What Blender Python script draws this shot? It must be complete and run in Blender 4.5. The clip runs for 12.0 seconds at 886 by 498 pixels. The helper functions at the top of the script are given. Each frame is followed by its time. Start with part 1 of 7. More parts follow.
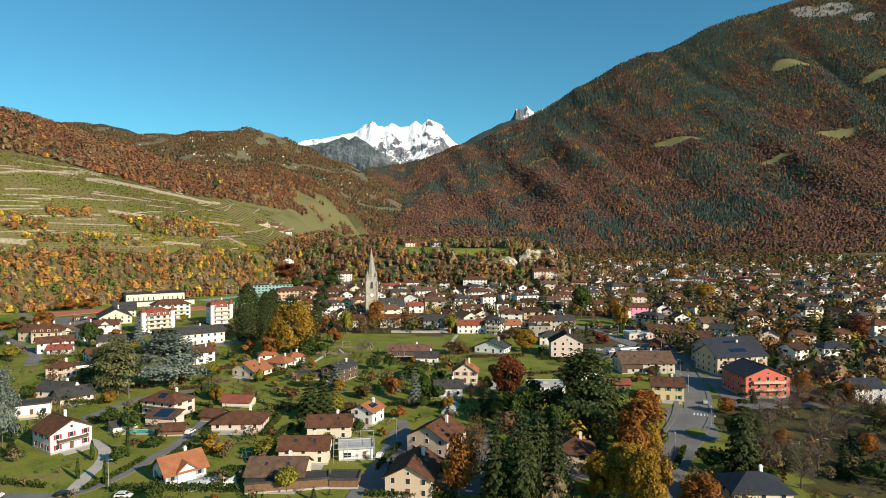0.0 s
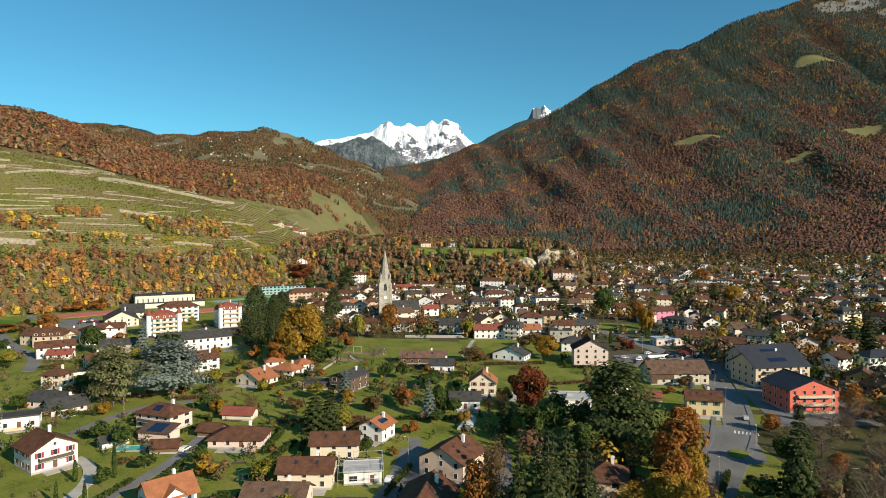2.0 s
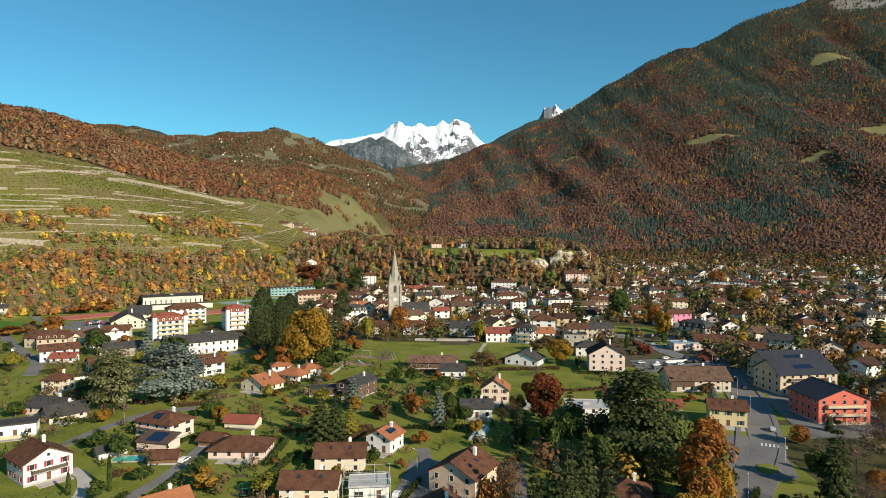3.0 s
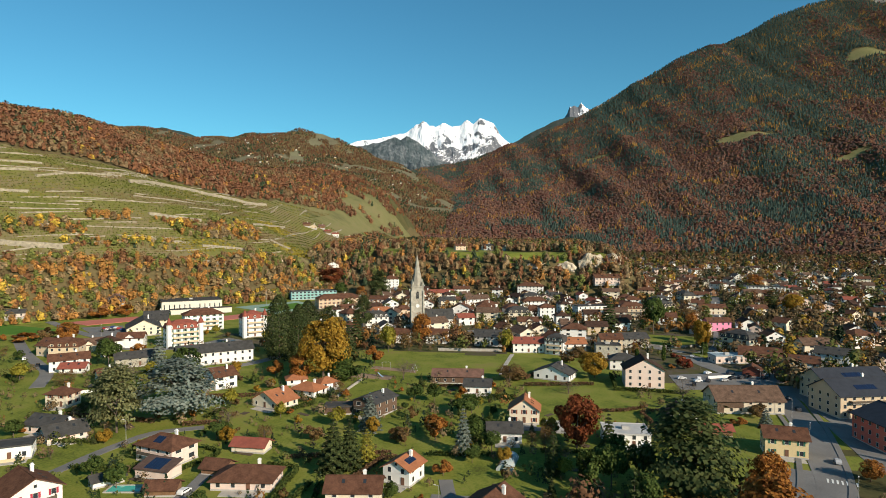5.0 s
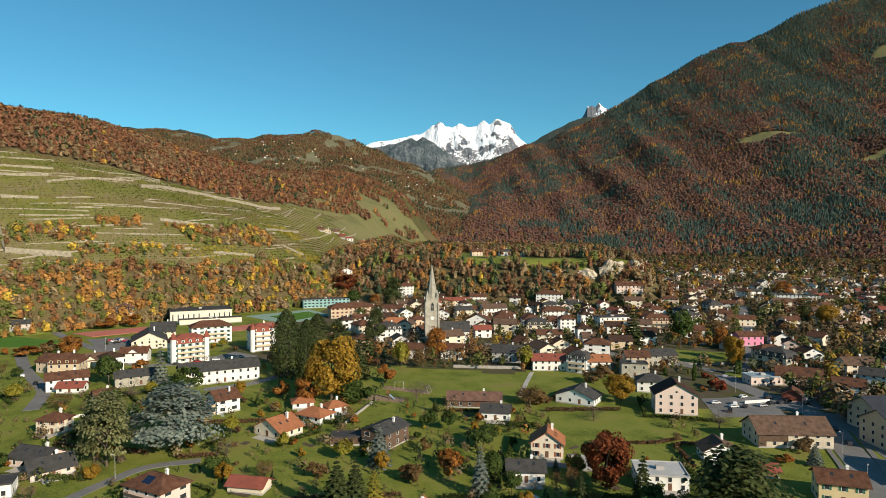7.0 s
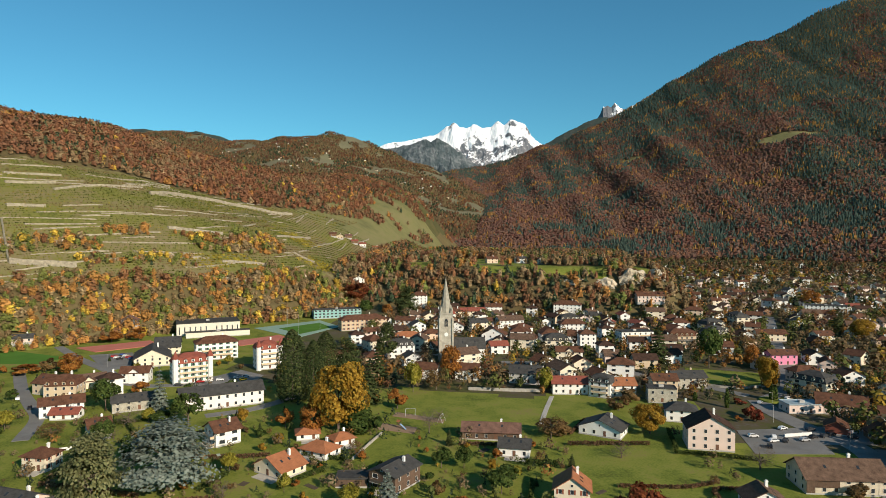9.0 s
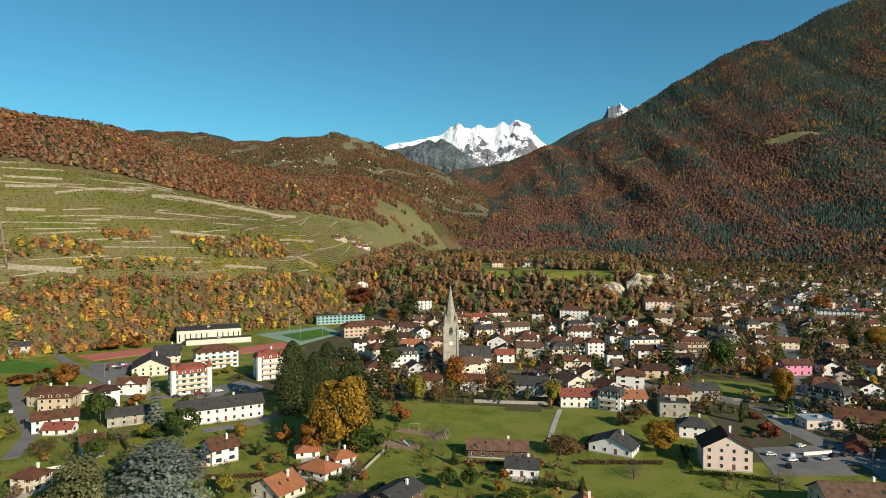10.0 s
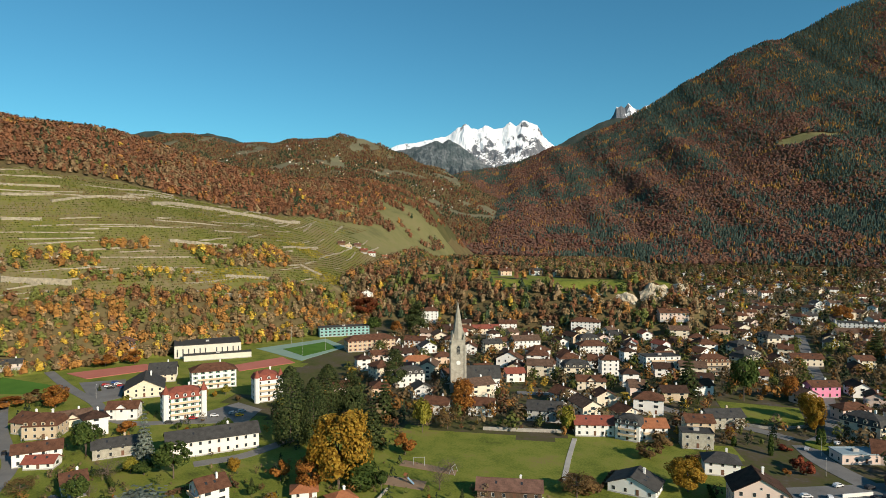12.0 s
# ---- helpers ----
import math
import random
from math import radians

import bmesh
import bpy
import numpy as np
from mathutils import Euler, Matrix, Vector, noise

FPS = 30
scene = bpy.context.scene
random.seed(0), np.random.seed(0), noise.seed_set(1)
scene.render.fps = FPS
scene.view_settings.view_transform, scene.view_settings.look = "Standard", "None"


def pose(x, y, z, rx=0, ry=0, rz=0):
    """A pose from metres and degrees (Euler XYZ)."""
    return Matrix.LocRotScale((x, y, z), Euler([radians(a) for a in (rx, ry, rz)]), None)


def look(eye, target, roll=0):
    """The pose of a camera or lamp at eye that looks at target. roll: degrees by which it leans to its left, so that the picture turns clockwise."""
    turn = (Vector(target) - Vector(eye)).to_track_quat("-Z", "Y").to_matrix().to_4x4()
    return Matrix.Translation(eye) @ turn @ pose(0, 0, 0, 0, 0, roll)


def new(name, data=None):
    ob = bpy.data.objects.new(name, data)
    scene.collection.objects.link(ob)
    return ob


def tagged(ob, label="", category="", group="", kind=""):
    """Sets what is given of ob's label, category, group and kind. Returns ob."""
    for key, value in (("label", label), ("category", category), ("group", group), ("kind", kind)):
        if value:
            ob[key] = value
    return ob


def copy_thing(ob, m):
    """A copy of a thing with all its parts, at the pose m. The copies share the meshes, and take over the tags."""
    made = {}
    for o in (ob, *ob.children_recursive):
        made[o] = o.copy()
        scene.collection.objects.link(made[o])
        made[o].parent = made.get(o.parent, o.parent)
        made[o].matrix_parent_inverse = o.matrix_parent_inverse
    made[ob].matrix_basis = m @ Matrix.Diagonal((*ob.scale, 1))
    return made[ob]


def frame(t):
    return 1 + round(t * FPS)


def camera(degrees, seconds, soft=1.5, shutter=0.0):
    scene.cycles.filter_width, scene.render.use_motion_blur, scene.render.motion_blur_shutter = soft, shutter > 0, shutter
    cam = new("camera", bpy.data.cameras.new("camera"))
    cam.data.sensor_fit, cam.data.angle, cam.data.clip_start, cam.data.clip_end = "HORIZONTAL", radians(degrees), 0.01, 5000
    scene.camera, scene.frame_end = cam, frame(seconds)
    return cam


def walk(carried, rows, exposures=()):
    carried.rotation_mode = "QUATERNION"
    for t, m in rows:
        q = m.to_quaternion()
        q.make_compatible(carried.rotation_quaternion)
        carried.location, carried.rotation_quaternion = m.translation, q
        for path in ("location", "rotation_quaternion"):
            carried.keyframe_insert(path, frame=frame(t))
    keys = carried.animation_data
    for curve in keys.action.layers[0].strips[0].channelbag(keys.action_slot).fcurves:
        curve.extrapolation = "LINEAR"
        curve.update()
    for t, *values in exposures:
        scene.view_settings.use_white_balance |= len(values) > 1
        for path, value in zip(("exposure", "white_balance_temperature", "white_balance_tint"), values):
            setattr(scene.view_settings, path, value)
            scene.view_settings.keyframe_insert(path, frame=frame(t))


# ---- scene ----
cam = camera(71.0, 12.0, soft=0.8)
ROWS = [
    (0.0, pose(0.00, 0.00, 70.00, 88.780, 0, -0.000)),
    (0.5, pose(0.00, 4.57, 70.04, 88.779, 0, 0.360)),
    (1.0, pose(0.03, 9.12, 70.08, 88.777, 0, 0.720)),
    (1.5, pose(0.05, 13.66, 70.15, 88.771, 0, 1.106)),
    (2.0, pose(0.10, 18.22, 70.24, 88.766, 0, 1.512)),
    (2.5, pose(0.05, 22.82, 70.42, 88.774, 0, 1.972)),
    (3.0, pose(-0.14, 27.44, 70.69, 88.782, 0, 2.506)),
    (5.0, pose(-1.15, 46.23, 73.46, 88.765, 0, 4.753)),
    (5.5, pose(-1.45, 50.83, 74.74, 88.774, 0, 5.162)),
    (6.0, pose(-1.75, 55.41, 76.18, 88.788, 0, 5.548)),
    (6.5, pose(-2.07, 59.95, 77.69, 88.790, 0, 5.908)),
    (7.0, pose(-2.39, 64.50, 79.32, 88.800, 0, 6.254)),
    (9.0, pose(-4.57, 82.90, 87.09, 88.821, 0, 7.562)),
    (9.5, pose(-5.26, 87.41, 89.09, 88.830, 0, 7.782)),
    (10.0, pose(-5.95, 91.92, 91.08, 88.834, 0, 7.964)),
    (10.5, pose(-6.62, 96.45, 93.11, 88.838, 0, 8.125)),
    (11.0, pose(-7.25, 100.99, 95.21, 88.846, 0, 8.288)),
    (11.5, pose(-7.88, 105.50, 97.28, 88.844, 0, 8.461)),
    (12.0, pose(-8.52, 110.00, 99.36, 88.842, 0, 8.614)),
]
walk(cam, ROWS, ((0.0, 0.33), (4.0, 0.28), (12.0, 0.13)))

# ---- light ----
SUN_EL, SUN_AZ = radians(24.5), radians(-40)
world = bpy.data.worlds.new("sky")
scene.world = world
world.use_nodes = True
wn = world.node_tree.nodes
sky = wn.new("ShaderNodeTexSky")
sky.sky_type, sky.sun_disc = "NISHITA", False
sky.sun_elevation, sky.sun_rotation = SUN_EL, math.pi / 2 - SUN_AZ
sky.altitude, sky.air_density, sky.dust_density, sky.ozone_density = 500, 1.0, 0.3, 1.0
wn["Background"].inputs["Strength"].default_value = 0.08
clear = wn.new("ShaderNodeMix")
clear.data_type, clear.blend_type = "RGBA", "MULTIPLY"
clear.inputs["Factor"].default_value = 1
clear.inputs[7].default_value = (0.44, 1.08, 1.21, 1)
world.node_tree.links.new(sky.outputs[0], clear.inputs[6])
world.node_tree.links.new(clear.outputs[2], wn["Background"].inputs["Color"])
sun = new("sun", bpy.data.lights.new("sun", "SUN"))
sun.data.energy, sun.data.angle, sun.data.color = 5.0, radians(0.53), (1.0, 0.86, 0.68)
sun.matrix_world = look((math.cos(SUN_AZ) * math.cos(SUN_EL) * 300, math.sin(SUN_AZ) * math.cos(SUN_EL) * 300, math.sin(SUN_EL) * 300), (0, 0, 0))


# ---- materials ----
def material(name, stops, scale=1.0, fine=12.0, rough=0.85, bump=0.2, metal=0.0, island=0.0, spread=0.0, object_space=False, distance=0.05, gloss=0.35):
    """Noise between the colours in stops at two scales, with bump; island or spread: how far pieces or objects differ in tone."""
    m = bpy.data.materials.new(name)
    m.use_nodes = True
    n, l = m.node_tree.nodes, m.node_tree.links
    b = n["Principled BSDF"]
    b.inputs["Roughness"].default_value, b.inputs["Metallic"].default_value = rough, metal
    b.inputs["Specular IOR Level"].default_value = gloss
    where = n.new("ShaderNodeTexCoord").outputs["Object"] if object_space else n.new("ShaderNodeNewGeometry").outputs["Position"]
    big, small = n.new("ShaderNodeTexNoise"), n.new("ShaderNodeTexNoise")
    for tex, s in ((big, scale), (small, fine)):
        tex.inputs["Scale"].default_value, tex.inputs["Detail"].default_value = s, 4
        l.new(where, tex.inputs["Vector"])
    mix = n.new("ShaderNodeMath")
    mix.operation = "MULTIPLY_ADD"
    mix.inputs[1].default_value = 0.4
    l.new(small.outputs["Fac"], mix.inputs[0])
    half = n.new("ShaderNodeMath")
    half.operation = "MULTIPLY"
    half.inputs[1].default_value = 0.6
    l.new(big.outputs["Fac"], half.inputs[0])
    l.new(half.outputs[0], mix.inputs[2])
    value = mix.outputs[0]
    if island or spread:
        rnd = n.new("ShaderNodeNewGeometry").outputs["Random Per Island"] if island else n.new("ShaderNodeObjectInfo").outputs["Random"]
        k = n.new("ShaderNodeMath")
        k.operation = "MULTIPLY_ADD"
        k.inputs[1].default_value, k.inputs[2].default_value = island or spread, -0.5 * (island or spread)
        l.new(rnd, k.inputs[0])
        add = n.new("ShaderNodeMath")
        l.new(k.outputs[0], add.inputs[0])
        l.new(value, add.inputs[1])
        value = add.outputs[0]
    ramp = n.new("ShaderNodeValToRGB")
    el = ramp.color_ramp.elements
    while len(el) < len(stops):
        el.new(0.5)
    lo, hi = (0.32, 0.68) if not (island or spread) else (0.5 - 0.5 * (island or spread), 0.5 + 0.5 * (island or spread))
    for i, c in enumerate(stops):
        el[i].position, el[i].color = lo + (hi - lo) * i / max(1, len(stops) - 1), (*c, 1)
    l.new(value, ramp.inputs[0])
    l.new(ramp.outputs[0], b.inputs["Base Color"])
    if bump:
        bp = n.new("ShaderNodeBump")
        bp.inputs["Strength"].default_value, bp.inputs["Distance"].default_value = bump, distance
        l.new(mix.outputs[0], bp.inputs["Height"])
        l.new(bp.outputs[0], b.inputs["Normal"])
    return m


GRASS = material("lawn_grass", [(0.080, 0.092, 0.020), (0.145, 0.172, 0.028), (0.205, 0.215, 0.042), (0.22, 0.165, 0.068)], 0.085, 1.3, 0.95, 0.5, distance=0.3, gloss=0.1)
MEADOW = material("dry_meadow", [(0.055, 0.055, 0.022), (0.085, 0.08, 0.03), (0.11, 0.085, 0.04)], 0.05, 0.7, 0.95, 0.5, distance=0.3, gloss=0.1)
TOWN = material("town_ground", [(0.06, 0.07, 0.022), (0.085, 0.085, 0.03), (0.10, 0.08, 0.05), (0.12, 0.11, 0.095)], 0.07, 0.5, 0.95, 0.4, distance=0.3, gloss=0.1)
VINE = material("vineyard_soil", [(0.11, 0.12, 0.03), (0.16, 0.155, 0.04), (0.18, 0.15, 0.07), (0.21, 0.16, 0.09)], 0.022, 0.25, 0.95, 0.4, distance=0.4, gloss=0.1)
WOODS = material("forest_floor", [(0.09, 0.07, 0.035), (0.13, 0.10, 0.045), (0.16, 0.125, 0.06)], 0.02, 0.3, 0.95, 0.5, distance=0.5, gloss=0.1)
BLUFF = material("bare_mountain_rock", [(0.10, 0.095, 0.085), (0.20, 0.185, 0.16), (0.30, 0.28, 0.25)], 0.02, 0.15, 0.95, 0.6, distance=3, gloss=0.1)
GLADE = material("mountain_glade", [(0.12, 0.115, 0.05), (0.17, 0.16, 0.065), (0.20, 0.165, 0.08)], 0.02, 0.12, 0.95, 0.3, gloss=0.1)
ALP = material("alpine_pasture", [(0.11, 0.10, 0.065), (0.15, 0.135, 0.085), (0.17, 0.17, 0.095)], 0.012, 0.1, 0.95, 0.3, gloss=0.1)


def bump_step(a, b, v):
    s = np.clip((v - a) / (b - a), 0, 1)
    return s * s * (3 - 2 * s)


def waves(x, y, size, seed=0):
    """Smooth uneven relief, about -1 to 1."""
    r = np.random.RandomState(seed)
    total = 0 * x
    for k in range(9):
        a, p, f = r.uniform(0, 6.28), r.uniform(0, 6.28), (0.6 + 0.35 * k) / size
        total = total + np.sin((x * np.cos(a) + y * np.sin(a)) * f * 6.28 + p + 1.3 * np.sin((x * np.sin(a) - y * np.cos(a)) * f * 2.9 + p)) / (1 + 0.45 * k)
    return total / 3.2


# ---- the lie of the land ----
def contour(x, y):
    """How far up the vineyard hill a place lies."""
    ys = 690 - 40 * np.log1p(np.exp(np.clip((690 - y) / 40, -30, 30)))
    return -0.8 * x + 0.6 * ys


def plain(x, y):
    return 3 + 0.013 * (np.minimum(y, 900) - 200) + 0.014 * np.maximum(0, -x) - 0.006 * np.maximum(0, x - 60) + 0.012 * np.maximum(0, y - 900)


def hill(x, y):
    u = contour(x, y) + 7 * waves(x, y, 260, 3)
    h = np.interp(u, [545, 577, 600, 671, 733, 860, 960, 1060, 1500], [0, 32, 44, 88, 122, 185, 228, 243, 260])
    rise = np.minimum(0.13 * np.maximum(0, y - 900), 85) * bump_step(550, 640, u)
    h = h * (1 - 0.38 * bump_step(950, 1450, y) * bump_step(680, 900, u))
    return (h + rise) * (1 - bump_step(1650, 2200, y))


def knoll(x, y):
    front = 742 + 12 * waves(x, y, 150, 5) - 0.1 * x
    k = bump_step(front - 60, front + 22, y) * bump_step(178, 120, x) * bump_step(-235, -140, x) * (1 - 0.55 * bump_step(1000, 1500, y))
    return 44 * k


RIDGE_X = [-1500, -900, -652, -439, -244, -85, 57, 233, 410, 587, 763, 939, 1115, 1220, 1396, 1642, 1817, 2168, 2343, 2800, 3200]
RIDGE_Z = [290, 330, 372, 428, 470, 512, 555, 618, 689, 780, 892, 990, 1093, 1141, 1190, 1318, 1380, 1478, 1536, 1660, 1720]



def mountain(x, y):
    foot = 1820 - 0.12 * np.minimum(x, 900) + 60 * waves(x, y, 700, 8)
    s = np.clip((y - foot) / (3900 - foot), 0, 1.25)
    top = np.interp(x - 0.06 * (y - 3900), RIDGE_X, RIDGE_Z)
    shape = np.where(s < 1, 0.72 * s + 0.28 * s * s, 1 - 0.5 * (s - 1))
    gully = (waves(x + 0.1 * y, y * 0.12, 420, 11) * 60 + waves(x, y * 0.3, 160, 12) * 9) * np.clip(s * (1.15 - s), 0, 1) * 2.2
    return np.maximum(0, top * shape + gully * bump_step(0, 0.15, s))


def middle_ridge(x, y):
    """The hazy hill with hamlets between the vineyard hill and the snow peaks."""
    top = np.interp(x, [-2600, -2095, -1734, -1543, -1231, -1018, -750, -546, -431, -289, -100, 60], [600, 575, 580, 530, 545, 560, 480, 418, 365, 300, 200, 100])
    s = np.clip((y - 1900) / 1300, 0, 1.4)
    shape = np.where(s < 1, s * (1.25 - 0.25 * s), 1 - 0.6 * (s - 1))
    return np.maximum(0, top * shape + 30 * waves(x, y, 420, 17) * np.clip(s, 0, 1)) * bump_step(260, -60, x)


def land(x, y):
    x, y = np.asarray(x, float), np.asarray(y, float)
    low = plain(x, y) + hill(x, y) + knoll(x, y)
    return np.maximum(low, plain(x, y) + np.maximum(mountain(x, y), middle_ridge(x, y)))


def ground_z(x, y):
    return float(land(x, y))


def sheet(name, xs, ys, zs, materials, pick):
    """A grid mesh; pick gives each cell its material."""
    nx, ny = len(xs), len(ys)
    gx, gy = np.meshgrid(xs, ys)
    me = bpy.data.meshes.new(name)
    co = np.stack([gx, gy, zs], -1).reshape(-1, 3)
    i = (np.arange(ny - 1)[:, None] * nx + np.arange(nx - 1)[None, :]).ravel()
    quads = np.stack([i, i + 1, i + 1 + nx, i + nx], -1)
    me.vertices.add(len(co))
    me.vertices.foreach_set("co", co.ravel())
    me.loops.add(quads.size)
    me.loops.foreach_set("vertex_index", quads.ravel())
    me.polygons.add(len(quads))
    me.polygons.foreach_set("loop_start", np.arange(len(quads)) * 4)
    me.polygons.foreach_set("loop_total", np.full(len(quads), 4))
    for m in materials:
        me.materials.append(m)
    mid = co[quads].mean(1)
    me.polygons.foreach_set("material_index", pick(mid[:, 0], mid[:, 1]).astype(np.int32))
    me.polygons.foreach_set("use_smooth", np.ones(len(quads), bool))
    me.update(calc_edges=True)
    me.validate()
    return new(name, me)


def vine_top(y):
    """The upper edge of the vineyards, up the hill."""
    return np.interp(y, [450, 600, 750, 930, 1060, 1180], [805, 795, 765, 705, 655, 610])


CLEARINGS = ((1050, 2745, 120, 34), (1000, 2770, 50, 24), (1815, 3300, 70, 46), (1890, 3270, 90, 26), (1700, 2690, 90, 34), (490, 3060, 80, 22), (1330, 2480, 60, 20), (2140, 3050, 90, 30))
BLUFFS = ((2190, 3770, 90, 70), (2330, 3730, 120, 60), (2420, 3600, 70, 40))


def within(x, y, spots, soft):
    """How deep a place lies inside one of the ovals, above zero when inside."""
    out = np.full(np.shape(x), -9.0)
    for px, py, rx, ry in spots:
        out = np.maximum(out, 1 - ((x - px) / rx) ** 2 - ((y - py) / ry) ** 2)
    return out + soft * waves(x, y, 45, 71)


def vine_low(y):
    """The lower edge of the vineyards, which drops towards the hamlet."""
    return 594 - 30 * bump_step(700, 750, y)


def cover(x, y):
    """0 lawn, 1 meadow, 2 town, 3 vineyard, 4 woods, 5 pasture."""
    u = contour(x, y)
    k = np.zeros(len(x))
    soft = waves(x, y, 50, 23)
    k[(y > 404 + 8 * soft) & (x > -175 + 8 * soft)] = 2
    k[(y > 335 + 10 * soft) & (x > 78 + 8 * soft)] = 2
    edge = waves(x, y, 60, 24)
    k[(y < 250 + 22 * edge) & (x > 100 + 16 * edge)] = 1
    k[y > 1250] = 1
    w = waves(x, y, 120, 21)
    hillside = (u > 545) & (y < 1500)
    k[hillside] = 4
    k[hillside & (u > vine_low(y) - 2 + 6 * w) & (u < vine_top(y) + 8 * w) & (y < 1180)] = 3
    k[(knoll(x, y) > 3)] = 4
    k[(knoll(x, y) > 36) & (w > -0.1)] = 0
    k[hillside & (y > 960) & (u < 690 + 12 * w) & (u > 556)] = 7
    high = np.maximum(mountain(x, y), middle_ridge(x, y)) > 5
    k[high] = 4
    p = waves(x, y, 260, 29)
    k[high & (middle_ridge(x, y) > mountain(x, y)) & (p > 0.25)] = 5
    k[high & (within(x, y, CLEARINGS, 0.25) > 0)] = 7
    k[high & (within(x, y, BLUFFS, 0.5) > 0)] = 6
    return k


def spaced(stops):
    out = []
    for a, b, step in stops:
        out.append(np.arange(a, b, step))
    return np.concatenate(out)


XS = spaced([(-3600, -1000, 50), (-1000, -480, 12), (-480, 420, 6), (420, 1200, 15), (1200, 3600, 40)])
YS = spaced([(-900, 60, 40), (60, 1000, 6), (1000, 1800, 14), (1800, 4300, 22), (4300, 5600, 100)])
GX, GY = np.meshgrid(XS, YS)
ground = sheet("ground", XS, YS, land(GX, GY), [GRASS, MEADOW, TOWN, VINE, WOODS, ALP, BLUFF, GLADE], cover)
tagged(ground, "valley floor of lawns, vineyard terraces and wooded mountain slopes", "ground", kind="structure")


# ---- helpers for things ----
def part(name, bm, mat, parent, label=""):
    me = bpy.data.meshes.new(name)
    bm.to_mesh(me)
    bm.free()
    for m in mat if isinstance(mat, (list, tuple)) else [mat]:
        me.materials.append(m)
    ob = new(name, me)
    ob.parent = parent
    if label:
        tagged(ob, label)
    return ob


def shared(name, me, parent, m):
    ob = new(name, me)
    ob.parent = parent
    ob.matrix_basis = m
    return ob


def box(bm, x0, x1, y0, y1, z0, z1, slot=0, m=None):
    r = bmesh.ops.create_cube(bm, size=1)["verts"]
    for v in r:
        v.co = Vector((x0 + (v.co.x + 0.5) * (x1 - x0), y0 + (v.co.y + 0.5) * (y1 - y0), z0 + (v.co.z + 0.5) * (z1 - z0)))
        if m:
            v.co = m @ v.co
    for f in {f for v in r for f in v.link_faces}:
        f.material_index = slot
    return r


def slab(bm, corners, thick, slot=0):
    """A thick plate: its upper face given, its lower one straight beneath."""
    up = [bm.verts.new(c) for c in corners]
    dn = [bm.verts.new(Vector(c) - Vector((0, 0, thick))) for c in corners]
    n = len(up)
    faces = [bm.faces.new(up), bm.faces.new(dn[::-1])]
    for i in range(n):
        faces.append(bm.faces.new((up[i], dn[i], dn[(i + 1) % n], up[(i + 1) % n])))
    for f in faces:
        f.material_index = slot


def tone(name, c, k=0.16, scale=0.35, fine=5.0, rough=0.9, bump=0.15, **more):
    """A plain surface colour that varies by k to both sides."""
    lo, hi = tuple(v * (1 - k) for v in c), tuple(min(1, v * (1 + k)) for v in c)
    return material(name, [lo, c, hi], scale, fine, rough, bump, **more)


WALLS = {
    "white": tone("white_plaster", (0.78, 0.76, 0.71), 0.07), "pinkwhite": tone("pinkish_plaster", (0.76, 0.66, 0.62), 0.06),
    "pink": tone("pale_pink_plaster", (0.70, 0.55, 0.47), 0.07), "cream": tone("cream_plaster", (0.72, 0.63, 0.48), 0.07),
    "peach": tone("peach_plaster", (0.68, 0.50, 0.36), 0.07), "tan": tone("tan_plaster", (0.56, 0.44, 0.30), 0.1),
    "grey": tone("grey_plaster", (0.42, 0.41, 0.38), 0.1), "stone": tone("stone_masonry", (0.38, 0.35, 0.28), 0.3, 0.8, 3.5, bump=0.5),
    "wood": tone("brown_boards", (0.20, 0.11, 0.06), 0.25, 1.0), "timber": tone("dark_timber", (0.12, 0.075, 0.05), 0.3, 1.0),
    "redwood": tone("red_boards", (0.24, 0.07, 0.045), 0.2, 1.0), "yellow": tone("yellow_plaster", (0.68, 0.54, 0.30), 0.08),
    "ochre": tone("ochre_boards", (0.55, 0.33, 0.08), 0.12), "red": tone("coral_red_plaster", (0.62, 0.15, 0.10), 0.06),
    "magenta": tone("bright_pink_plaster", (0.70, 0.25, 0.38), 0.06), "brick": tone("brick_wall", (0.40, 0.20, 0.13), 0.2, 1.0),
    "panel": tone("pale_concrete_panels", (0.66, 0.61, 0.50), 0.08), "whitepink": tone("whitewashed_plaster", (0.78, 0.72, 0.67), 0.06),
    "glassteal": tone("teal_glazing", (0.25, 0.45, 0.43), 0.2, rough=0.3), "farm": tone("rough_cream_render", (0.58, 0.50, 0.38), 0.2),
}
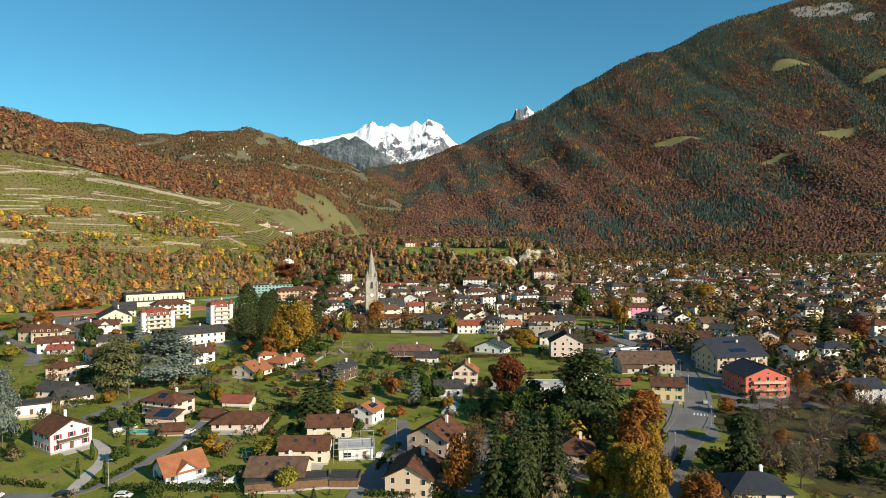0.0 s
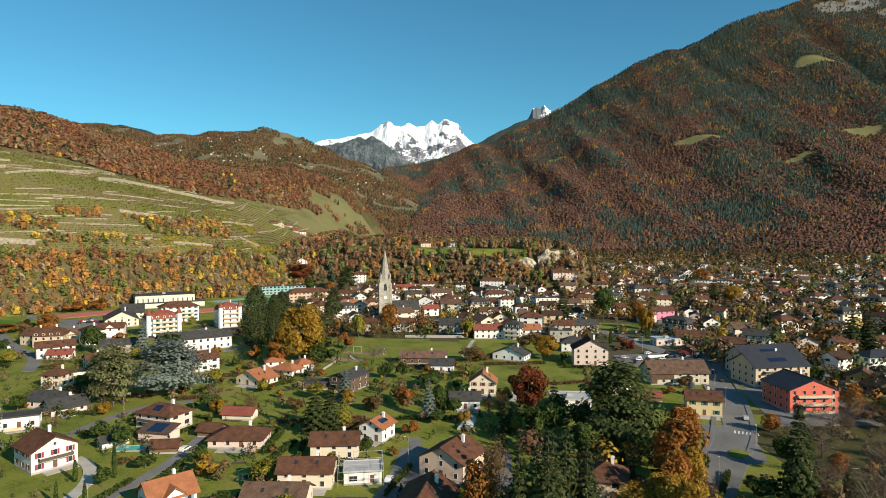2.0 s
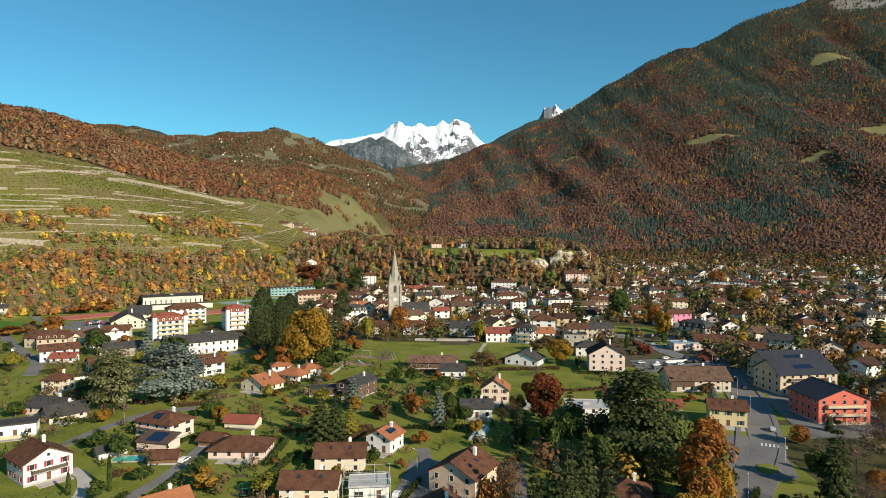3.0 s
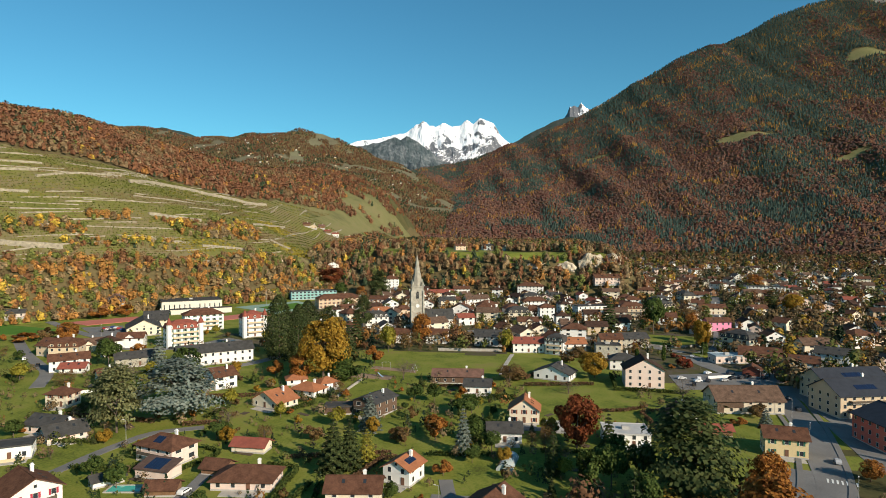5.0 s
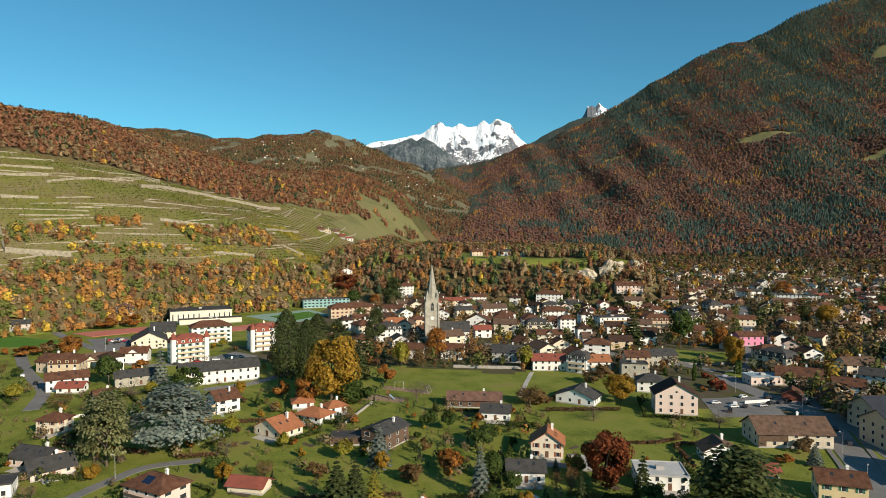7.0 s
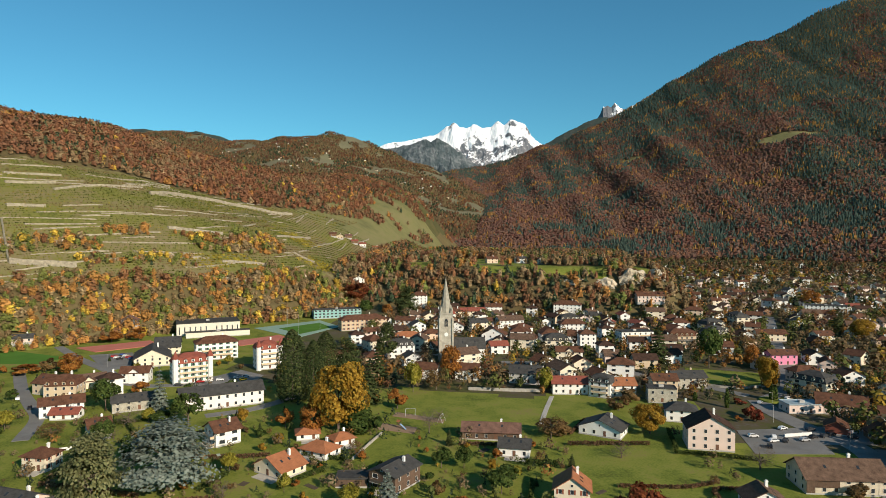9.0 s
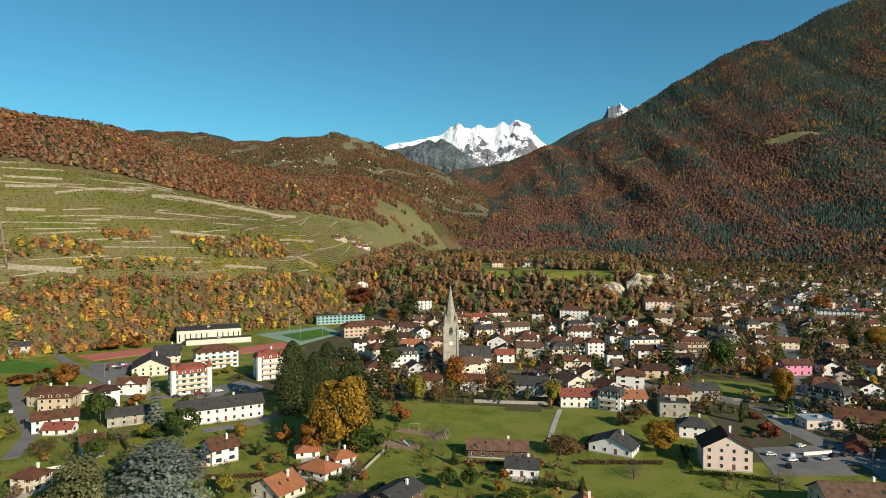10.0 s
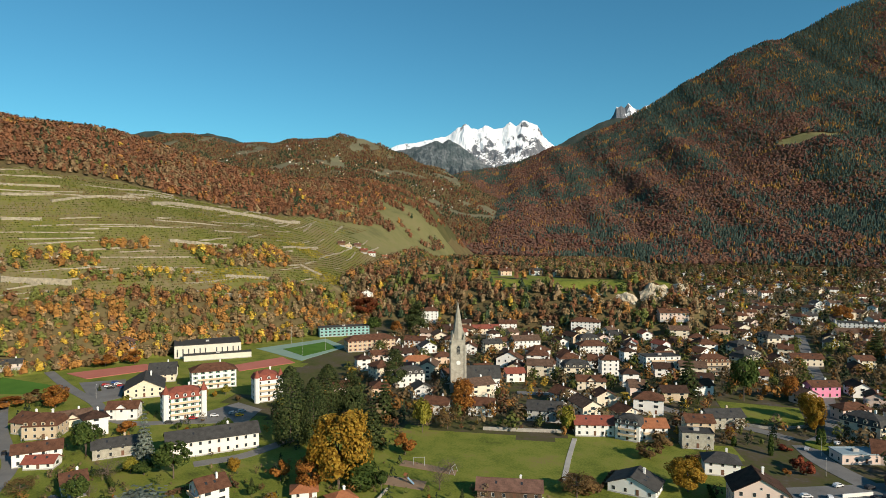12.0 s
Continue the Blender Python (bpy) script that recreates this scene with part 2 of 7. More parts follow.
ROOFS = {
    "brown": tone("brown_roof_tiles", (0.120, 0.056, 0.034), 0.42, 0.5, 2.2, bump=0.5, gloss=0.12), "tile": tone("weathered_roof_tiles", (0.130, 0.080, 0.055), 0.45, 0.6, 2.5, bump=0.5, gloss=0.12),
    "orange": tone("orange_roof_tiles", (0.33, 0.125, 0.055), 0.25, 0.5, 2.2, bump=0.5), "red": tone("red_roof_tiles", (0.25, 0.07, 0.045), 0.25, 0.5, 2.2, bump=0.5),
    "slate": tone("grey_slates", (0.060, 0.057, 0.053), 0.35, 0.5, 2.4, bump=0.4, rough=0.8, gloss=0.2), "navy": tone("dark_blue_slates", (0.030, 0.033, 0.042), 0.3, 0.5, 2.4, rough=0.7),
    "darkbrown": tone("dark_brown_roof_tiles", (0.062, 0.035, 0.025), 0.4, 0.5, 2.2, bump=0.5, gloss=0.12), "rust": tone("rusty_roof", (0.16, 0.085, 0.06), 0.4, 0.4, 2.0),
    "white": tone("pale_gravel_roof", (0.45, 0.44, 0.42), 0.15), "steel": tone("pale_blue_metal_roof", (0.30, 0.37, 0.40), 0.1, rough=0.45),
    "solar": tone("brown_roof_tiles_with_panels", (0.10, 0.06, 0.045), 0.3, 0.5, 2.2),
}
FRAME = tone("window_frames", (0.66, 0.64, 0.60), 0.06)
GLASS = bpy.data.materials.new("window_glass")
GLASS.use_nodes = True
GLASS.node_tree.nodes["Principled BSDF"].inputs["Base Color"].default_value = (0.035, 0.04, 0.045, 1)
GLASS.node_tree.nodes["Principled BSDF"].inputs["Roughness"].default_value = 0.08
PANEL = bpy.data.materials.new("solar_cells")
PANEL.use_nodes = True
PANEL.node_tree.nodes["Principled BSDF"].inputs["Base Color"].default_value = (0.012, 0.02, 0.05, 1)
PANEL.node_tree.nodes["Principled BSDF"].inputs["Roughness"].default_value = 0.25
SHUTTERS = {"red": tone("red_shutters", (0.36, 0.04, 0.06)), "green": tone("green_shutters", (0.05, 0.16, 0.10)), "blue": tone("blue_shutters", (0.22, 0.34, 0.45)),
            "brick": tone("brown_red_shutters", (0.28, 0.09, 0.05)), "brown": tone("brown_shutters", (0.14, 0.08, 0.05))}
CONCRETE = tone("concrete", (0.42, 0.40, 0.37), 0.15)
RAIL = tone("pale_wood_rail", (0.62, 0.47, 0.30), 0.15)
DARKRAIL = tone("dark_rail", (0.10, 0.08, 0.06), 0.2)
DOORWOOD = tone("door_wood", (0.16, 0.08, 0.05), 0.2)


def window_mesh(name, w, h):
    """A frame with a recessed pane, in one piece."""
    bm = bmesh.new()
    box(bm, -w / 2, w / 2, -0.09, 0.02, 0, h, 0)
    front = min(bm.faces, key=lambda f: f.calc_center_median().y)
    bmesh.ops.inset_region(bm, faces=[front], thickness=0.1, depth=0)
    bmesh.ops.translate(bm, vec=(0, 0.06, 0), verts=front.verts)
    front.material_index = 1
    me = bpy.data.meshes.new(name)
    bm.to_mesh(me)
    bm.free()
    me.materials.append(FRAME)
    me.materials.append(GLASS)
    return me


def plate_mesh(name, w, d, h, mat):
    bm = bmesh.new()
    box(bm, -w / 2, w / 2, -d, 0, 0, h)
    me = bpy.data.meshes.new(name)
    bm.to_mesh(me)
    bm.free()
    me.materials.append(mat)
    return me


WINDOW = window_mesh("window", 1.15, 1.5)
WIDE = window_mesh("window", 2.2, 1.5)
SMALL = window_mesh("window", 0.8, 0.9)
TALL = window_mesh("window", 0.9, 5.6)
DOOR = plate_mesh("door", 1.1, 0.07, 2.1, DOORWOOD)
SHUTTER = {k: plate_mesh("shutter", 0.5, 0.07, 1.5, m) for k, m in SHUTTERS.items()}


def chimney(roof, x, y, z0, z1, mat):
    bm = bmesh.new()
    box(bm, x - 0.4, x + 0.4, y - 0.35, y + 0.35, z0, z1)
    box(bm, x - 0.52, x + 0.52, y - 0.47, y + 0.47, z1, z1 + 0.15)
    box(bm, x - 0.3, x + 0.3, y - 0.25, y + 0.25, z1 + 0.15, z1 + 0.45)
    part("chimney", bm, mat, roof)


def dormer(roof, x, y, z, wall, cover_mat):
    """A small gabled dormer that looks to the front."""
    bm = bmesh.new()
    box(bm, x - 0.8, x + 0.8, y, y + 2.6, z - 0.6, z + 1.3, 0)
    slab(bm, [(x - 1.1, y - 0.25, z + 1.15), (x, y - 0.25, z + 2.0), (x, y + 3.0, z + 2.0), (x - 1.1, y + 3.0, z + 1.15)], 0.14, 1)
    slab(bm, [(x, y - 0.25, z + 2.0), (x + 1.1, y - 0.25, z + 1.15), (x + 1.1, y + 3.0, z + 1.15), (x, y + 3.0, z + 2.0)], 0.14, 1)
    box(bm, x - 0.45, x + 0.45, y - 0.04, y + 0.02, z + 0.1, z + 1.1, 2)
    part("dormer", bm, [wall, cover_mat, GLASS], roof)


def house(x, y, rot, w, d, h, kind, wall, roof, name="house", shutters="", slope=0.0, storeys=0, balconies=0, panels=0, chimneys=1, label="", windows=True, gap=3.6, sides=3, plinth=True):
    """A building whose front of width w looks to its own -y; kind: g gable in front, e eaves in front, E eaves with a cross gable, h hipped, m mansard, f flat, s lean-to with panels."""
    z = ground_z(x, y)
    top = tagged(new(name), label or HOUSE_LABEL(name, wall, roof, kind, shutters), CATEGORY.get(name, "house"))
    top.matrix_world = pose(x, y, z, 0, 0, rot)
    wm, rm = WALLS[wall], ROOFS[roof]
    a, b = w / 2, d / 2
    k = slope or {"g": 0.52, "e": 0.52, "E": 0.56, "h": 0.5, "m": 1.5, "s": 0.2, "f": 0}[kind]
    over = 0.75 if kind in "geEh" else 0.45
    # body
    bm = bmesh.new()
    if kind in "geE":
        ridge = h + k * (a if kind == "g" else b)
        ends = [(-a, -b), (a, -b), (a, b), (-a, b)]
        lo = [bm.verts.new((px, py, -2)) for px, py in ends]
        hi = [bm.verts.new((px, py, h - 0.05)) for px, py in ends]
        for i in range(4):
            bm.faces.new((lo[i], lo[(i + 1) % 4], hi[(i + 1) % 4], hi[i]))
        if kind == "g":
            p, q = bm.verts.new((0, -b, ridge - 0.12)), bm.verts.new((0, b, ridge - 0.12))
            bm.faces.new((hi[0], hi[1], p)), bm.faces.new((hi[2], hi[3], q)), bm.faces.new((hi[1], hi[2], q, p)), bm.faces.new((hi[3], hi[0], p, q))
        else:
            p, q = bm.verts.new((-a, 0, ridge - 0.12)), bm.verts.new((a, 0, ridge - 0.12))
            bm.faces.new((hi[3], hi[0], p)), bm.faces.new((hi[1], hi[2], q)), bm.faces.new((hi[0], hi[1], q, p)), bm.faces.new((hi[2], hi[3], p, q))
    else:
        ridge = h
        box(bm, -a, a, -b, b, -2, h)
    body = part("wall", bm, wm, top)
    # plinth
    if plinth:
        bm = bmesh.new()
        box(bm, -a - 0.06, a + 0.06, -b - 0.06, b + 0.06, -2, 0.45)
        part("plinth", bm, CONCRETE, top)
    # roof
    bm = bmesh.new()
    t = 0.24
    if kind == "g":
        dz, yo = over * k, b + over
        for s in (-1, 1):
            c = [(s * (a + over), -yo, h - dz), (0, -yo, ridge), (0, yo, ridge), (s * (a + over), yo, h - dz)]
            slab(bm, c if s < 0 else c[::-1], t)
        box(bm, -0.16, 0.16, -yo, yo, ridge - 0.05, ridge + 0.1)
    elif kind in "eE":
        dz, xo = over * k, a + over
        for s in (-1, 1):
            c = [(-xo, s * (b + over), h - dz), (xo, s * (b + over), h - dz), (xo, 0, ridge), (-xo, 0, ridge)]
            slab(bm, c if s < 0 else c[::-1], t)
        box(bm, -xo, xo, -0.16, 0.16, ridge - 0.05, ridge + 0.1)
        if kind == "E":
            g = min(2.6, a * 0.45)
            for s in (-1, 1):
                c = [(s * (g + 0.5), -b - over - 0.3, h - 0.2), (0, -b - over - 0.3, h + g * 0.85), (0, 0, h + g * 0.85), (s * (g + 0.5), 0, h - 0.2)]
                slab(bm, c if s < 0 else c[::-1], t)
    elif kind in "hm":
        lift = 0.0
        ax, by, z0 = a + over, b + over, h - over * 0.4
        if kind == "m":
            lift = 2.6
            lowc = [(-ax, -by), (ax, -by), (ax, by), (-ax, by)]
            upc = [(-a + 1.1, -b + 1.1), (a - 1.1, -b + 1.1), (a - 1.1, b - 1.1), (-a + 1.1, b - 1.1)]
            lv = [bm.verts.new((px, py, h - 0.1)) for px, py in lowc]
            uv = [bm.verts.new((px, py, h + lift)) for px, py in upc]
            for i in range(4):
                bm.faces.new((lv[i], lv[(i + 1) % 4], uv[(i + 1) % 4], uv[i]))
            bm.faces.new(lv[::-1])
            ax, by, z0, k = a - 0.95, b - 0.95, h + lift, 0.4
        ridge = z0 + (0.42 if kind == "m" else k) * min(ax, by)
        e = max(ax - by, 0.0), max(by - ax, 0.0)
        cs = [(-ax, -by, z0), (ax, -by, z0), (ax, by, z0), (-ax, by, z0)]
        r0, r1 = (-e[0], -e[1], ridge), (e[0], e[1], ridge)
        if ax >= by:
            planes = [(cs[0], cs[1], r1, r0), (cs[1], cs[2], r1), (cs[2], cs[3], r0, r1), (cs[3], cs[0], r0)]
        else:
            planes = [(cs[0], cs[1], r0), (cs[1], cs[2], r1, r0), (cs[2], cs[3], r1), (cs[3], cs[0], r0, r1)]
        for c in planes:
            slab(bm, c, t)
    elif kind == "f":
        box(bm, -a - 0.25, a + 0.25, -b - 0.25, b + 0.25, h, h + 0.22)
        for x0, x1, y0, y1 in ((-a - 0.25, a + 0.25, -b - 0.25, -b + 0.05), (-a - 0.25, a + 0.25, b - 0.05, b + 0.25), (-a - 0.25, -a + 0.05, -b + 0.05, b - 0.05), (a - 0.05, a + 0.25, -b + 0.05, b - 0.05)):
            box(bm, x0, x1, y0, y1, h + 0.22, h + 0.5)
        ridge = h + 0.2
    else:
        slab(bm, [(-a - 0.4, -b - 0.5, h), (a + 0.4, -b - 0.5, h), (a + 0.4, b + 0.4, h + 1.6), (-a - 0.4, b + 0.4, h + 1.6)], t)
        ridge = h + 1
    cap = part("roof", bm, rm, top)
    for i in range(chimneys if kind != "f" else 0):
        cx, cy = ((0.35 - 0.75 * i) * a, 0.25 * b) if kind in "eEhm" else (0.3 * a, (0.4 - 0.8 * i) * b)
        chimney(cap, cx, cy, h + 0.2, ridge + 0.7, CONCRETE if i else WALLS["white" if wall != "stone" else "tan"])
    if kind in "ge" and plinth and windows and h < 9.5 and not panels:
        for i in range(2 if w > 10 else 1):
            bm = bmesh.new()
            if kind == "e":
                x0, v0, v1 = -0.45 * a + i * 0.8 * a, -0.52 * b, -0.52 * b + 1.1
                slab(bm, [(x0, v0, ridge + v0 * k + 0.07), (x0 + 0.8, v0, ridge + v0 * k + 0.07), (x0 + 0.8, v1, ridge + v1 * k + 0.07), (x0, v1, ridge + v1 * k + 0.07)], 0.1)
            else:
                x0, v0, v1 = -0.5 * b + i * 0.6 * b, 0.42 * a, 0.42 * a + 1.1
                slab(bm, [(v0, x0, ridge - v0 * k + 0.07), (v1, x0, ridge - v1 * k + 0.07), (v1, x0 + 0.8, ridge - v1 * k + 0.07), (v0, x0 + 0.8, ridge - v0 * k + 0.07)], 0.1)
            part("skylight", bm, GLASS, cap)
    if kind == "f" and w > 12:
        bm = bmesh.new()
        box(bm, -1.2, 1.2, -0.9, 0.9, h + 0.22, h + 1.3)
        part("roof_light", bm, CONCRETE, cap)
    if kind == "m":
        for i in range(max(2, int(w / 3.6))):
            dormer(cap, -a + (i + 0.5) * w / max(2, int(w / 3.6)), -b - 0.1, h + 0.5, wm, rm)
    if kind == "E":
        g = min(2.6, a * 0.45)
        bm = bmesh.new()
        vs = [bm.verts.new(c) for c in ((-g, -b - 0.35, -1), (g, -b - 0.35, -1), (g, -b - 0.35, h), (0, -b - 0.35, h + g * 0.8), (-g, -b - 0.35, h))]
        ws = [bm.verts.new((v.co.x, 0, v.co.z)) for v in vs]
        bm.faces.new(vs)
        for i in range(5):
            bm.faces.new((vs[i], ws[i], ws[(i + 1) % 5], vs[(i + 1) % 5]))
        part("cross_gable", bm, wm, top)
    if panels or kind == "s":
        n = max(2, panels or int(w / 1.9))
        for i in range(n):
            bm = bmesh.new()
            px = -n * 0.55 + i * 1.1
            if kind == "s":
                y0, y1, fz = -b + 0.3, b - 0.6, lambda v: h + (v + b + 0.5) * 1.6 / (d + 0.9) + 0.08
            elif kind == "h":
                y0, y1, fz = -b * 0.75, -b * 0.75 + 2.4, lambda v: h - over * 0.4 + (v + b + over) * k + 0.08
            elif kind == "g":
                y0, y1, fz = None, None, None
            else:
                y0, y1, fz = -b * 0.7, -b * 0.7 + 2.2, lambda v: ridge + v * k + 0.08
            if y0 is None:
                xa, xb = a * 0.3, a * 0.3 + 1.7
                slab(bm, [(xa, px, ridge - xa * k + 0.08), (xb, px, ridge - xb * k + 0.08), (xb, px + 1.0, ridge - xb * k + 0.08), (xa, px + 1.0, ridge - xa * k + 0.08)], 0.06)
            else:
                slab(bm, [(px, y0, fz(y0)), (px + 1.0, y0, fz(y0)), (px + 1.0, y1, fz(y1)), (px, y1, fz(y1))], 0.06)
            part("solar_panel", bm, PANEL, cap, "dark blue solar panel")
    if not windows:
        return top
    # openings, floor by floor
    floors = 1 if wall == "panel" else storeys or max(1, round(h / 2.85))
    fh = h / floors
    mesh_for = {"glassteal": WIDE, "panel": TALL}.get(wall, WINDOW)
    for f in range(floors):
        zz = f * fh + (0.95 if fh > 2.4 else 0.7)
        for length, half, turn in ((w, b, 0), (d, a, 90), (d, a, 270), (w, b, 180))[:sides]:
            n = max(1, int(length / gap))
            for i in range(n):
                px = -length / 2 + (i + 0.5) * length / n
                m = pose(0, 0, 0, 0, 0, turn) @ Matrix.Translation((px, -half - 0.015, zz))
                if f == 0 and turn == 0 and i == n // 2:
                    shared("door", DOOR, top, pose(0, 0, 0, 0, 0, turn) @ Matrix.Translation((px, -half - 0.01, 0.46)))
                    continue
                if kind == "E" and turn == 0 and abs(px) < 2.9:
                    m = Matrix.Translation((0, -0.35, 0)) @ m
                wi = shared("window", mesh_for if length / n < 5 else WIDE, top, m)
                if shutters in SHUTTER and turn in (0, 90, 270):
                    for s in (-0.86, 0.86):
                        shared("shutter", SHUTTER[shutters], wi, Matrix.Translation((s, -0.01, 0)))
    if kind == "g":
        for s, turn in ((-1, 0), (1, 180)):
            shared("window", SMALL, top, pose(0, 0, 0, 0, 0, turn) @ Matrix.Translation((0, -b - 0.015, h + 0.5)))
    for f in range(balconies):
        zz = (f + (1 if floors > balconies else 0)) * fh
        bm = bmesh.new()
        bw = a * 0.72
        box(bm, -bw, bw, -b - 1.5, -b, zz - 0.1, zz + 0.08, 0)
        box(bm, -bw, bw, -b - 1.5, -b - 1.43, zz + 0.08, zz + 1.0, 1)
        box(bm, -bw, -bw + 0.07, -b - 1.43, -b, zz + 0.08, zz + 1.0, 1)
        box(bm, bw - 0.07, bw, -b - 1.43, -b, zz + 0.08, zz + 1.0, 1)
        part("balcony", bm, [CONCRETE, RAIL if wall in ("red", "ochre", "white") else DARKRAIL], top)
    return top


CATEGORY = {"shed": "shed", "carport": "carport", "annex": "annex", "barn": "barn", "school": "school", "school_hall": "school", "hotel": "hotel", "chapel": "chapel", "hall": "hall",
            "sports_hall": "sports hall", "shop": "shop", "farmhouse": "farmhouse", "building_site": "building site", "apartment_house": "apartment house", "apartment_block": "apartment block"}
WALL_WORD = {"white": "white plastered", "pinkwhite": "pinkish white", "pink": "pale pink", "cream": "cream plastered", "peach": "peach plastered", "tan": "tan plastered", "grey": "grey plastered", "stone": "stone",
             "wood": "brown boarded", "timber": "dark timber", "redwood": "red boarded", "yellow": "yellow plastered", "ochre": "ochre boarded", "red": "coral red", "magenta": "bright pink", "brick": "brick",
             "panel": "pale concrete", "whitepink": "whitewashed", "glassteal": "teal glazed", "farm": "rough rendered"}
ROOF_WORD = {"brown": "brown tiled", "tile": "weathered tiled", "orange": "orange tiled", "red": "red tiled", "slate": "grey slate", "navy": "dark slate", "darkbrown": "dark brown tiled", "rust": "rusty brown",
             "white": "pale gravel", "steel": "pale blue metal", "solar": "solar panelled"}


def HOUSE_LABEL(name, wall, roof, kind, shutters):
    form = {"g": "gabled", "e": "saddle", "E": "cross-gabled", "h": "hipped", "m": "mansard", "f": "flat", "s": "lean-to"}[kind]
    text = WALL_WORD[wall] + " " + name.replace("_", " ") + " with " + ROOF_WORD[roof] + " " + form + " roof"
    return text + (" and " + {"red": "red", "green": "green", "blue": "blue", "brick": "brown-red", "brown": "brown"}[shutters] + " shutters" if shutters in SHUTTER else "")


# ---- draped surfaces ----
def drape(name, corners, mat, lift, label, category, n=10, kind="structure", thick=0.0):
    """A four-cornered sheet that follows the ground."""
    a, b, c, d = (np.array(v, float) for v in corners)
    s, t = np.meshgrid(np.linspace(0, 1, n), np.linspace(0, 1, n))
    p = a * ((1 - s) * (1 - t))[..., None] + b * (s * (1 - t))[..., None] + c * (s * t)[..., None] + d * ((1 - s) * t)[..., None]
    return grid_object(name, p[..., 0], p[..., 1], land(p[..., 0], p[..., 1]) + lift, mat, label, category, kind)


def grid_object(name, px, py, pz, mat, label, category, kind):
    bm = bmesh.new()
    rows = [[bm.verts.new((px[i, j], py[i, j], pz[i, j])) for j in range(px.shape[1])] for i in range(px.shape[0])]
    for i in range(len(rows) - 1):
        for j in range(len(rows[0]) - 1):
            bm.faces.new((rows[i][j], rows[i][j + 1], rows[i + 1][j + 1], rows[i + 1][j]))
    bmesh.ops.recalc_face_normals(bm, faces=bm.faces)
    edge = [e for e in bm.edges if len(e.link_faces) == 1]
    made = bmesh.ops.extrude_edge_only(bm, edges=edge)["geom"]
    for v in made:
        if isinstance(v, bmesh.types.BMVert):
            v.co.z -= 0.6
    ob = part(name, bm, mat, None)
    return tagged(ob, label, category, kind=kind)


def smooth_line(points, step=4.0):
    p = np.array(points, float)
    pad = np.vstack([2 * p[0] - p[1], p, 2 * p[-1] - p[-2]])
    out = []
    for i in range(1, len(pad) - 2):
        n = max(2, int(np.linalg.norm(pad[i + 1] - pad[i]) / step))
        for u in np.arange(n) / n:
            out.append(0.5 * (2 * pad[i] + (pad[i + 1] - pad[i - 1]) * u + (2 * pad[i - 1] - 5 * pad[i] + 4 * pad[i + 1] - pad[i + 2]) * u * u + (3 * pad[i] - pad[i - 1] - 3 * pad[i + 1] + pad[i + 2]) * u ** 3))
    return np.array(out + [p[-1]])


TAKEN = []


def ribbon(name, points, width, mat, lift, label, category, kind="structure", keep=True):
    p = smooth_line(points)
    d = np.gradient(p, axis=0)
    d /= np.linalg.norm(d, axis=1)[:, None] + 1e-9
    nrm = np.stack([-d[:, 1], d[:, 0]], -1)
    k = np.linspace(-0.5, 0.5, 4)
    px, py = p[:, 0:1] + nrm[:, 0:1] * k * width, p[:, 1:2] + nrm[:, 1:2] * k * width
    if keep:
        TAKEN.extend((q[0], q[1], width / 2 + 1.5) for q in p)
    return grid_object(name, px, py, land(px, py) + lift, mat, label, category, kind)


# ---- roads, lots and fields ----
ASPHALT = material("asphalt", [(0.13, 0.125, 0.118), (0.175, 0.168, 0.158), (0.22, 0.21, 0.195)], 0.12, 2.5, 0.9, 0.2)
PALE = material("pale_paving", [(0.34, 0.31, 0.27), (0.43, 0.40, 0.35), (0.50, 0.46, 0.40)], 0.2, 3.0, 0.9, 0.2)
PAVE = material("grey_paving", [(0.15, 0.14, 0.13), (0.20, 0.19, 0.175)], 0.2, 3.0, 0.9, 0.2)
SAND = material("sand_and_chips", [(0.24, 0.16, 0.10), (0.31, 0.21, 0.13)], 0.3, 3.0, 0.95, 0.3)
CLAY = material("red_court", [(0.42, 0.13, 0.09), (0.50, 0.17, 0.12)], 0.1, 2.0, 0.9, 0.1)
TRACKGREEN = material("green_track", [(0.20, 0.30, 0.24), (0.26, 0.36, 0.28)], 0.1, 2.0, 0.9, 0.1)
PITCH = material("sports_turf", [(0.06, 0.14, 0.02), (0.09, 0.19, 0.03)], 0.08, 1.5, 0.95, 0.3, gloss=0.1)
LINE = tone("white_road_paint", (0.70, 0.70, 0.66), 0.1)
POOLW = bpy.data.materials.new("pool_water")
POOLW.use_nodes = True
POOLW.node_tree.nodes["Principled BSDF"].inputs["Base Color"].default_value = (0.08, 0.45, 0.38, 1)
POOLW.node_tree.nodes["Principled BSDF"].inputs["Roughness"].default_value = 0.08

ribbon("road", [(40, 120), (55, 159), (65, 178), (77, 198), (92, 222), (101, 246), (110, 272), (117, 300), (123, 325), (124, 345), (116, 365), (110, 388), (110, 408)], 10, ASPHALT, 0.14, "grey asphalt main road winding into the town", "road")
ribbon("road", [(116, 412), (127, 424), (137, 440), (149, 474), (165, 520), (190, 600), (230, 720)], 8, ASPHALT, 0.16, "asphalt street between pink houses", "road")
ribbon("road", [(108, 416), (96, 428), (76, 441), (61, 456), (50, 468), (20, 480), (-20, 478)], 7, ASPHALT, 0.18, "asphalt street along the park wall", "road")
ribbon("pavement", [(86, 205), (99, 228), (108, 250), (117, 276), (124, 300), (131, 325)], 1.8, PAVE, 0.30, "grey pavement beside the main road", "pavement")
ribbon("pavement", [(47, 160), (57, 178), (68, 198), (82, 222), (93, 246), (103, 272), (110, 300)], 1.6, PAVE, 0.30, "grey pavement beside the main road", "pavement")
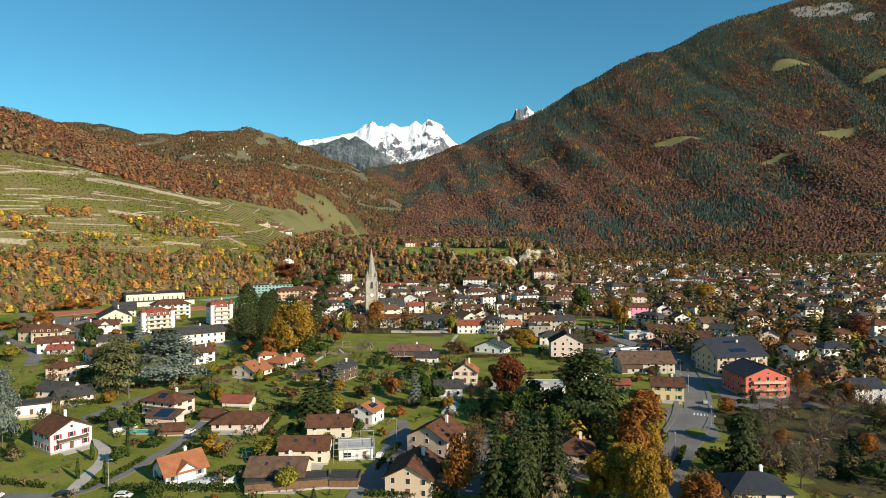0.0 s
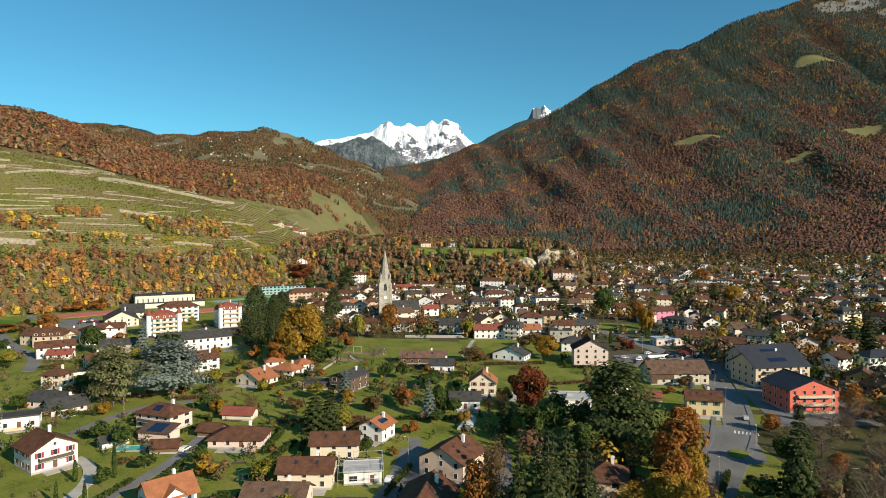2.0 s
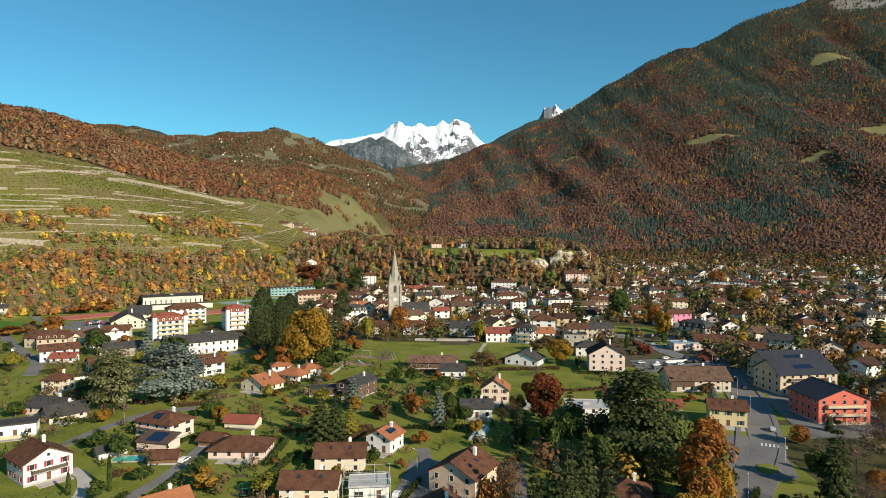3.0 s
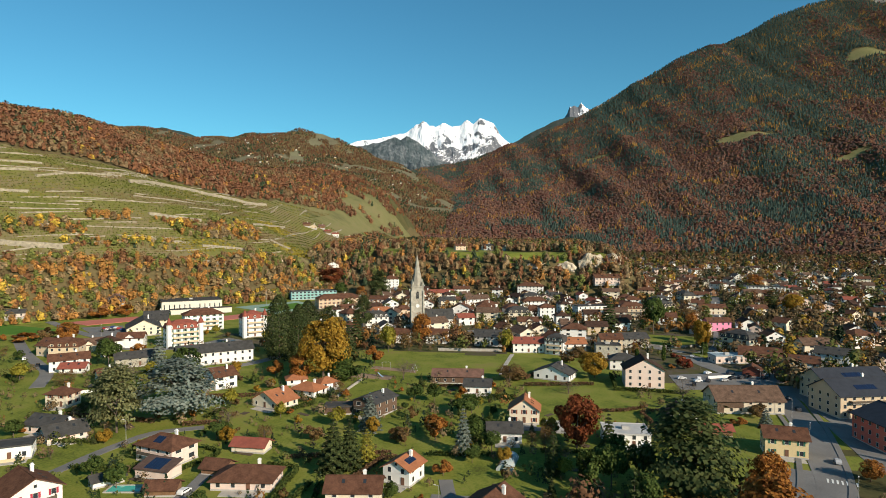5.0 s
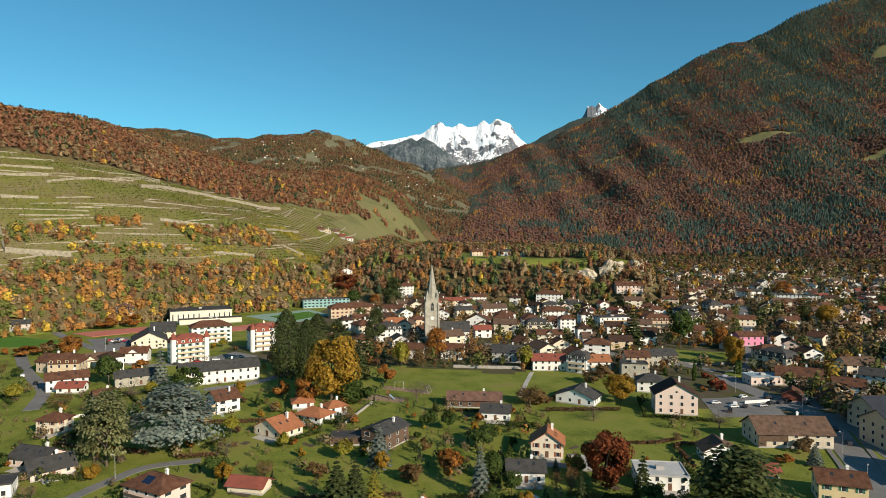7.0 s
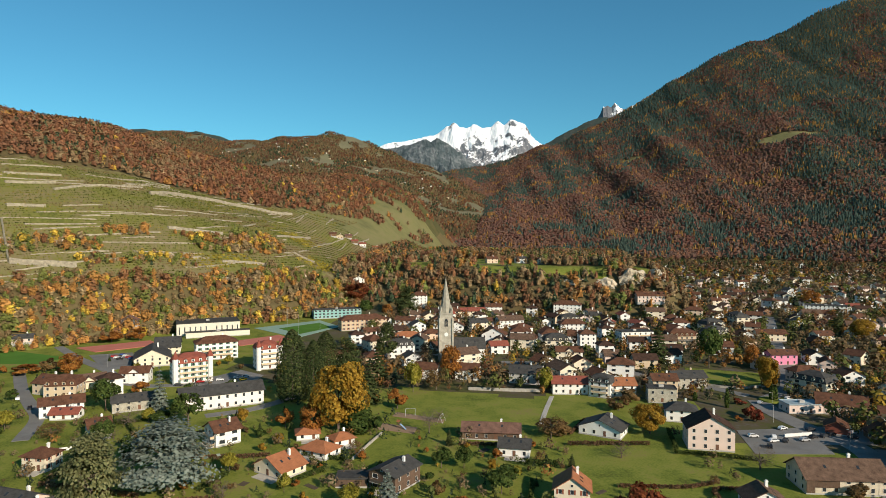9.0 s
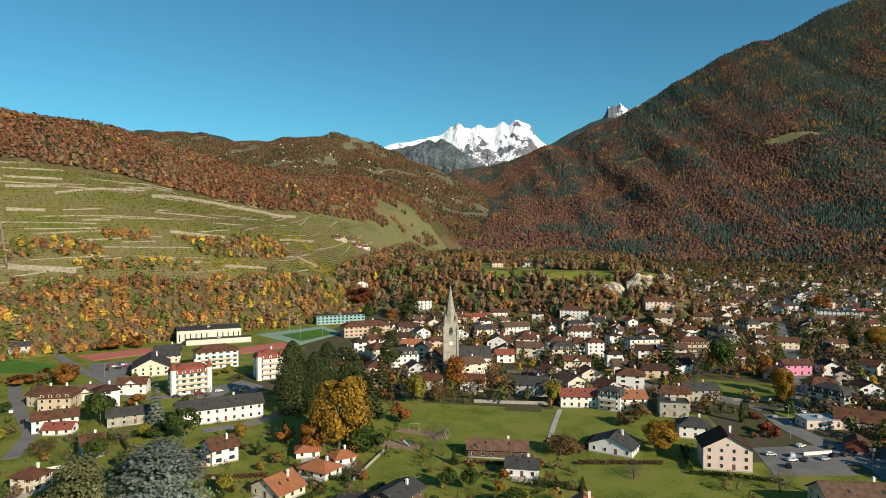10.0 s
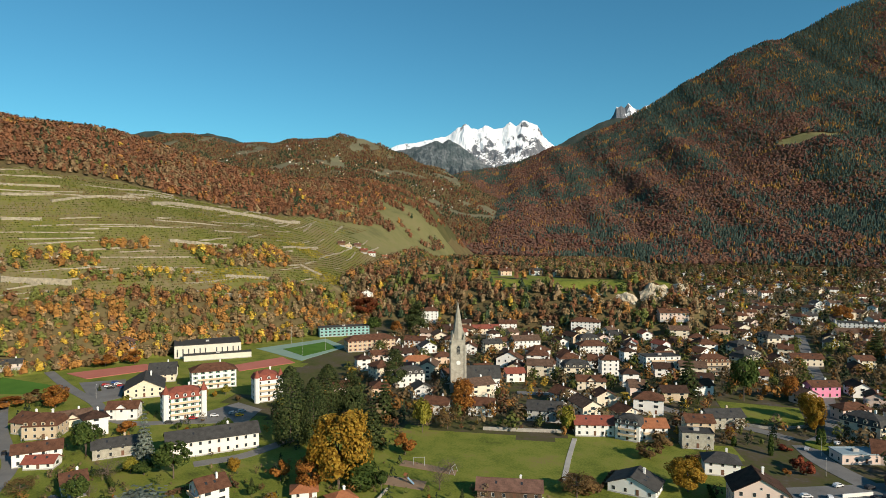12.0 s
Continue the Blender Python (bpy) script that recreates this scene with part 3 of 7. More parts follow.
drape("road", [(72, 196), (92, 204), (101, 236), (86, 240)], ASPHALT, 0.12, "wide asphalt forecourt at the road junction", "road")
drape("road", [(82, 330), (112, 334), (114, 366), (84, 358)], ASPHALT, 0.12, "asphalt car park in the town", "road")
drape("road", [(108, 344), (134, 347), (140, 369), (114, 368)], ASPHALT, 0.13, "asphalt car park in the town", "road")
drape("forecourt", [(112, 238), (162, 242), (166, 290), (121, 288)], ASPHALT, 0.10, "asphalt yard round the coral red block", "forecourt")
drape("forecourt", [(124, 288), (178, 286), (180, 340), (130, 342)], ASPHALT, 0.09, "asphalt yard between the apartment blocks", "forecourt")
drape("forecourt", [(-22, 160), (14, 160), (16, 212), (-18, 212)], PAVE, 0.09, "grey paved yard between gabled houses", "forecourt")
ribbon("road", [(-128, 214), (-126, 226), (-123, 238), (-118, 250), (-104, 258)], 4, ASPHALT, 0.14, "narrow asphalt lane between gardens", "road")
ribbon("road", [(-135, 154), (-112, 156), (-97, 157), (-91, 164), (-88, 174), (-86, 184), (-84, 196), (-84, 214), (-86, 228)], 3.6, ASPHALT, 0.14, "narrow asphalt lane past garden hedges", "road")
ribbon("driveway", [(-96, 159), (-98, 170), (-99, 178), (-102, 186), (-107, 193), (-113, 197)], 3.4, PALE, 0.17, "pale paved driveway curving to the villa", "driveway")
ribbon("road", [(-24, 150), (-21, 170), (-17, 190), (-13, 205), (-15, 222)], 4, ASPHALT, 0.14, "asphalt access lane between the houses", "road")
ribbon("road", [(-146, 342), (-132, 353), (-124, 366), (-116, 385)], 6, ASPHALT, 0.14, "asphalt lane beside the long hall", "road")
ribbon("road", [(-290, 400), (-257, 365), (-234, 344), (-215, 326), (-200, 300)], 6, ASPHALT, 0.14, "asphalt street with parked cars", "road")
ribbon("road", [(-324, 471), (-282, 438), (-244, 412), (-223, 392), (-200, 385), (-175, 396), (-150, 400)], 6, ASPHALT, 0.15, "asphalt street past the hotels", "road")
drape("road", [(-284, 449), (-262, 462), (-236, 428), (-244, 410)], ASPHALT, 0.13, "asphalt car park beside the hall", "road")
drape("road", [(-188, 386), (-150, 396), (-152, 418), (-170, 428)], ASPHALT, 0.13, "asphalt hotel forecourt with parked cars", "road")
ribbon("path", [(9, 402), (5, 376), (2, 352)], 2.2, PALE, 0.15, "straight paved footpath across the field", "path")
ribbon("path", [(6, 270), (21, 270)], 4, ASPHALT, 0.14, "dark paved garden ramp", "path")
drape("terrace", [(16, 266), (24, 266), (25, 280), (17, 281)], PALE, 0.14, "pale paved terrace beside the house", "terrace")
drape("playground", [(-64, 356), (-40, 350), (-40, 355), (-63, 362)], SAND, 0.15, "sandy strip with swings on the meadow", "playground", 5)
drape("playground", [(-72, 338), (-50, 334), (-50, 342), (-70, 346)], SAND, 0.15, "sandy play area beside the field", "playground", 5)
drape("sports_pitch", [(-345, 412), (-296, 420), (-292, 440), (-342, 452)], PITCH, 0.15, "bright green football pitch below the hill", "sports pitch")
drape("sports_court", [(-308, 468), (-286, 458), (-259, 490), (-276, 503)], CLAY, 0.3, "red all-weather sports court with pale edge", "sports court")
drape("sports_court", [(-216, 512), (-204, 496), (-178, 528), (-194, 544)], CLAY, 0.25, "red all-weather sports court beside the hall", "sports court")
drape("sports_track", [(-227, 570), (-176, 535), (-160, 592), (-188, 622)], TRACKGREEN, 0.2, "pale green running track round the lawn", "sports track")
drape("sports_pitch", [(-206, 572), (-180, 550), (-166, 586), (-184, 608)], PITCH, 0.3, "dark green turf inside the running track", "sports pitch")
drape("park_lawn", [(88, 440), (124, 438), (132, 470), (92, 478)], GRASS, 0.1, "town park lawn behind a stone wall", "lawn")

# crossing stripes on the main road
crossing = tagged(new("zebra_crossing"), "pale painted crossing stripes on asphalt", "zebra crossing", kind="structure")
for i in range(7):
    bm = bmesh.new()
    box(bm, -0.25, 0.25, -1.6, 1.6, 0, 0.03)
    s = part("stripe", bm, LINE, crossing)
    s.matrix_basis = pose(94 + i * 1.1, 231 - i * 0.45, ground_z(95, 231) + 0.17, 0, 0, -24)
bm = bmesh.new()
bmesh.ops.create_cone(bm, cap_ends=True, segments=24, radius1=1, radius2=0.9, depth=0.5)
bmesh.ops.scale(bm, vec=(3.2, 4.2, 1), verts=bm.verts)
isle = tagged(part("traffic_island", bm, [GRASS], None), "oval traffic island planted with grass", "traffic island")
isle.matrix_world = pose(86, 210, ground_z(86, 210) + 0.2, 0, 0, -30)
bm = bmesh.new()
bmesh.ops.create_cone(bm, cap_ends=True, segments=28, radius1=6, radius2=5.6, depth=0.6)
rb = tagged(part("roundabout", bm, [GRASS], None), "round planted roundabout island with kerb", "roundabout")
rb.matrix_world = pose(117, 409, ground_z(117, 409) + 0.3)

# swimming pool
pool = tagged(new("swimming_pool"), "turquoise garden pool with pale rim", "swimming pool")
pool.matrix_world = pose(-101, 206, ground_z(-101, 206) + 0.1, 0, 0, 6)
bm = bmesh.new()
for x0, x1, y0, y1 in ((-5, 5, -2.6, -2.1), (-5, 5, 2.1, 2.6), (-5, -4.5, -2.1, 2.1), (4.5, 5, -2.1, 2.1)):
    box(bm, x0, x1, y0, y1, -0.4, 0.15)
part("rim", bm, PALE, pool)
bm = bmesh.new()
box(bm, -4.5, 4.5, -2.1, 2.1, -0.4, 0.06)
part("water", bm, POOLW, pool)


# ---- trees ----
def leafy(name, stops):
    m = material(name, stops, 0.12, 1.1, 0.8, 0.0, island=0.7, gloss=0.15)
    n, l = m.node_tree.nodes, m.node_tree.links
    b = n["Principled BSDF"]
    tr = n.new("ShaderNodeBsdfTranslucent")
    mix = n.new("ShaderNodeMixShader")
    mix.inputs[0].default_value = 0.3
    l.new(b.inputs["Base Color"].links[0].from_socket, tr.inputs["Color"])
    l.new(b.outputs[0], mix.inputs[1])
    l.new(tr.outputs[0], mix.inputs[2])
    l.new(mix.outputs[0], n["Material Output"].inputs["Surface"])
    return m


LEAVES = {
    "fir": leafy("dark_fir_needles", [(0.030, 0.044, 0.014), (0.062, 0.082, 0.026), (0.115, 0.130, 0.045)]),
    "blue": leafy("blue_spruce_needles", [(0.11, 0.135, 0.11), (0.19, 0.225, 0.185), (0.28, 0.31, 0.26)]),
    "pine": leafy("olive_pine_needles", [(0.11, 0.115, 0.045), (0.19, 0.19, 0.08), (0.27, 0.26, 0.12)]),
    "green": leafy("evergreen_leaves", [(0.030, 0.052, 0.012), (0.062, 0.095, 0.020), (0.115, 0.15, 0.036)]),
    "gold": leafy("golden_leaves", [(0.18, 0.095, 0.012), (0.34, 0.19, 0.020), (0.46, 0.30, 0.05)]),
    "orange": leafy("orange_leaves", [(0.17, 0.060, 0.015), (0.32, 0.125, 0.025), (0.44, 0.20, 0.045)]),
    "copper": leafy("copper_beech_leaves", [(0.10, 0.026, 0.012), (0.19, 0.052, 0.020), (0.28, 0.09, 0.03)]),
    "brown": leafy("withered_leaves", [(0.10, 0.060, 0.022), (0.18, 0.105, 0.040), (0.25, 0.16, 0.065)]),
    "yellow": leafy("yellow_green_leaves", [(0.15, 0.14, 0.015), (0.27, 0.24, 0.030), (0.38, 0.32, 0.06)]),
    "red": leafy("red_leaves", [(0.15, 0.03, 0.02), (0.26, 0.06, 0.03), (0.36, 0.12, 0.05)]),
    "twig": leafy("bare_twigs", [(0.10, 0.075, 0.052), (0.17, 0.13, 0.095), (0.24, 0.19, 0.14)]),
}
BARK = tone("bark", (0.13, 0.095, 0.07), 0.35, 1.0, 5.0, bump=0.6)


def quads_mesh(name, centre, size, flat, rng, mat, thin=1.0, squash=1.0, out=None):
    """Many small four-cornered leaves: centre and size each; flat: how level they lie."""
    n = len(centre)
    nrm = rng.normal(size=(n, 3))
    nrm[:, 2] = nrm[:, 2] * (1 - flat) + flat * 2.2
    if out is not None:
        away = centre - np.array(out)
        nrm = 0.55 * nrm + 1.3 * away / (np.linalg.norm(away, axis=1)[:, None] + 1e-6)
    nrm /= np.linalg.norm(nrm, axis=1)[:, None]
    u = np.cross(nrm, rng.normal(size=(n, 3)))
    u /= np.linalg.norm(u, axis=1)[:, None] + 1e-9
    v = np.cross(nrm, u)
    s = np.asarray(size).reshape(-1, 1) * rng.uniform(0.7, 1.3, (n, 1))
    a, b = u * s * np.array([1, 1, squash]), v * s * thin * np.array([1, 1, squash])
    co = np.stack([centre - a, centre - b * 0.8 + nrm * s * 0.15, centre + a, centre + b * 0.8], 1).reshape(-1, 3)
    me = bpy.data.meshes.new(name)
    me.vertices.add(4 * n)
    me.vertices.foreach_set("co", co.ravel())
    me.loops.add(4 * n)
    me.loops.foreach_set("vertex_index", np.arange(4 * n))
    me.polygons.add(n)
    me.polygons.foreach_set("loop_start", np.arange(n) * 4)
    me.polygons.foreach_set("loop_total", np.full(n, 4))
    me.update(calc_edges=True)
    me.materials.append(mat)
    return me


def limb(bm, a, b, r0, r1, sides=6):
    a, b = Vector(a), Vector(b)
    q = (b - a).to_track_quat("Z", "Y")
    rings = [[bm.verts.new(c + q @ Vector((math.cos(6.2832 * i / sides) * r, math.sin(6.2832 * i / sides) * r, 0))) for i in range(sides)] for c, r in ((a, r0), (b, r1))]
    for i in range(sides):
        bm.faces.new((rings[0][i], rings[0][(i + 1) % sides], rings[1][(i + 1) % sides], rings[1][i]))
    bm.faces.new(rings[1])


def crown_points(form, rng, n):
    """Leaf places for a tree of height 1 and width 1, and how level the leaves lie."""
    if form == "cone":
        t = 1 - np.sqrt(rng.uniform(0, 1, n))
        tier = np.round(t * 13) / 13
        z = 0.06 + 0.94 * (0.75 * tier + 0.25 * t)
        ang = rng.uniform(0, 6.283, n)
        spoke = 0.72 + 0.28 * np.cos(ang * 7 + tier * 40)
        r = 0.56 * (1 - z) ** 0.8 * spoke * rng.uniform(0.35, 1, n) ** 0.5
        z = z - 0.10 * r
        return np.stack([r * np.cos(ang), r * np.sin(ang), z], -1), 0.45
    if form == "column":
        z = rng.uniform(0.02, 1, n)
        r = 0.5 * np.sin(np.pi * np.clip(z * 0.82 + 0.18, 0, 1)) ** 0.6 * rng.uniform(0.6, 1, n)
        ang = rng.uniform(0, 6.283, n)
        return np.stack([r * np.cos(ang), r * np.sin(ang), z], -1), 0.0
    if form == "plates":
        k = 64
        pz = rng.uniform(0.22, 0.98, k)
        pa = rng.uniform(0, 6.283, k)
        pr = 0.40 * (1 - ((pz - 0.42) / 0.62) ** 2).clip(0.02, 1) * rng.uniform(0.5, 1, k)
        i = rng.randint(0, k, n)
        g = rng.normal(size=(n, 3)) * np.array([0.085, 0.085, 0.028])
        p = np.stack([pr[i] * np.cos(pa[i]), pr[i] * np.sin(pa[i]), pz[i]], -1) + g
        p[:, 2] -= 0.10 * (p[:, 0] ** 2 + p[:, 1] ** 2)
        return p, 0.6
    k = {"round": 26, "tall": 30, "bush": 12}[form]
    c = rng.normal(size=(k, 3))
    c /= np.linalg.norm(c, axis=1)[:, None]
    c *= rng.uniform(0.45, 1, (k, 1)) ** 0.5
    z0, hz = {"round": (0.60, 0.34), "tall": (0.51, 0.46), "bush": (0.50, 0.42)}[form]
    c = c * np.array([0.36, 0.36, hz * 0.75]) + np.array([0, 0, z0])
    i = rng.randint(0, k, n)
    d = rng.normal(size=(n, 3))
    d /= np.linalg.norm(d, axis=1)[:, None]
    rad = rng.uniform(0.09, 0.17, k)[i]
    p = c[i] + d * (rad * rng.uniform(0.75, 1.05, n))[:, None] * np.array([1, 1, 0.85])
    p[:, 2] = np.maximum(p[:, 2], 0.03)
    return p, 0.1


KINDS = {
    "fir": ("cone", "fir", 4200, 0.0400), "bluefir": ("cone", "blue", 3600, 0.0400), "yellowfir": ("cone", "yellow", 1950, 0.040), "sequoia": ("column", "fir", 5000, 0.0320),
    "greencone": ("column", "green", 1500, 0.075), "yellowcone": ("column", "gold", 750, 0.088), "cypress": ("column", "green", 750, 0.150), "cedar": ("plates", "fir", 6000, 0.0250),
    "bluecedar": ("plates", "blue", 7000, 0.0230), "pine": ("plates", "pine", 5000, 0.0260), "greenround": ("round", "green", 2800, 0.0340), "round": ("round", "green", 1350, 0.056),
    "golden": ("tall", "gold", 7500, 0.0210), "orange": ("tall", "orange", 4200, 0.0280), "copper": ("tall", "copper", 7000, 0.0220), "brown": ("tall", "brown", 2000, 0.0170),
    "yellowround": ("round", "yellow", 1800, 0.045), "yellowgreen": ("tall", "yellow", 1800, 0.040), "yellowbush": ("bush", "gold", 1500, 0.050), "orangebush": ("bush", "orange", 1350, 0.050),
    "brownbush": ("bush", "brown", 1200, 0.045), "redbush": ("bush", "red", 1050, 0.056), "shrub": ("bush", "green", 1200, 0.056), "bare": ("tall", "twig", 1600, 0.0160), "copperbare": ("tall", "copper", 1350, 0.030),
}
TREE_LABEL = {
    "fir": "tall dark green fir with drooping tiers", "bluefir": "blue-grey spruce with a narrow pointed crown", "yellowfir": "yellowing conifer with a pointed crown", "sequoia": "very tall dark evergreen with a dense crown",
    "greencone": "dense green conical evergreen tree", "yellowcone": "small golden columnar tree", "cypress": "slim dark green columnar cypress", "cedar": "broad dark cedar with level branches",
    "bluecedar": "broad blue-grey cedar with layered branches", "pine": "olive green pine with a bare trunk", "greenround": "round green evergreen tree", "round": "small round green garden tree",
    "golden": "large golden yellow autumn tree", "orange": "orange autumn tree with dense foliage", "copper": "copper red beech with a round crown", "brown": "tree with thin withered brown leaves",
    "yellowround": "round yellow-green autumn tree", "yellowgreen": "yellow-green tree beside the houses", "yellowbush": "golden yellow rounded garden bush", "orangebush": "orange autumn bush in a garden",
    "brownbush": "thin brown leafless garden bush", "redbush": "red autumn bush beside the street", "shrub": "low dense green garden shrub", "bare": "bare leafless tree with fine grey twigs", "copperbare": "thin copper-leaved tree with twigs",
}
TREE_MESH = {}


def tree_meshes(kind, variant):
    key = (kind, variant)
    if key not in TREE_MESH:
        form, leaf, n, size = KINDS[kind]
        rng = np.random.RandomState(sorted(KINDS).index(kind) * 7 + variant)
        p, flat = crown_points(form, rng, n)
        crown = quads_mesh("crown", p, np.full(n, size), flat, rng, LEAVES[leaf], 0.3 if leaf == "twig" else 1.0, {"cone": 0.42, "column": 0.4}.get(form, 0.9), (0, 0, 0.35))
        bm = bmesh.new()
        top = 0.95 if form in ("cone", "column") else 0.6
        limb(bm, (0, 0, -0.04), (0, 0, top * 0.5), 0.022, 0.015, 8)
        limb(bm, (0, 0, top * 0.5), (rng.uniform(-0.02, 0.02), rng.uniform(-0.02, 0.02), top), 0.015, 0.004, 6)
        if form not in ("cone", "column"):
            for i in range(12 if leaf in ("twig", "brown") else 7):
                a, z = rng.uniform(0, 6.28), rng.uniform(0.2, 0.5)
                e = (0.32 * math.cos(a), 0.32 * math.sin(a), z + rng.uniform(0.15, 0.35))
                limb(bm, (0, 0, z), e, 0.010, 0.003, 5)
        me = bpy.data.meshes.new("trunk")
        bm.to_mesh(me)
        bm.free()
        me.materials.append(BARK)
        TREE_MESH[key] = (me, crown)
    return TREE_MESH[key]


tree_count = [0]
TREES = []


def tree(x, y, kind, h, w, group=""):
    tree_count[0] += 1
    trunk, crown = tree_meshes(kind, tree_count[0] % 2)
    name = "bush" if kind.endswith("bush") or kind == "shrub" else "tree"
    top = tagged(new(name), TREE_LABEL[kind], name, group)
    top.matrix_world = pose(x, y, ground_z(x, y), 0, 0, (tree_count[0] * 77) % 360)
    for n, me in (("trunk", trunk), ("crown", crown)):
        s = w * 1.12
        shared(n, me, top, Matrix.Diagonal((s, s, h, 1)))
    TREES.append((x, y, w / 2))
    return top


# ---- the church ----
CHURCH_STONE = tone("grey_limestone", (0.40, 0.36, 0.29), 0.3, 0.5, 2.5, bump=0.5)
SPIRE_STONE = tone("weathered_spire_stone", (0.33, 0.30, 0.24), 0.25, 0.5, 2.5, bump=0.5)
church = tagged(new("church"), "stone church tower with tall pointed spire beside a white nave", "church")
church.matrix_world = pose(-55.0, 476, ground_z(-57, 476), 0, 0, 12)
bm = bmesh.new()
box(bm, -4.1, 4.1, -4.1, 4.1, -2, 31)
for z in (12, 21, 30.3):
    box(bm, -4.35, 4.35, -4.35, 4.35, z, z + 0.5)
for sx in (-1, 1):
    for sy in (-1, 1):
        box(bm, sx * 4.1 - 0.6, sx * 4.1 + 0.6, sy * 4.1 - 0.6, sy * 4.1 + 0.6, -2, 28)
tower = part("tower", bm, CHURCH_STONE, church)
bm = bmesh.new()
bmesh.ops.create_cone(bm, cap_ends=True, segments=8, radius1=3.9, radius2=0.12, depth=22)
for v in bm.verts:
    v.co.z += 31 + 11
spire = part("spire", bm, SPIRE_STONE, church)
for sx in (-1, 1):
    for sy in (-1, 1):
        bm = bmesh.new()
        box(bm, sx * 3.4 - 0.7, sx * 3.4 + 0.7, sy * 3.4 - 0.7, sy * 3.4 + 0.7, 30.8, 32.6)
        r = bmesh.ops.create_cone(bm, cap_ends=True, segments=4, radius1=1.0, radius2=0.05, depth=3.4)["verts"]
        for v in r:
            v.co += Vector((sx * 3.4, sy * 3.4, 34.3))
        part("pinnacle", bm, SPIRE_STONE, church)
bm = bmesh.new()
limb(bm, (0, 0, 52.5), (0, 0, 55), 0.09, 0.07)
limb(bm, (-0.6, 0, 54.2), (0.6, 0, 54.2), 0.07, 0.07)
part("cross", bm, DARKRAIL, spire)
for turn in (0, 90, 180, 270):
    for dz, hh in ((22.5, 5.0),):
        bm = bmesh.new()
        vs = [(-1.1, 0), (1.1, 0), (1.1, hh - 1.4), (0.6, hh - 0.4), (0, hh), (-0.6, hh - 0.4), (-1.1, hh - 1.4)]
        f = [bm.verts.new((px, -4.14, dz + pz)) for px, pz in vs]
        g = [bm.verts.new((px, -4.02, dz + pz)) for px, pz in vs]
        bm.faces.new(f)
        for i in range(7):
            bm.faces.new((f[i], g[i], g[(i + 1) % 7], f[(i + 1) % 7]))
        for i in range(5):
            box(bm, -1.0, 1.0, -4.22, -4.12, dz + 0.4 + i * 0.75, dz + 0.55 + i * 0.75, 1)
        o = part("belfry_opening", bm, [GLASS, SPIRE_STONE], tower)
        o.matrix_basis = pose(0, 0, 0, 0, 0, turn)
    bm = bmesh.new()
    r = bmesh.ops.create_cone(bm, cap_ends=True, segments=24, radius1=1.25, radius2=1.25, depth=0.15)["verts"]
    for v in r:
        v.co = Vector((v.co.x, v.co.z - 4.15, v.co.y + 17.5))
    o = part("clock_face", bm, WALLS["white"], tower)
    o.matrix_basis = pose(0, 0, 0, 0, 0, turn)
house(-41.0, 482, 12, 20, 13, 9, "e", "white", "slate", "nave", slope=0.85, chimneys=0, storeys=1, label="white church nave with steep grey slate roof")
CATEGORY["nave"] = "church"

# ---- placed houses ----
house(-118.7, 192.5, 55, 12.0, 12.0, 6.2, "g", "pinkwhite", "brown", "villa", "red", balconies=1)
house(-153.7, 247.9, -10, 13.8, 9.0, 3.6, "e", "pink", "slate", "bungalow")
house(-145.1, 242.0, 50, 12.0, 10.0, 2.8, "e", "pink", "slate", "bungalow")
house(-149.2, 224.5, 29, 11.5, 8.0, 4.0, "f", "white", "slate", "villa", balconies=1)
house(-171.3, 277.6, -3, 9.0, 8.0, 5.5, "h", "cream", "brown", "house", "brick")
house(-101.4, 228.2, -20, 15.0, 10.0, 5.5, "h", "pink", "brown", "villa", panels=3, balconies=1)
house(-97.2, 215.7, -11, 10.9, 6.0, 2.8, "s", "pink", "solar", "carport", chimneys=0, windows=False)
house(-69.9, 213.5, 2, 16.6, 11.0, 3.0, "h", "pink", "brown", "bungalow", slope=0.45)
house(-78.8, 238.7, -5, 10.9, 6.0, 2.5, "e", "cream", "red", "shed", chimneys=0, windows=False)
house(-81.5, 220.2, -8, 7.2, 6.0, 2.5, "e", "wood", "brown", "shed", chimneys=0, windows=False)
house(-89.7, 204.7, 7, 7.9, 5.0, 2.4, "e", "wood", "brown", "shed", chimneys=0, windows=False)
house(-72.7, 170.1, 45, 11.0, 9.0, 3.2, "E", "white", "orange", "cottage", "blue", slope=0.75)
house(-108.3, 208.7, 50, 8.0, 4.0, 2.4, "e", "white", "slate", "shed", chimneys=0, windows=False)
house(-88.8, 287.7, -27, 13.9, 11.0, 3.2, "g", "cream", "orange", "bungalow")
house(-40.9, 184.0, 2, 14.1, 9.0, 4.8, "e", "cream", "brown", "house")
house(-37.5, 205.2, 4, 13.9, 9.0, 4.8, "e", "cream", "brown", "house")
house(-26.9, 220.9, -21, 8.4, 9.0, 5.0, "g", "white", "orange", "house", panels=4)
house(-44.7, 168.7, -0, 14.9, 11.0, 3.6, "e", "cream", "tile", "bungalow")
house(-41.3, 163.6, 11, 21.3, 5.0, 2.6, "f", "wood", "slate", "annex", chimneys=0, windows=False)
house(-7.7, 165.1, -10, 12.1, 15.0, 5.5, "g", "peach", "brown", "house")
house(-1.9, 194.5, -26, 13.6, 14.0, 5.5, "g", "peach", "brown", "house")
house(-26.5, 187.4, 9, 10.1, 8.0, 3.4, "f", "white", "white", "building_site", chimneys=0)
house(-26.4, 166.2, -0, 7.5, 6.0, 2.4, "f", "wood", "slate", "carport", chimneys=0, windows=False)
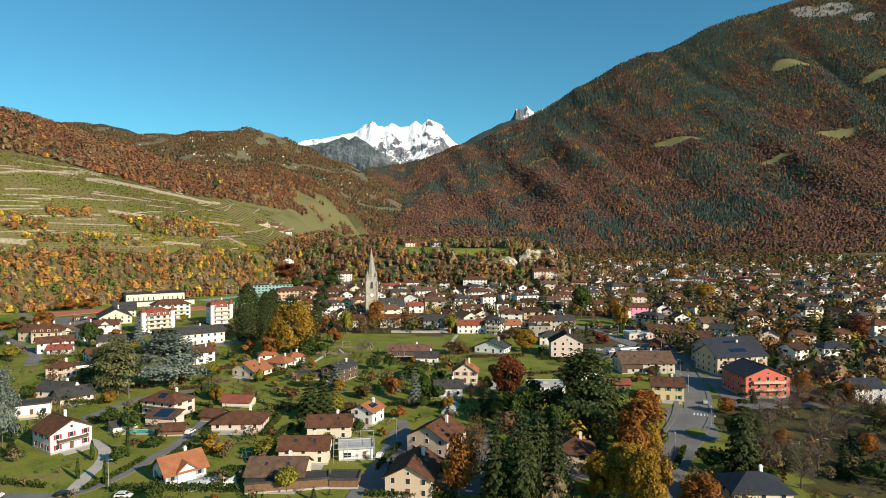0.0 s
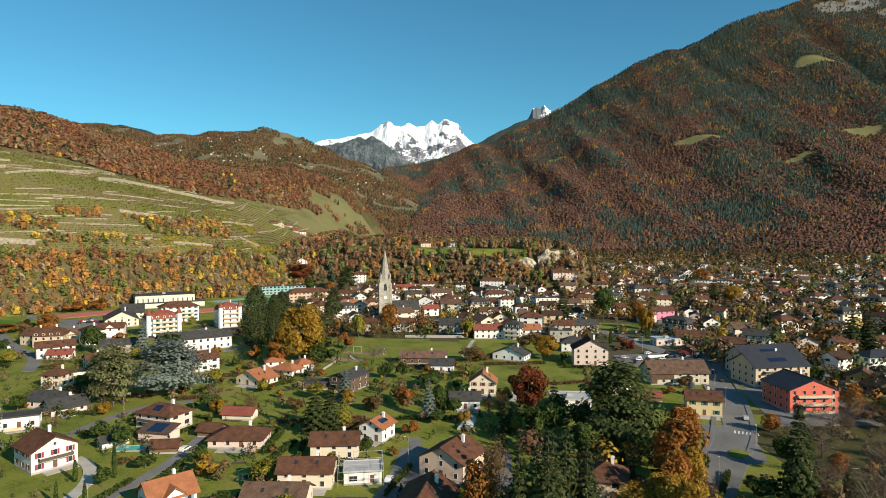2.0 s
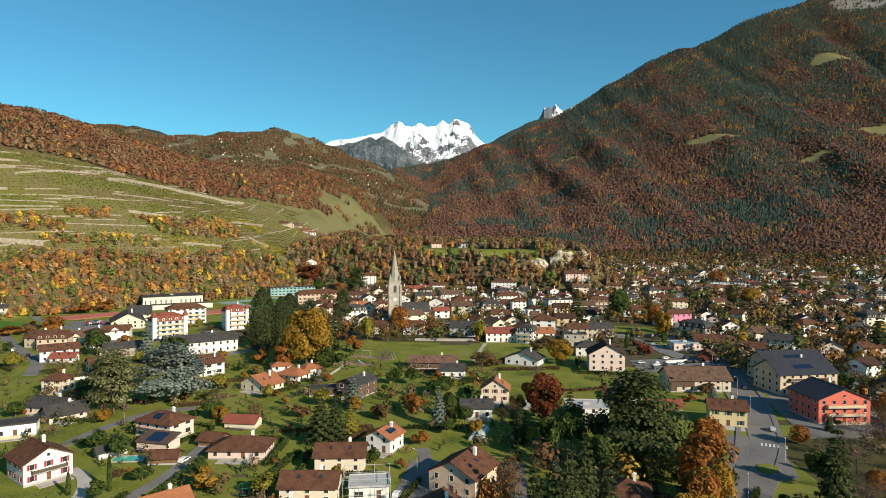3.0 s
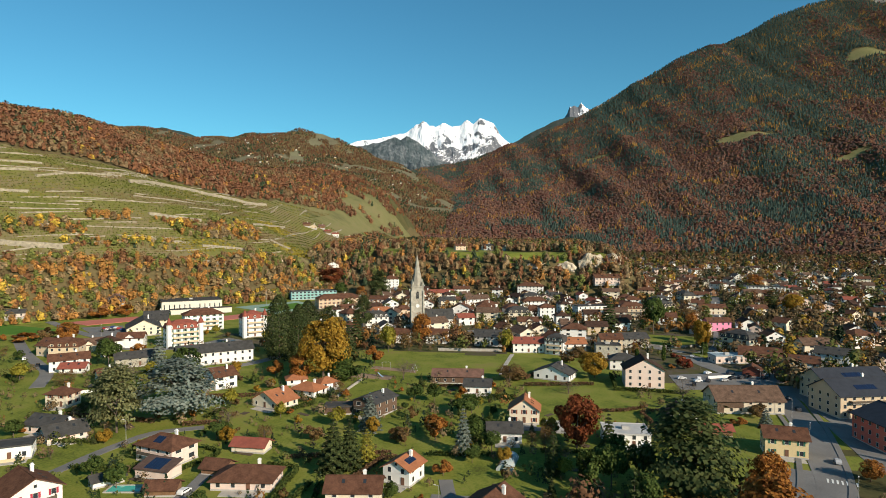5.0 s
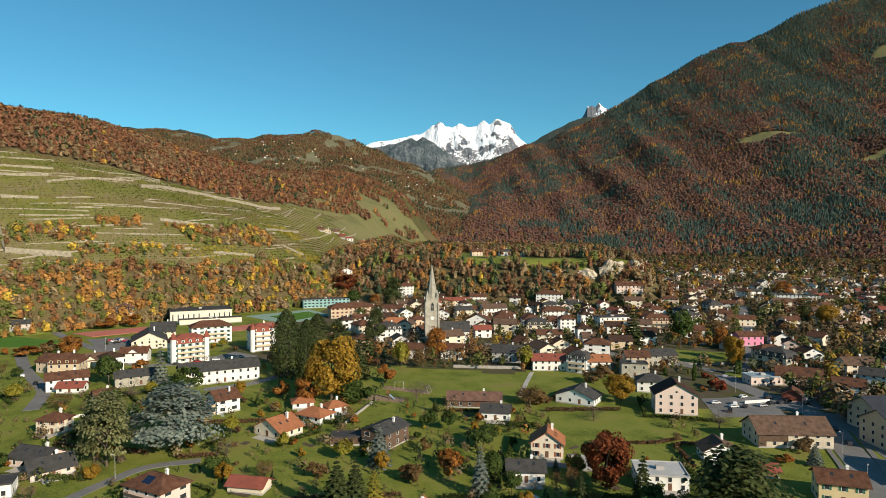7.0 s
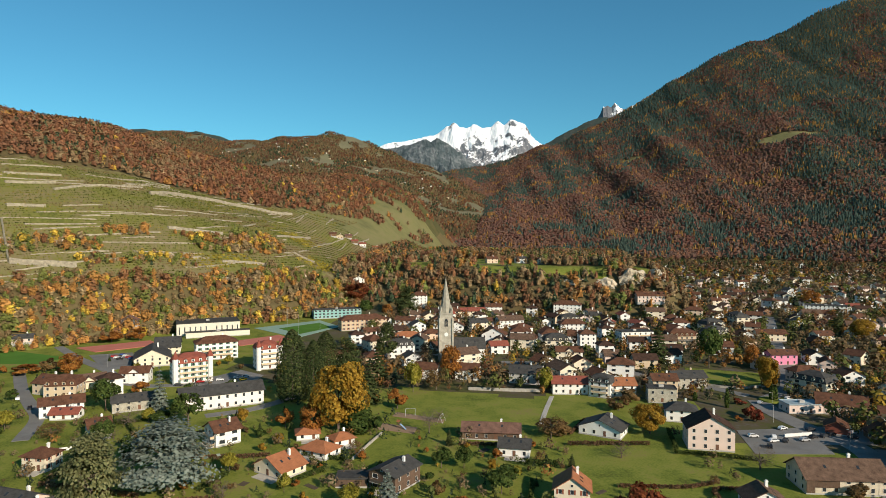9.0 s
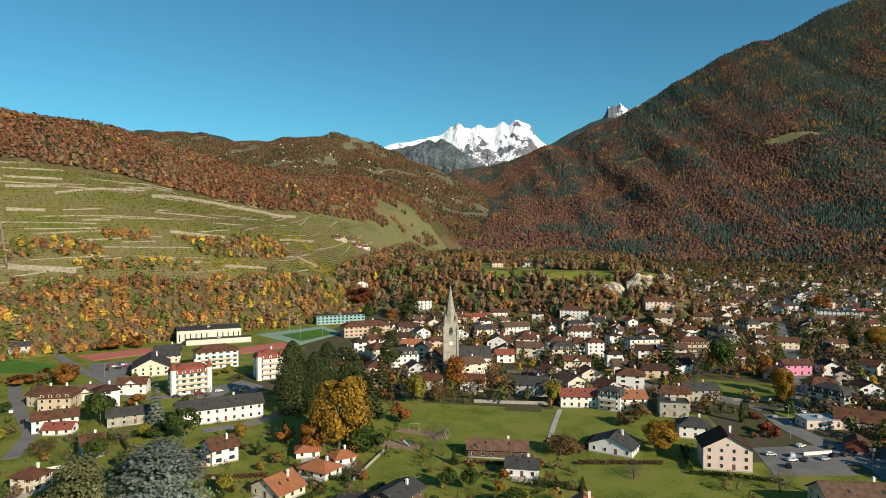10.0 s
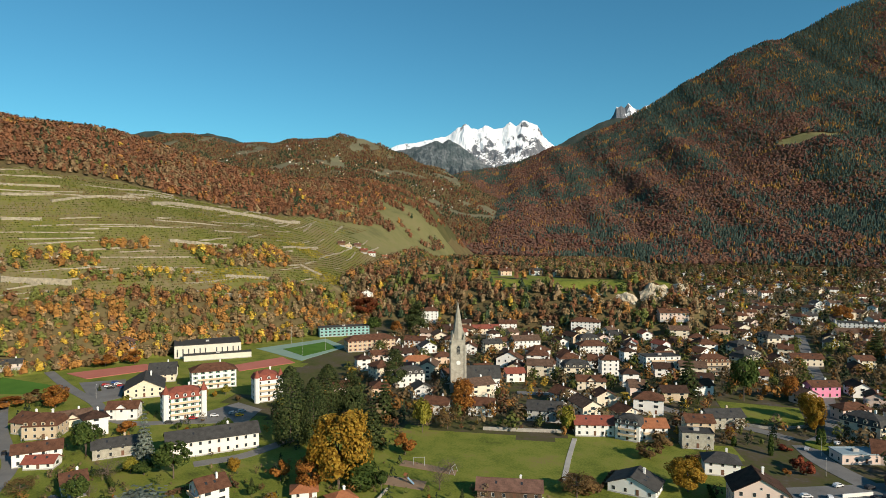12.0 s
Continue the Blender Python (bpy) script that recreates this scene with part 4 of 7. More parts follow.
house(-47.3, 283.4, -25, 10.7, 14.0, 6.0, "g", "timber", "slate", "barn_house", balconies=1, slope=0.35)
house(-61.3, 281.8, 9, 10.2, 7.0, 2.8, "f", "timber", "slate", "annex", chimneys=0, windows=False)
house(10.2, 279.9, -5, 10.8, 9.0, 5.5, "g", "cream", "orange", "house", "brick", slope=0.7)
house(2.2, 257.8, 3, 11.2, 8.0, 4.2, "e", "white", "slate", "house")
house(-8.3, 318.2, -4, 11.3, 8.0, 4.0, "e", "white", "slate", "house")
house(-18.2, 335.8, 1, 23.0, 9.0, 3.8, "e", "timber", "rust", "barn")
house(28.0, 347.7, -23, 17.3, 12.0, 3.6, "g", "white", "slate", "chalet", slope=0.4)
house(-80.6, 306.0, -21, 12.2, 9.0, 3.0, "h", "white", "orange", "bungalow")
house(-76.2, 318.1, 42, 8.4, 7.0, 3.0, "h", "white", "orange", "bungalow")
house(-91.4, 322.4, 22, 8.8, 7.0, 3.0, "h", "white", "orange", "bungalow")
house(-122.8, 312.8, -40, 11.0, 10.0, 6.0, "g", "white", "brown", "house", balconies=2)
house(-147.3, 359.4, 36, 37.0, 12.0, 7.0, "e", "whitepink", "slate", "school_hall", storeys=2)
house(-183.8, 346.9, 37, 17.7, 9.0, 5.0, "e", "stone", "slate", "chapel")
house(-185.7, 399.7, 42, 19.0, 12.0, 11.0, "m", "white", "red", "hotel", "green", balconies=3, storeys=4)
house(-201.3, 457.5, 36, 25.0, 13.0, 11.0, "h", "white", "brown", "school", "green", storeys=4, balconies=2)
house(-158.3, 437.7, 38, 14.0, 12.0, 12.0, "m", "white", "red", "hotel", balconies=3, storeys=4)
house(-254.3, 545.5, 32, 46.0, 26.0, 9.0, "f", "panel", "slate", "sports_hall")
house(-237.5, 530.1, 32, 46.0, 6.0, 4.0, "f", "panel", "slate", "annex", chimneys=0, windows=False)
house(-232.0, 437.2, 32, 20.0, 26.0, 5.0, "g", "cream", "slate", "hall")
house(-241.1, 469.0, 28, 15.2, 20.0, 5.0, "e", "cream", "slate", "hall")
house(-213.0, 392.6, 19, 14.1, 9.0, 6.0, "E", "white", "brown", "villa")
house(-231.0, 379.0, 41, 15.9, 10.0, 4.0, "E", "cream", "tile", "house")
house(-230.5, 361.9, 17, 14.5, 12.0, 6.0, "m", "tan", "brown", "apartment_house")
house(-241.8, 366.0, -9, 9.8, 12.0, 6.0, "e", "tan", "brown", "apartment_house")
house(-209.3, 333.7, 38, 17.0, 9.0, 6.0, "e", "white", "brown", "row_house")
house(-203.4, 329.3, 16, 11.1, 7.0, 3.0, "e", "white", "red", "house")
house(-175.5, 311.9, 45, 8.0, 9.0, 4.6, "e", "white", "brown", "house", "green")
house(-340.6, 460.1, 30, 12.0, 8.0, 3.4, "e", "pink", "slate", "bungalow")
house(-302.5, 518.5, 20, 12.0, 9.0, 5.0, "g", "timber", "rust", "chalet")
house(-139.1, 585.6, 30, 38.0, 13.0, 9.0, "h", "tan", "brown", "school", "brick")
house(-179.1, 643.6, 28, 44.0, 12.0, 8.0, "f", "glassteal", "slate", "school")
house(-107.3, 497.5, 35, 13.0, 14.0, 8.5, "h", "cream", "brown", "house")
house(-86.4, 482.5, 24, 18.0, 10.0, 8.0, "m", "white", "slate", "house")
house(-90.7, 530.7, 20, 22.0, 11.0, 6.0, "h", "cream", "orange", "house")
house(-104.7, 600.8, -8, 17.0, 10.0, 7.0, "e", "white", "brown", "house", "brick")
house(-112.8, 710.0, 14, 16.3, 12.0, 11.0, "h", "white", "brown", "house")
house(-43.5, 594.9, 25, 14.0, 10.0, 8.0, "e", "cream", "slate", "house")
house(-27.2, 545.1, -6, 17.7, 10.0, 7.0, "g", "white", "brown", "house")
house(-18.1, 620.6, 22, 22.0, 12.0, 7.0, "e", "white", "tile", "house")
house(-55.5, 678.2, 20, 24.5, 10.0, 6.0, "e", "cream", "red", "house")
house(-36.1, 700.2, 10, 16.3, 10.0, 5.0, "e", "white", "brown", "house")
house(18.1, 411.2, 5, 18.0, 10.0, 6.0, "e", "white", "red", "barn")
house(34.6, 406.8, -24, 11.1, 10.0, 7.5, "m", "white", "slate", "house", balconies=2)
house(43.8, 409.0, 9, 13.2, 10.0, 6.5, "e", "white", "orange", "house", balconies=2)
house(-4.3, 430.9, -5, 17.0, 12.0, 6.2, "e", "grey", "slate", "house")
house(62.0, 399.8, -2, 13.3, 8.0, 7.0, "f", "stone", "slate", "house")
house(65.4, 411.3, 4, 12.3, 9.0, 9.0, "e", "tan", "brown", "house")
house(81.9, 432.2, 14, 18.0, 10.0, 6.0, "e", "stone", "slate", "chapel")
house(64.4, 370.7, -7, 13.0, 10.0, 5.6, "h", "white", "slate", "house")
house(66.8, 337.1, -4, 16.9, 12.0, 8.6, "g", "pink", "darkbrown", "apartment_house", storeys=3, slope=0.55)
house(76.0, 559.6, 16, 25.0, 12.0, 9.0, "f", "white", "slate", "apartment_house", balconies=3)
house(38.9, 534.3, 9, 11.4, 9.0, 11.0, "h", "white", "brown", "house")
house(33.3, 597.9, 12, 22.0, 12.0, 8.5, "h", "white", "brown", "house")
house(36.1, 694.5, -7, 26.0, 12.0, 8.5, "h", "white", "brown", "house")
house(23.7, 494.7, 3, 16.8, 9.0, 6.0, "E", "cream", "brown", "house")
house(106.2, 546.7, 12, 22.0, 12.0, 9.0, "m", "tan", "brown", "hotel", balconies=2)
house(114.2, 701.9, 6, 26.0, 12.0, 7.0, "e", "pink", "brown", "house")
house(150.2, 684.0, -16, 15.9, 10.0, 8.0, "h", "peach", "brown", "house")
house(290.6, 741.4, -18, 36.0, 14.0, 10.0, "f", "white", "slate", "apartment_house")
house(155.5, 499.2, 12, 17.0, 9.0, 7.0, "e", "magenta", "brown", "house")
house(150.9, 454.7, 15, 15.7, 9.0, 6.5, "h", "pink", "brown", "house")
house(123.7, 392.0, 8, 16.1, 9.0, 4.0, "f", "pink", "steel", "shop")
house(141.3, 392.7, -20, 20.0, 14.0, 5.0, "e", "pink", "brown", "row_house")
house(125.0, 361.7, -24, 8.0, 8.0, 3.6, "g", "redwood", "brown", "shed", chimneys=0, windows=False)
house(97.8, 302.4, 3, 25.9, 14.0, 5.4, "e", "farm", "tile", "farmhouse", slope=0.6)
house(91.6, 253.0, -13, 12.2, 9.0, 6.4, "e", "yellow", "brown", "house", "green")
house(42.8, 258.6, -2, 14.6, 12.0, 4.4, "f", "white", "white", "villa")
house(67.4, 282.3, 1, 11.4, 8.0, 4.0, "g", "white", "tile", "house")
house(74.1, 269.2, -0, 13.6, 5.0, 2.6, "e", "wood", "red", "shed", chimneys=0, windows=False)
house(155.7, 374.5, -25, 13.0, 10.0, 5.5, "e", "white", "brown", "house")
house(174.9, 385.1, -31, 15.1, 10.0, 8.0, "e", "white", "slate", "house")
house(218.3, 585.9, 15, 14.0, 10.0, 6.0, "e", "cream", "brown", "house")
house(181.3, 586.6, -1, 20.9, 10.0, 6.0, "e", "cream", "brown", "house")
house(133.0, 263.5, 5, 19.1, 18.0, 9.0, "g", "red", "navy", "apartment_block", balconies=3, slope=0.4)
house(141.0, 303.0, 12.0, 27.0, 17.0, 9.0, "e", "tan", "navy", "apartment_block", slope=0.55, balconies=2, panels=8)
house(148.0, 324.0, 12.0, 30.0, 15.0, 9.0, "e", "tan", "navy", "apartment_block", slope=0.55, panels=8)
house(177.4, 294.7, -34, 11.6, 10.0, 5.4, "g", "ochre", "brown", "chalet", balconies=2)
house(209.6, 333.3, 8, 18.0, 10.0, 7.0, "h", "white", "navy", "house", "green")
house(180.1, 285.2, 8, 13.0, 10.0, 3.8, "g", "brick", "brown", "house")
house(172.9, 255.5, 6, 13.4, 10.0, 5.6, "e", "white", "navy", "house")
house(38.1, 179.8, -14, 10.7, 11.0, 6.0, "h", "peach", "brown", "villa")
house(77.0, 153.0, -2, 14.1, 11.0, 6.5, "h", "cream", "navy", "villa")

# corner turrets of the two old hotels
for o in [o for o in scene.objects if o.parent is None and o.name.split(".")[0] == "hotel" and o.matrix_world.translation.x < -100]:
    wall = next(c for c in o.children if c.name.startswith("wall"))
    a, b = wall.dimensions.x / 2, wall.dimensions.y / 2
    for sx in (-1, 1):
        bm = bmesh.new()
        r = bmesh.ops.create_cone(bm, cap_ends=True, segments=8, radius1=1.5, radius2=1.5, depth=15.5)["verts"]
        for v in r:
            v.co += Vector((sx * (a - 0.6), -b + 0.2, 6.0))
        turret = part("turret", bm, WALLS["white"], o)
        bm = bmesh.new()
        r = bmesh.ops.create_cone(bm, cap_ends=True, segments=8, radius1=1.9, radius2=0.06, depth=4.2)["verts"]
        for v in r:
            v.co += Vector((sx * (a - 0.6), -b + 0.2, 15.8))
        part("spire", bm, ROOFS["red"], turret)

# ---- placed trees ----
tree(-131, 249, "pine", 23.5, 16.0)
tree(-118, 266, "bluecedar", 22.4, 27.4)
tree(-135, 189, "bluecedar", 24.0, 8.9)
tree(-149, 270, "cedar", 14.0, 12.0)
tree(-69, 186, "yellowbush", 7.6, 8.8)
tree(-90, 164, "cypress", 7.0, 1.0)
tree(-94, 184, "cypress", 9.5, 1.1)
tree(-103, 181, "cypress", 5.8, 1.1)
tree(-94, 178, "round", 5.7, 4.6)
tree(-99, 167, "cypress", 5.7, 0.9)
tree(-128, 183, "fir", 4.7, 4.7)
tree(-165, 300, "greenround", 12.0, 9.0)
tree(-94, 246, "shrub", 7.9, 6.3)
tree(-89, 191, "greenround", 4.1, 6.6)
tree(-48, 223, "fir", 17.0, 9.8)
tree(-44, 227, "fir", 15.7, 8.4)
tree(-40, 232, "yellowfir", 11.2, 7.0)
tree(-45, 262, "bluefir", 13.5, 8.4)
tree(-11, 243, "bluefir", 15.5, 6.5)
tree(26, 252, "copper", 19.9, 15.6)
tree(31, 219, "greenround", 17.6, 11.1)
tree(24, 213, "greenround", 14.7, 7.8)
tree(13, 151, "fir", 25.4, 8.4)
tree(19, 149, "fir", 28.3, 9.0)
tree(7, 166, "brown", 17.6, 6.9)
tree(-34, 300, "greenround", 8.3, 8.3)
tree(-26, 301, "greenround", 8.3, 6.9)
tree(-10, 287, "greenround", 8.6, 7.9)
tree(-22, 264, "orangebush", 6.7, 8.5)
tree(-15, 311, "orangebush", 5.0, 4.3)
tree(-16, 225, "orangebush", 5.2, 6.2)
tree(-32, 278, "brownbush", 5.1, 5.1)
tree(-33, 252, "brownbush", 5.8, 7.0)
tree(-74, 338, "greencone", 11.7, 9.3)
tree(15, 244, "brown", 12.3, 4.5)
tree(49, 211, "cedar", 27.5, 24.6)
tree(46, 156, "golden", 18.0, 12.8)
tree(60, 186, "orange", 19.2, 15.2)
tree(40, 156, "golden", 14.5, 7.7)
tree(83, 171, "fir", 28.1, 10.3)
tree(127, 191, "fir", 7.8, 6.2)
tree(110, 208, "bare", 10.2, 11.3)
tree(100, 179, "bare", 11.7, 12.6)
tree(109, 179, "bare", 10.7, 11.7)
tree(138, 219, "bare", 15.5, 13.1)
tree(151, 254, "bare", 8.3, 11.0)
tree(154, 227, "bare", 9.9, 11.1)
tree(76, 176, "greenround", 8.2, 8.6)
tree(67, 162, "brownbush", 5.3, 6.2)
tree(225, 379, "fir", 24.6, 11.3)
tree(235, 379, "fir", 23.6, 12.3)
tree(253, 391, "fir", 21.2, 12.7)
tree(260, 386, "copperbare", 18.8, 16.7)
tree(247, 625, "fir", 23.7, 13.5)
tree(252, 597, "golden", 19.4, 19.4)
tree(122, 425, "golden", 20.7, 10.4)
tree(193, 343, "golden", 11.2, 7.4)
tree(118, 167, "greenround", 7.3, 10.0)
tree(32, 162, "bare", 14.1, 7.9)
tree(21, 156, "fir", 25.1, 9.4)
tree(-81, 330, "golden", 33.7, 25.1)
tree(-90, 326, "orange", 14.8, 11.6)
tree(-117, 372, "sequoia", 34.8, 15.5)
tree(-107, 374, "sequoia", 29.6, 11.6)
tree(-113, 411, "sequoia", 27.4, 13.9)
tree(-92, 470, "cedar", 24.0, 13.2)
tree(-101, 414, "cedar", 23.5, 14.7)
tree(-84, 412, "fir", 22.9, 11.6)
tree(-80, 375, "fir", 21.7, 11.5)
tree(-73, 331, "greencone", 9.8, 9.6)
tree(-65, 331, "shrub", 9.0, 6.4)
tree(-46, 432, "orange", 19.6, 15.1)
tree(-51, 405, "brown", 13.9, 13.9)
tree(-62, 398, "yellowround", 17.1, 8.9)
tree(-65, 447, "bare", 15.9, 14.4)
tree(-64, 368, "orangebush", 11.1, 9.8)
tree(-120, 678, "cedar", 26.9, 21.5)
tree(-179, 715, "copper", 21.8, 29.0)
tree(-134, 658, "orange", 13.1, 11.8)
tree(-153, 654, "greenround", 18.2, 15.6)
tree(-91, 588, "yellowround", 10.2, 10.2)
tree(-44, 336, "bare", 11.8, 9.6)
tree(-105, 333, "orangebush", 8.8, 7.7)
tree(-146, 328, "greenround", 15.9, 14.2)
tree(-195, 343, "greenround", 16.1, 13.3)
tree(-169, 344, "bluefir", 21.9, 7.7)
tree(-259, 401, "orange", 12.6, 13.9)
tree(-276, 406, "brownbush", 8.5, 11.4)
tree(-283, 396, "orangebush", 6.3, 15.3)
tree(-169, 322, "bare", 10.0, 13.1)
tree(-159, 329, "greenround", 6.2, 9.3)
tree(-196, 369, "orangebush", 7.9, 9.7)
tree(-184, 440, "yellowround", 6.3, 6.0)
tree(-190, 304, "brown", 7.5, 12.3)
tree(-166, 308, "bare", 5.7, 8.5)
tree(-321, 478, "bare", 10.6, 14.1)
tree(-298, 491, "orangebush", 9.0, 16.2)
tree(-284, 502, "orangebush", 11.0, 12.9)
tree(79, 489, "fir", 26.4, 14.3)
tree(107, 480, "greenround", 28.6, 15.7)
tree(129, 447, "golden", 16.6, 12.4)
tree(134, 487, "orange", 14.9, 11.2)
tree(80, 412, "yellowcone", 5.7, 3.9)
tree(91, 393, "cypress", 9.1, 2.0)
tree(117, 409, "cypress", 7.6, 2.4)
tree(119, 410, "cypress", 7.6, 2.1)
tree(6, 410, "yellowgreen", 14.1, 8.6)
tree(47, 349, "golden", 14.5, 15.7)
tree(47, 398, "brownbush", 6.6, 11.7)
tree(39, 381, "brownbush", 8.3, 12.4)
tree(79, 403, "cypress", 4.4, 2.1)
tree(8, 343, "brownbush", 7.3, 15.7)
tree(146, 536, "brown", 15.0, 14.0)
tree(310, 820, "orange", 19.0, 24.2)
tree(263, 653, "fir", 15.7, 10.5)
tree(96, 379, "redbush", 6.6, 6.6)
tree(97, 372, "redbush", 6.5, 6.5)
tree(89, 371, "orangebush", 3.2, 3.9)
tree(-12, 282, "greenround", 9.7, 10.2)
tree(-21, 255, "orangebush", 8.6, 7.6)
tree(-32, 249, "brownbush", 5.6, 6.5)
tree(31, 319, "bare", 6.8, 9.9)
tree(6, 338, "brown", 10.7, 13.4)
tree(-42, 352, "bare", 7.1, 10.0)
tree(78, 314, "bare", 10.2, 13.1)
tree(97, 279, "bluefir", 7.6, 5.6)
tree(100, 292, "brownbush", 5.4, 8.6)
tree(99, 399, "redbush", 3.5, 6.4)
tree(88, 280, "orangebush", 3.6, 6.2)

# the tall row by the road and the park's edge
for x, y, kind, h, w in ((52, 168, "orange", 17, 10), (57, 176, "golden", 16, 11), (50, 150, "golden", 19, 12), (66, 205, "orange", 17, 11), (71, 214, "orange", 15, 9), (62, 196, "brown", 18, 9), (55, 158, "brown", 15, 8),
                         (4, 158, "orange", 18, 9), (9, 172, "brown", 19, 8), (26, 168, "fir", 25, 9), (29, 158, "fir", 22, 8), (36, 200, "greenround", 14, 9), (40, 226, "greenround", 13, 9), (16, 228, "fir", 15, 6),
                         (88, 166, "brownbush", 8, 9), (92, 176, "bare", 13, 11), (96, 165, "bare", 15, 12), (120, 196, "bare", 15, 13), (134, 205, "bare", 14, 12), (128, 172, "bare", 17, 14), (142, 190, "brown", 14, 11), (150, 208, "brown", 12, 10),
                         (158, 222, "bare", 13, 12), (148, 236, "brownbush", 8, 10), (162, 240, "brown", 11, 10), (170, 230, "bare", 14, 12), (140, 243, "brown", 12, 9), (114, 222, "bare", 12, 10), (170, 206, "fir", 13, 7), (126, 230, "bare", 12, 11),
                         (-2, 246, "greenround", 8, 7), (-8, 256, "greencone", 9, 6), (18, 262, "orangebush", 6, 6), (34, 240, "fir", 16, 7), (-62, 250, "brownbush", 6, 7), (-58, 266, "yellowround", 7, 7)):
    tree(x, y, kind, h, w)

# ---- houses that fill the town ----
HOUSES = [(o.matrix_world.translation.x, o.matrix_world.translation.y, 0) for o in scene.objects if o.parent is None and len(o.children) > 3 and o.type == "EMPTY"]
rng = np.random.RandomState(41)
protos, far_protos = [], []
for i, (w, d, h, kind, wall, roof) in enumerate((
        (13, 10, 6.0, "e", "white", "brown"), (11, 10, 6.0, "g", "cream", "brown"), (15, 11, 8.2, "h", "white", "brown"), (12, 10, 5.6, "g", "white", "slate"), (16, 11, 8.4, "e", "cream", "tile"),
        (12, 9, 5.8, "e", "pink", "brown"), (10, 9, 8.4, "h", "white", "darkbrown"), (14, 10, 6.0, "e", "tan", "darkbrown"), (11, 9, 5.6, "g", "pink", "tile"), (17, 12, 8.6, "m", "cream", "slate"),
        (13, 10, 5.4, "h", "peach", "brown"), (12, 10, 6.0, "e", "white", "darkbrown"), (14, 10, 3.4, "g", "wood", "darkbrown"), (12, 9, 6.0, "e", "white", "red"), (12, 10, 5.8, "g", "white", "brown"))):
    protos.append((house(-900 + i * 25, -600, 0, w, d, h, kind, wall, roof, "house", gap=5.6, plinth=False), w))
    if kind != "m":
        far_protos.append((house(-900 + i * 25, -650, 0, w, d, h, kind, wall, roof, "house", gap=6.5, sides=2, storeys=2, plinth=False), w))
spots = []


def free(x, y, r):
    for px, py, pr in TAKEN:
        if (px - x) ** 2 + (py - y) ** 2 < (pr + r * 0.7) ** 2:
            return False
    for px, py, _ in HOUSES:
        if (px - x) ** 2 + (py - y) ** 2 < (r + 7.5) ** 2:
            return False
    for px, py in spots:
        if (px - x) ** 2 + (py - y) ** 2 < (1.75 * r) ** 2:
            return False
    return True


def fill(x0, x1, y0, y1, count, r, turn, spread, test=None, stock=protos):
    n = tries = 0
    while n < count and tries < 6000:
        tries += 1
        x, y = rng.uniform(x0, x1), rng.uniform(y0, y1)
        if (test and not test(x, y)) or knoll(x, y) > 3 or contour(x, y) > 540 or not free(x, y, r):
            continue
        p, w = stock[rng.randint(len(stock))]
        c = copy_thing(p, pose(x, y, ground_z(x, y), 0, 0, turn + rng.choice([0, 0, -90]) + rng.uniform(-spread, spread)))
        tagged(c, group="town houses")
        spots.append((x, y))
        n += 1


fill(-130, 150, 418, 700, 84, 9.2, 15, 25, lambda x, y: not (86 < x < 135 and 436 < y < 482) and not (x < -70 and y < 440))
fill(135, 460, 300, 700, 78, 11, 10, 30, lambda x, y: 170 - (y - 300) < x < 0.70 * y + 10)
fill(150, 620, 700, 880, 66, 12, 5, 30, lambda x, y: x < 0.72 * y, far_protos)
fill(-330, -200, 330, 400, 4, 12, 40, 10)
for p, w in protos + far_protos:
    for o in (*p.children_recursive, p):
        bpy.data.objects.remove(o)
# the houses of the far quarters, joined, as nobody could count them
far_at = []
tries = 0
while len(far_at) < 170 and tries < 9000:
    tries += 1
    x, y = rng.uniform(150, 1050), 870 + 730 * rng.uniform() ** 1.4
    if x < 0.72 * y and knoll(x, y) < 3 and all((px - x) ** 2 + (py - y) ** 2 > 17 ** 2 for px, py in far_at) and free(x, y, 8):
        far_at.append((x, y))
bm = bmesh.new()
for x, y in far_at:
    w, d, h = rng.uniform(10, 17), rng.uniform(9, 12), rng.choice([4.0, 6.0, 6.0, 8.5])
    q = pose(x, y, ground_z(x, y), 0, 0, rng.choice([0, -90]) + rng.uniform(-35, 35))
    tone_slot, roof_slot = rng.randint(4), 4 + rng.randint(4)
    box(bm, -w / 2, w / 2, -d / 2, d / 2, -2, h, tone_slot, q)
    ridge = h + d * 0.25
    for s in (-1, 1):
        c = [(-w / 2 - 0.7, s * (d / 2 + 0.7), h - 0.35), (w / 2 + 0.7, s * (d / 2 + 0.7), h - 0.35), (w / 2 + 0.7, 0, ridge), (-w / 2 - 0.7, 0, ridge)]
        slab(bm, [q @ Vector(v) for v in (c if s < 0 else c[::-1])], 0.25, roof_slot)
        end = [bm.verts.new(q @ Vector(v)) for v in ((s * w / 2, -d / 2, h - 0.1), (s * w / 2, d / 2, h - 0.1), (s * w / 2, 0, ridge - 0.15))]
        bm.faces.new(end).material_index = tone_slot
    for side, length in ((0, w), (90, d), (270, d)):
        for f in range(int(h / 2.8)):
            for i in range(max(2, int(length / 4))):
                px = -length / 2 + (i + 0.5) * length / max(2, int(length / 4))
                half = d / 2 if side == 0 else w / 2
                box(bm, px - 0.6, px + 0.6, -half - 0.05, -half + 0.05, 0.9 + f * 2.8, 2.3 + f * 2.8, 8, q @ pose(0, 0, 0, 0, 0, side))
    box(bm, 1, 1.8, 0.6, 1.3, h, ridge + 0.9, tone_slot, q)
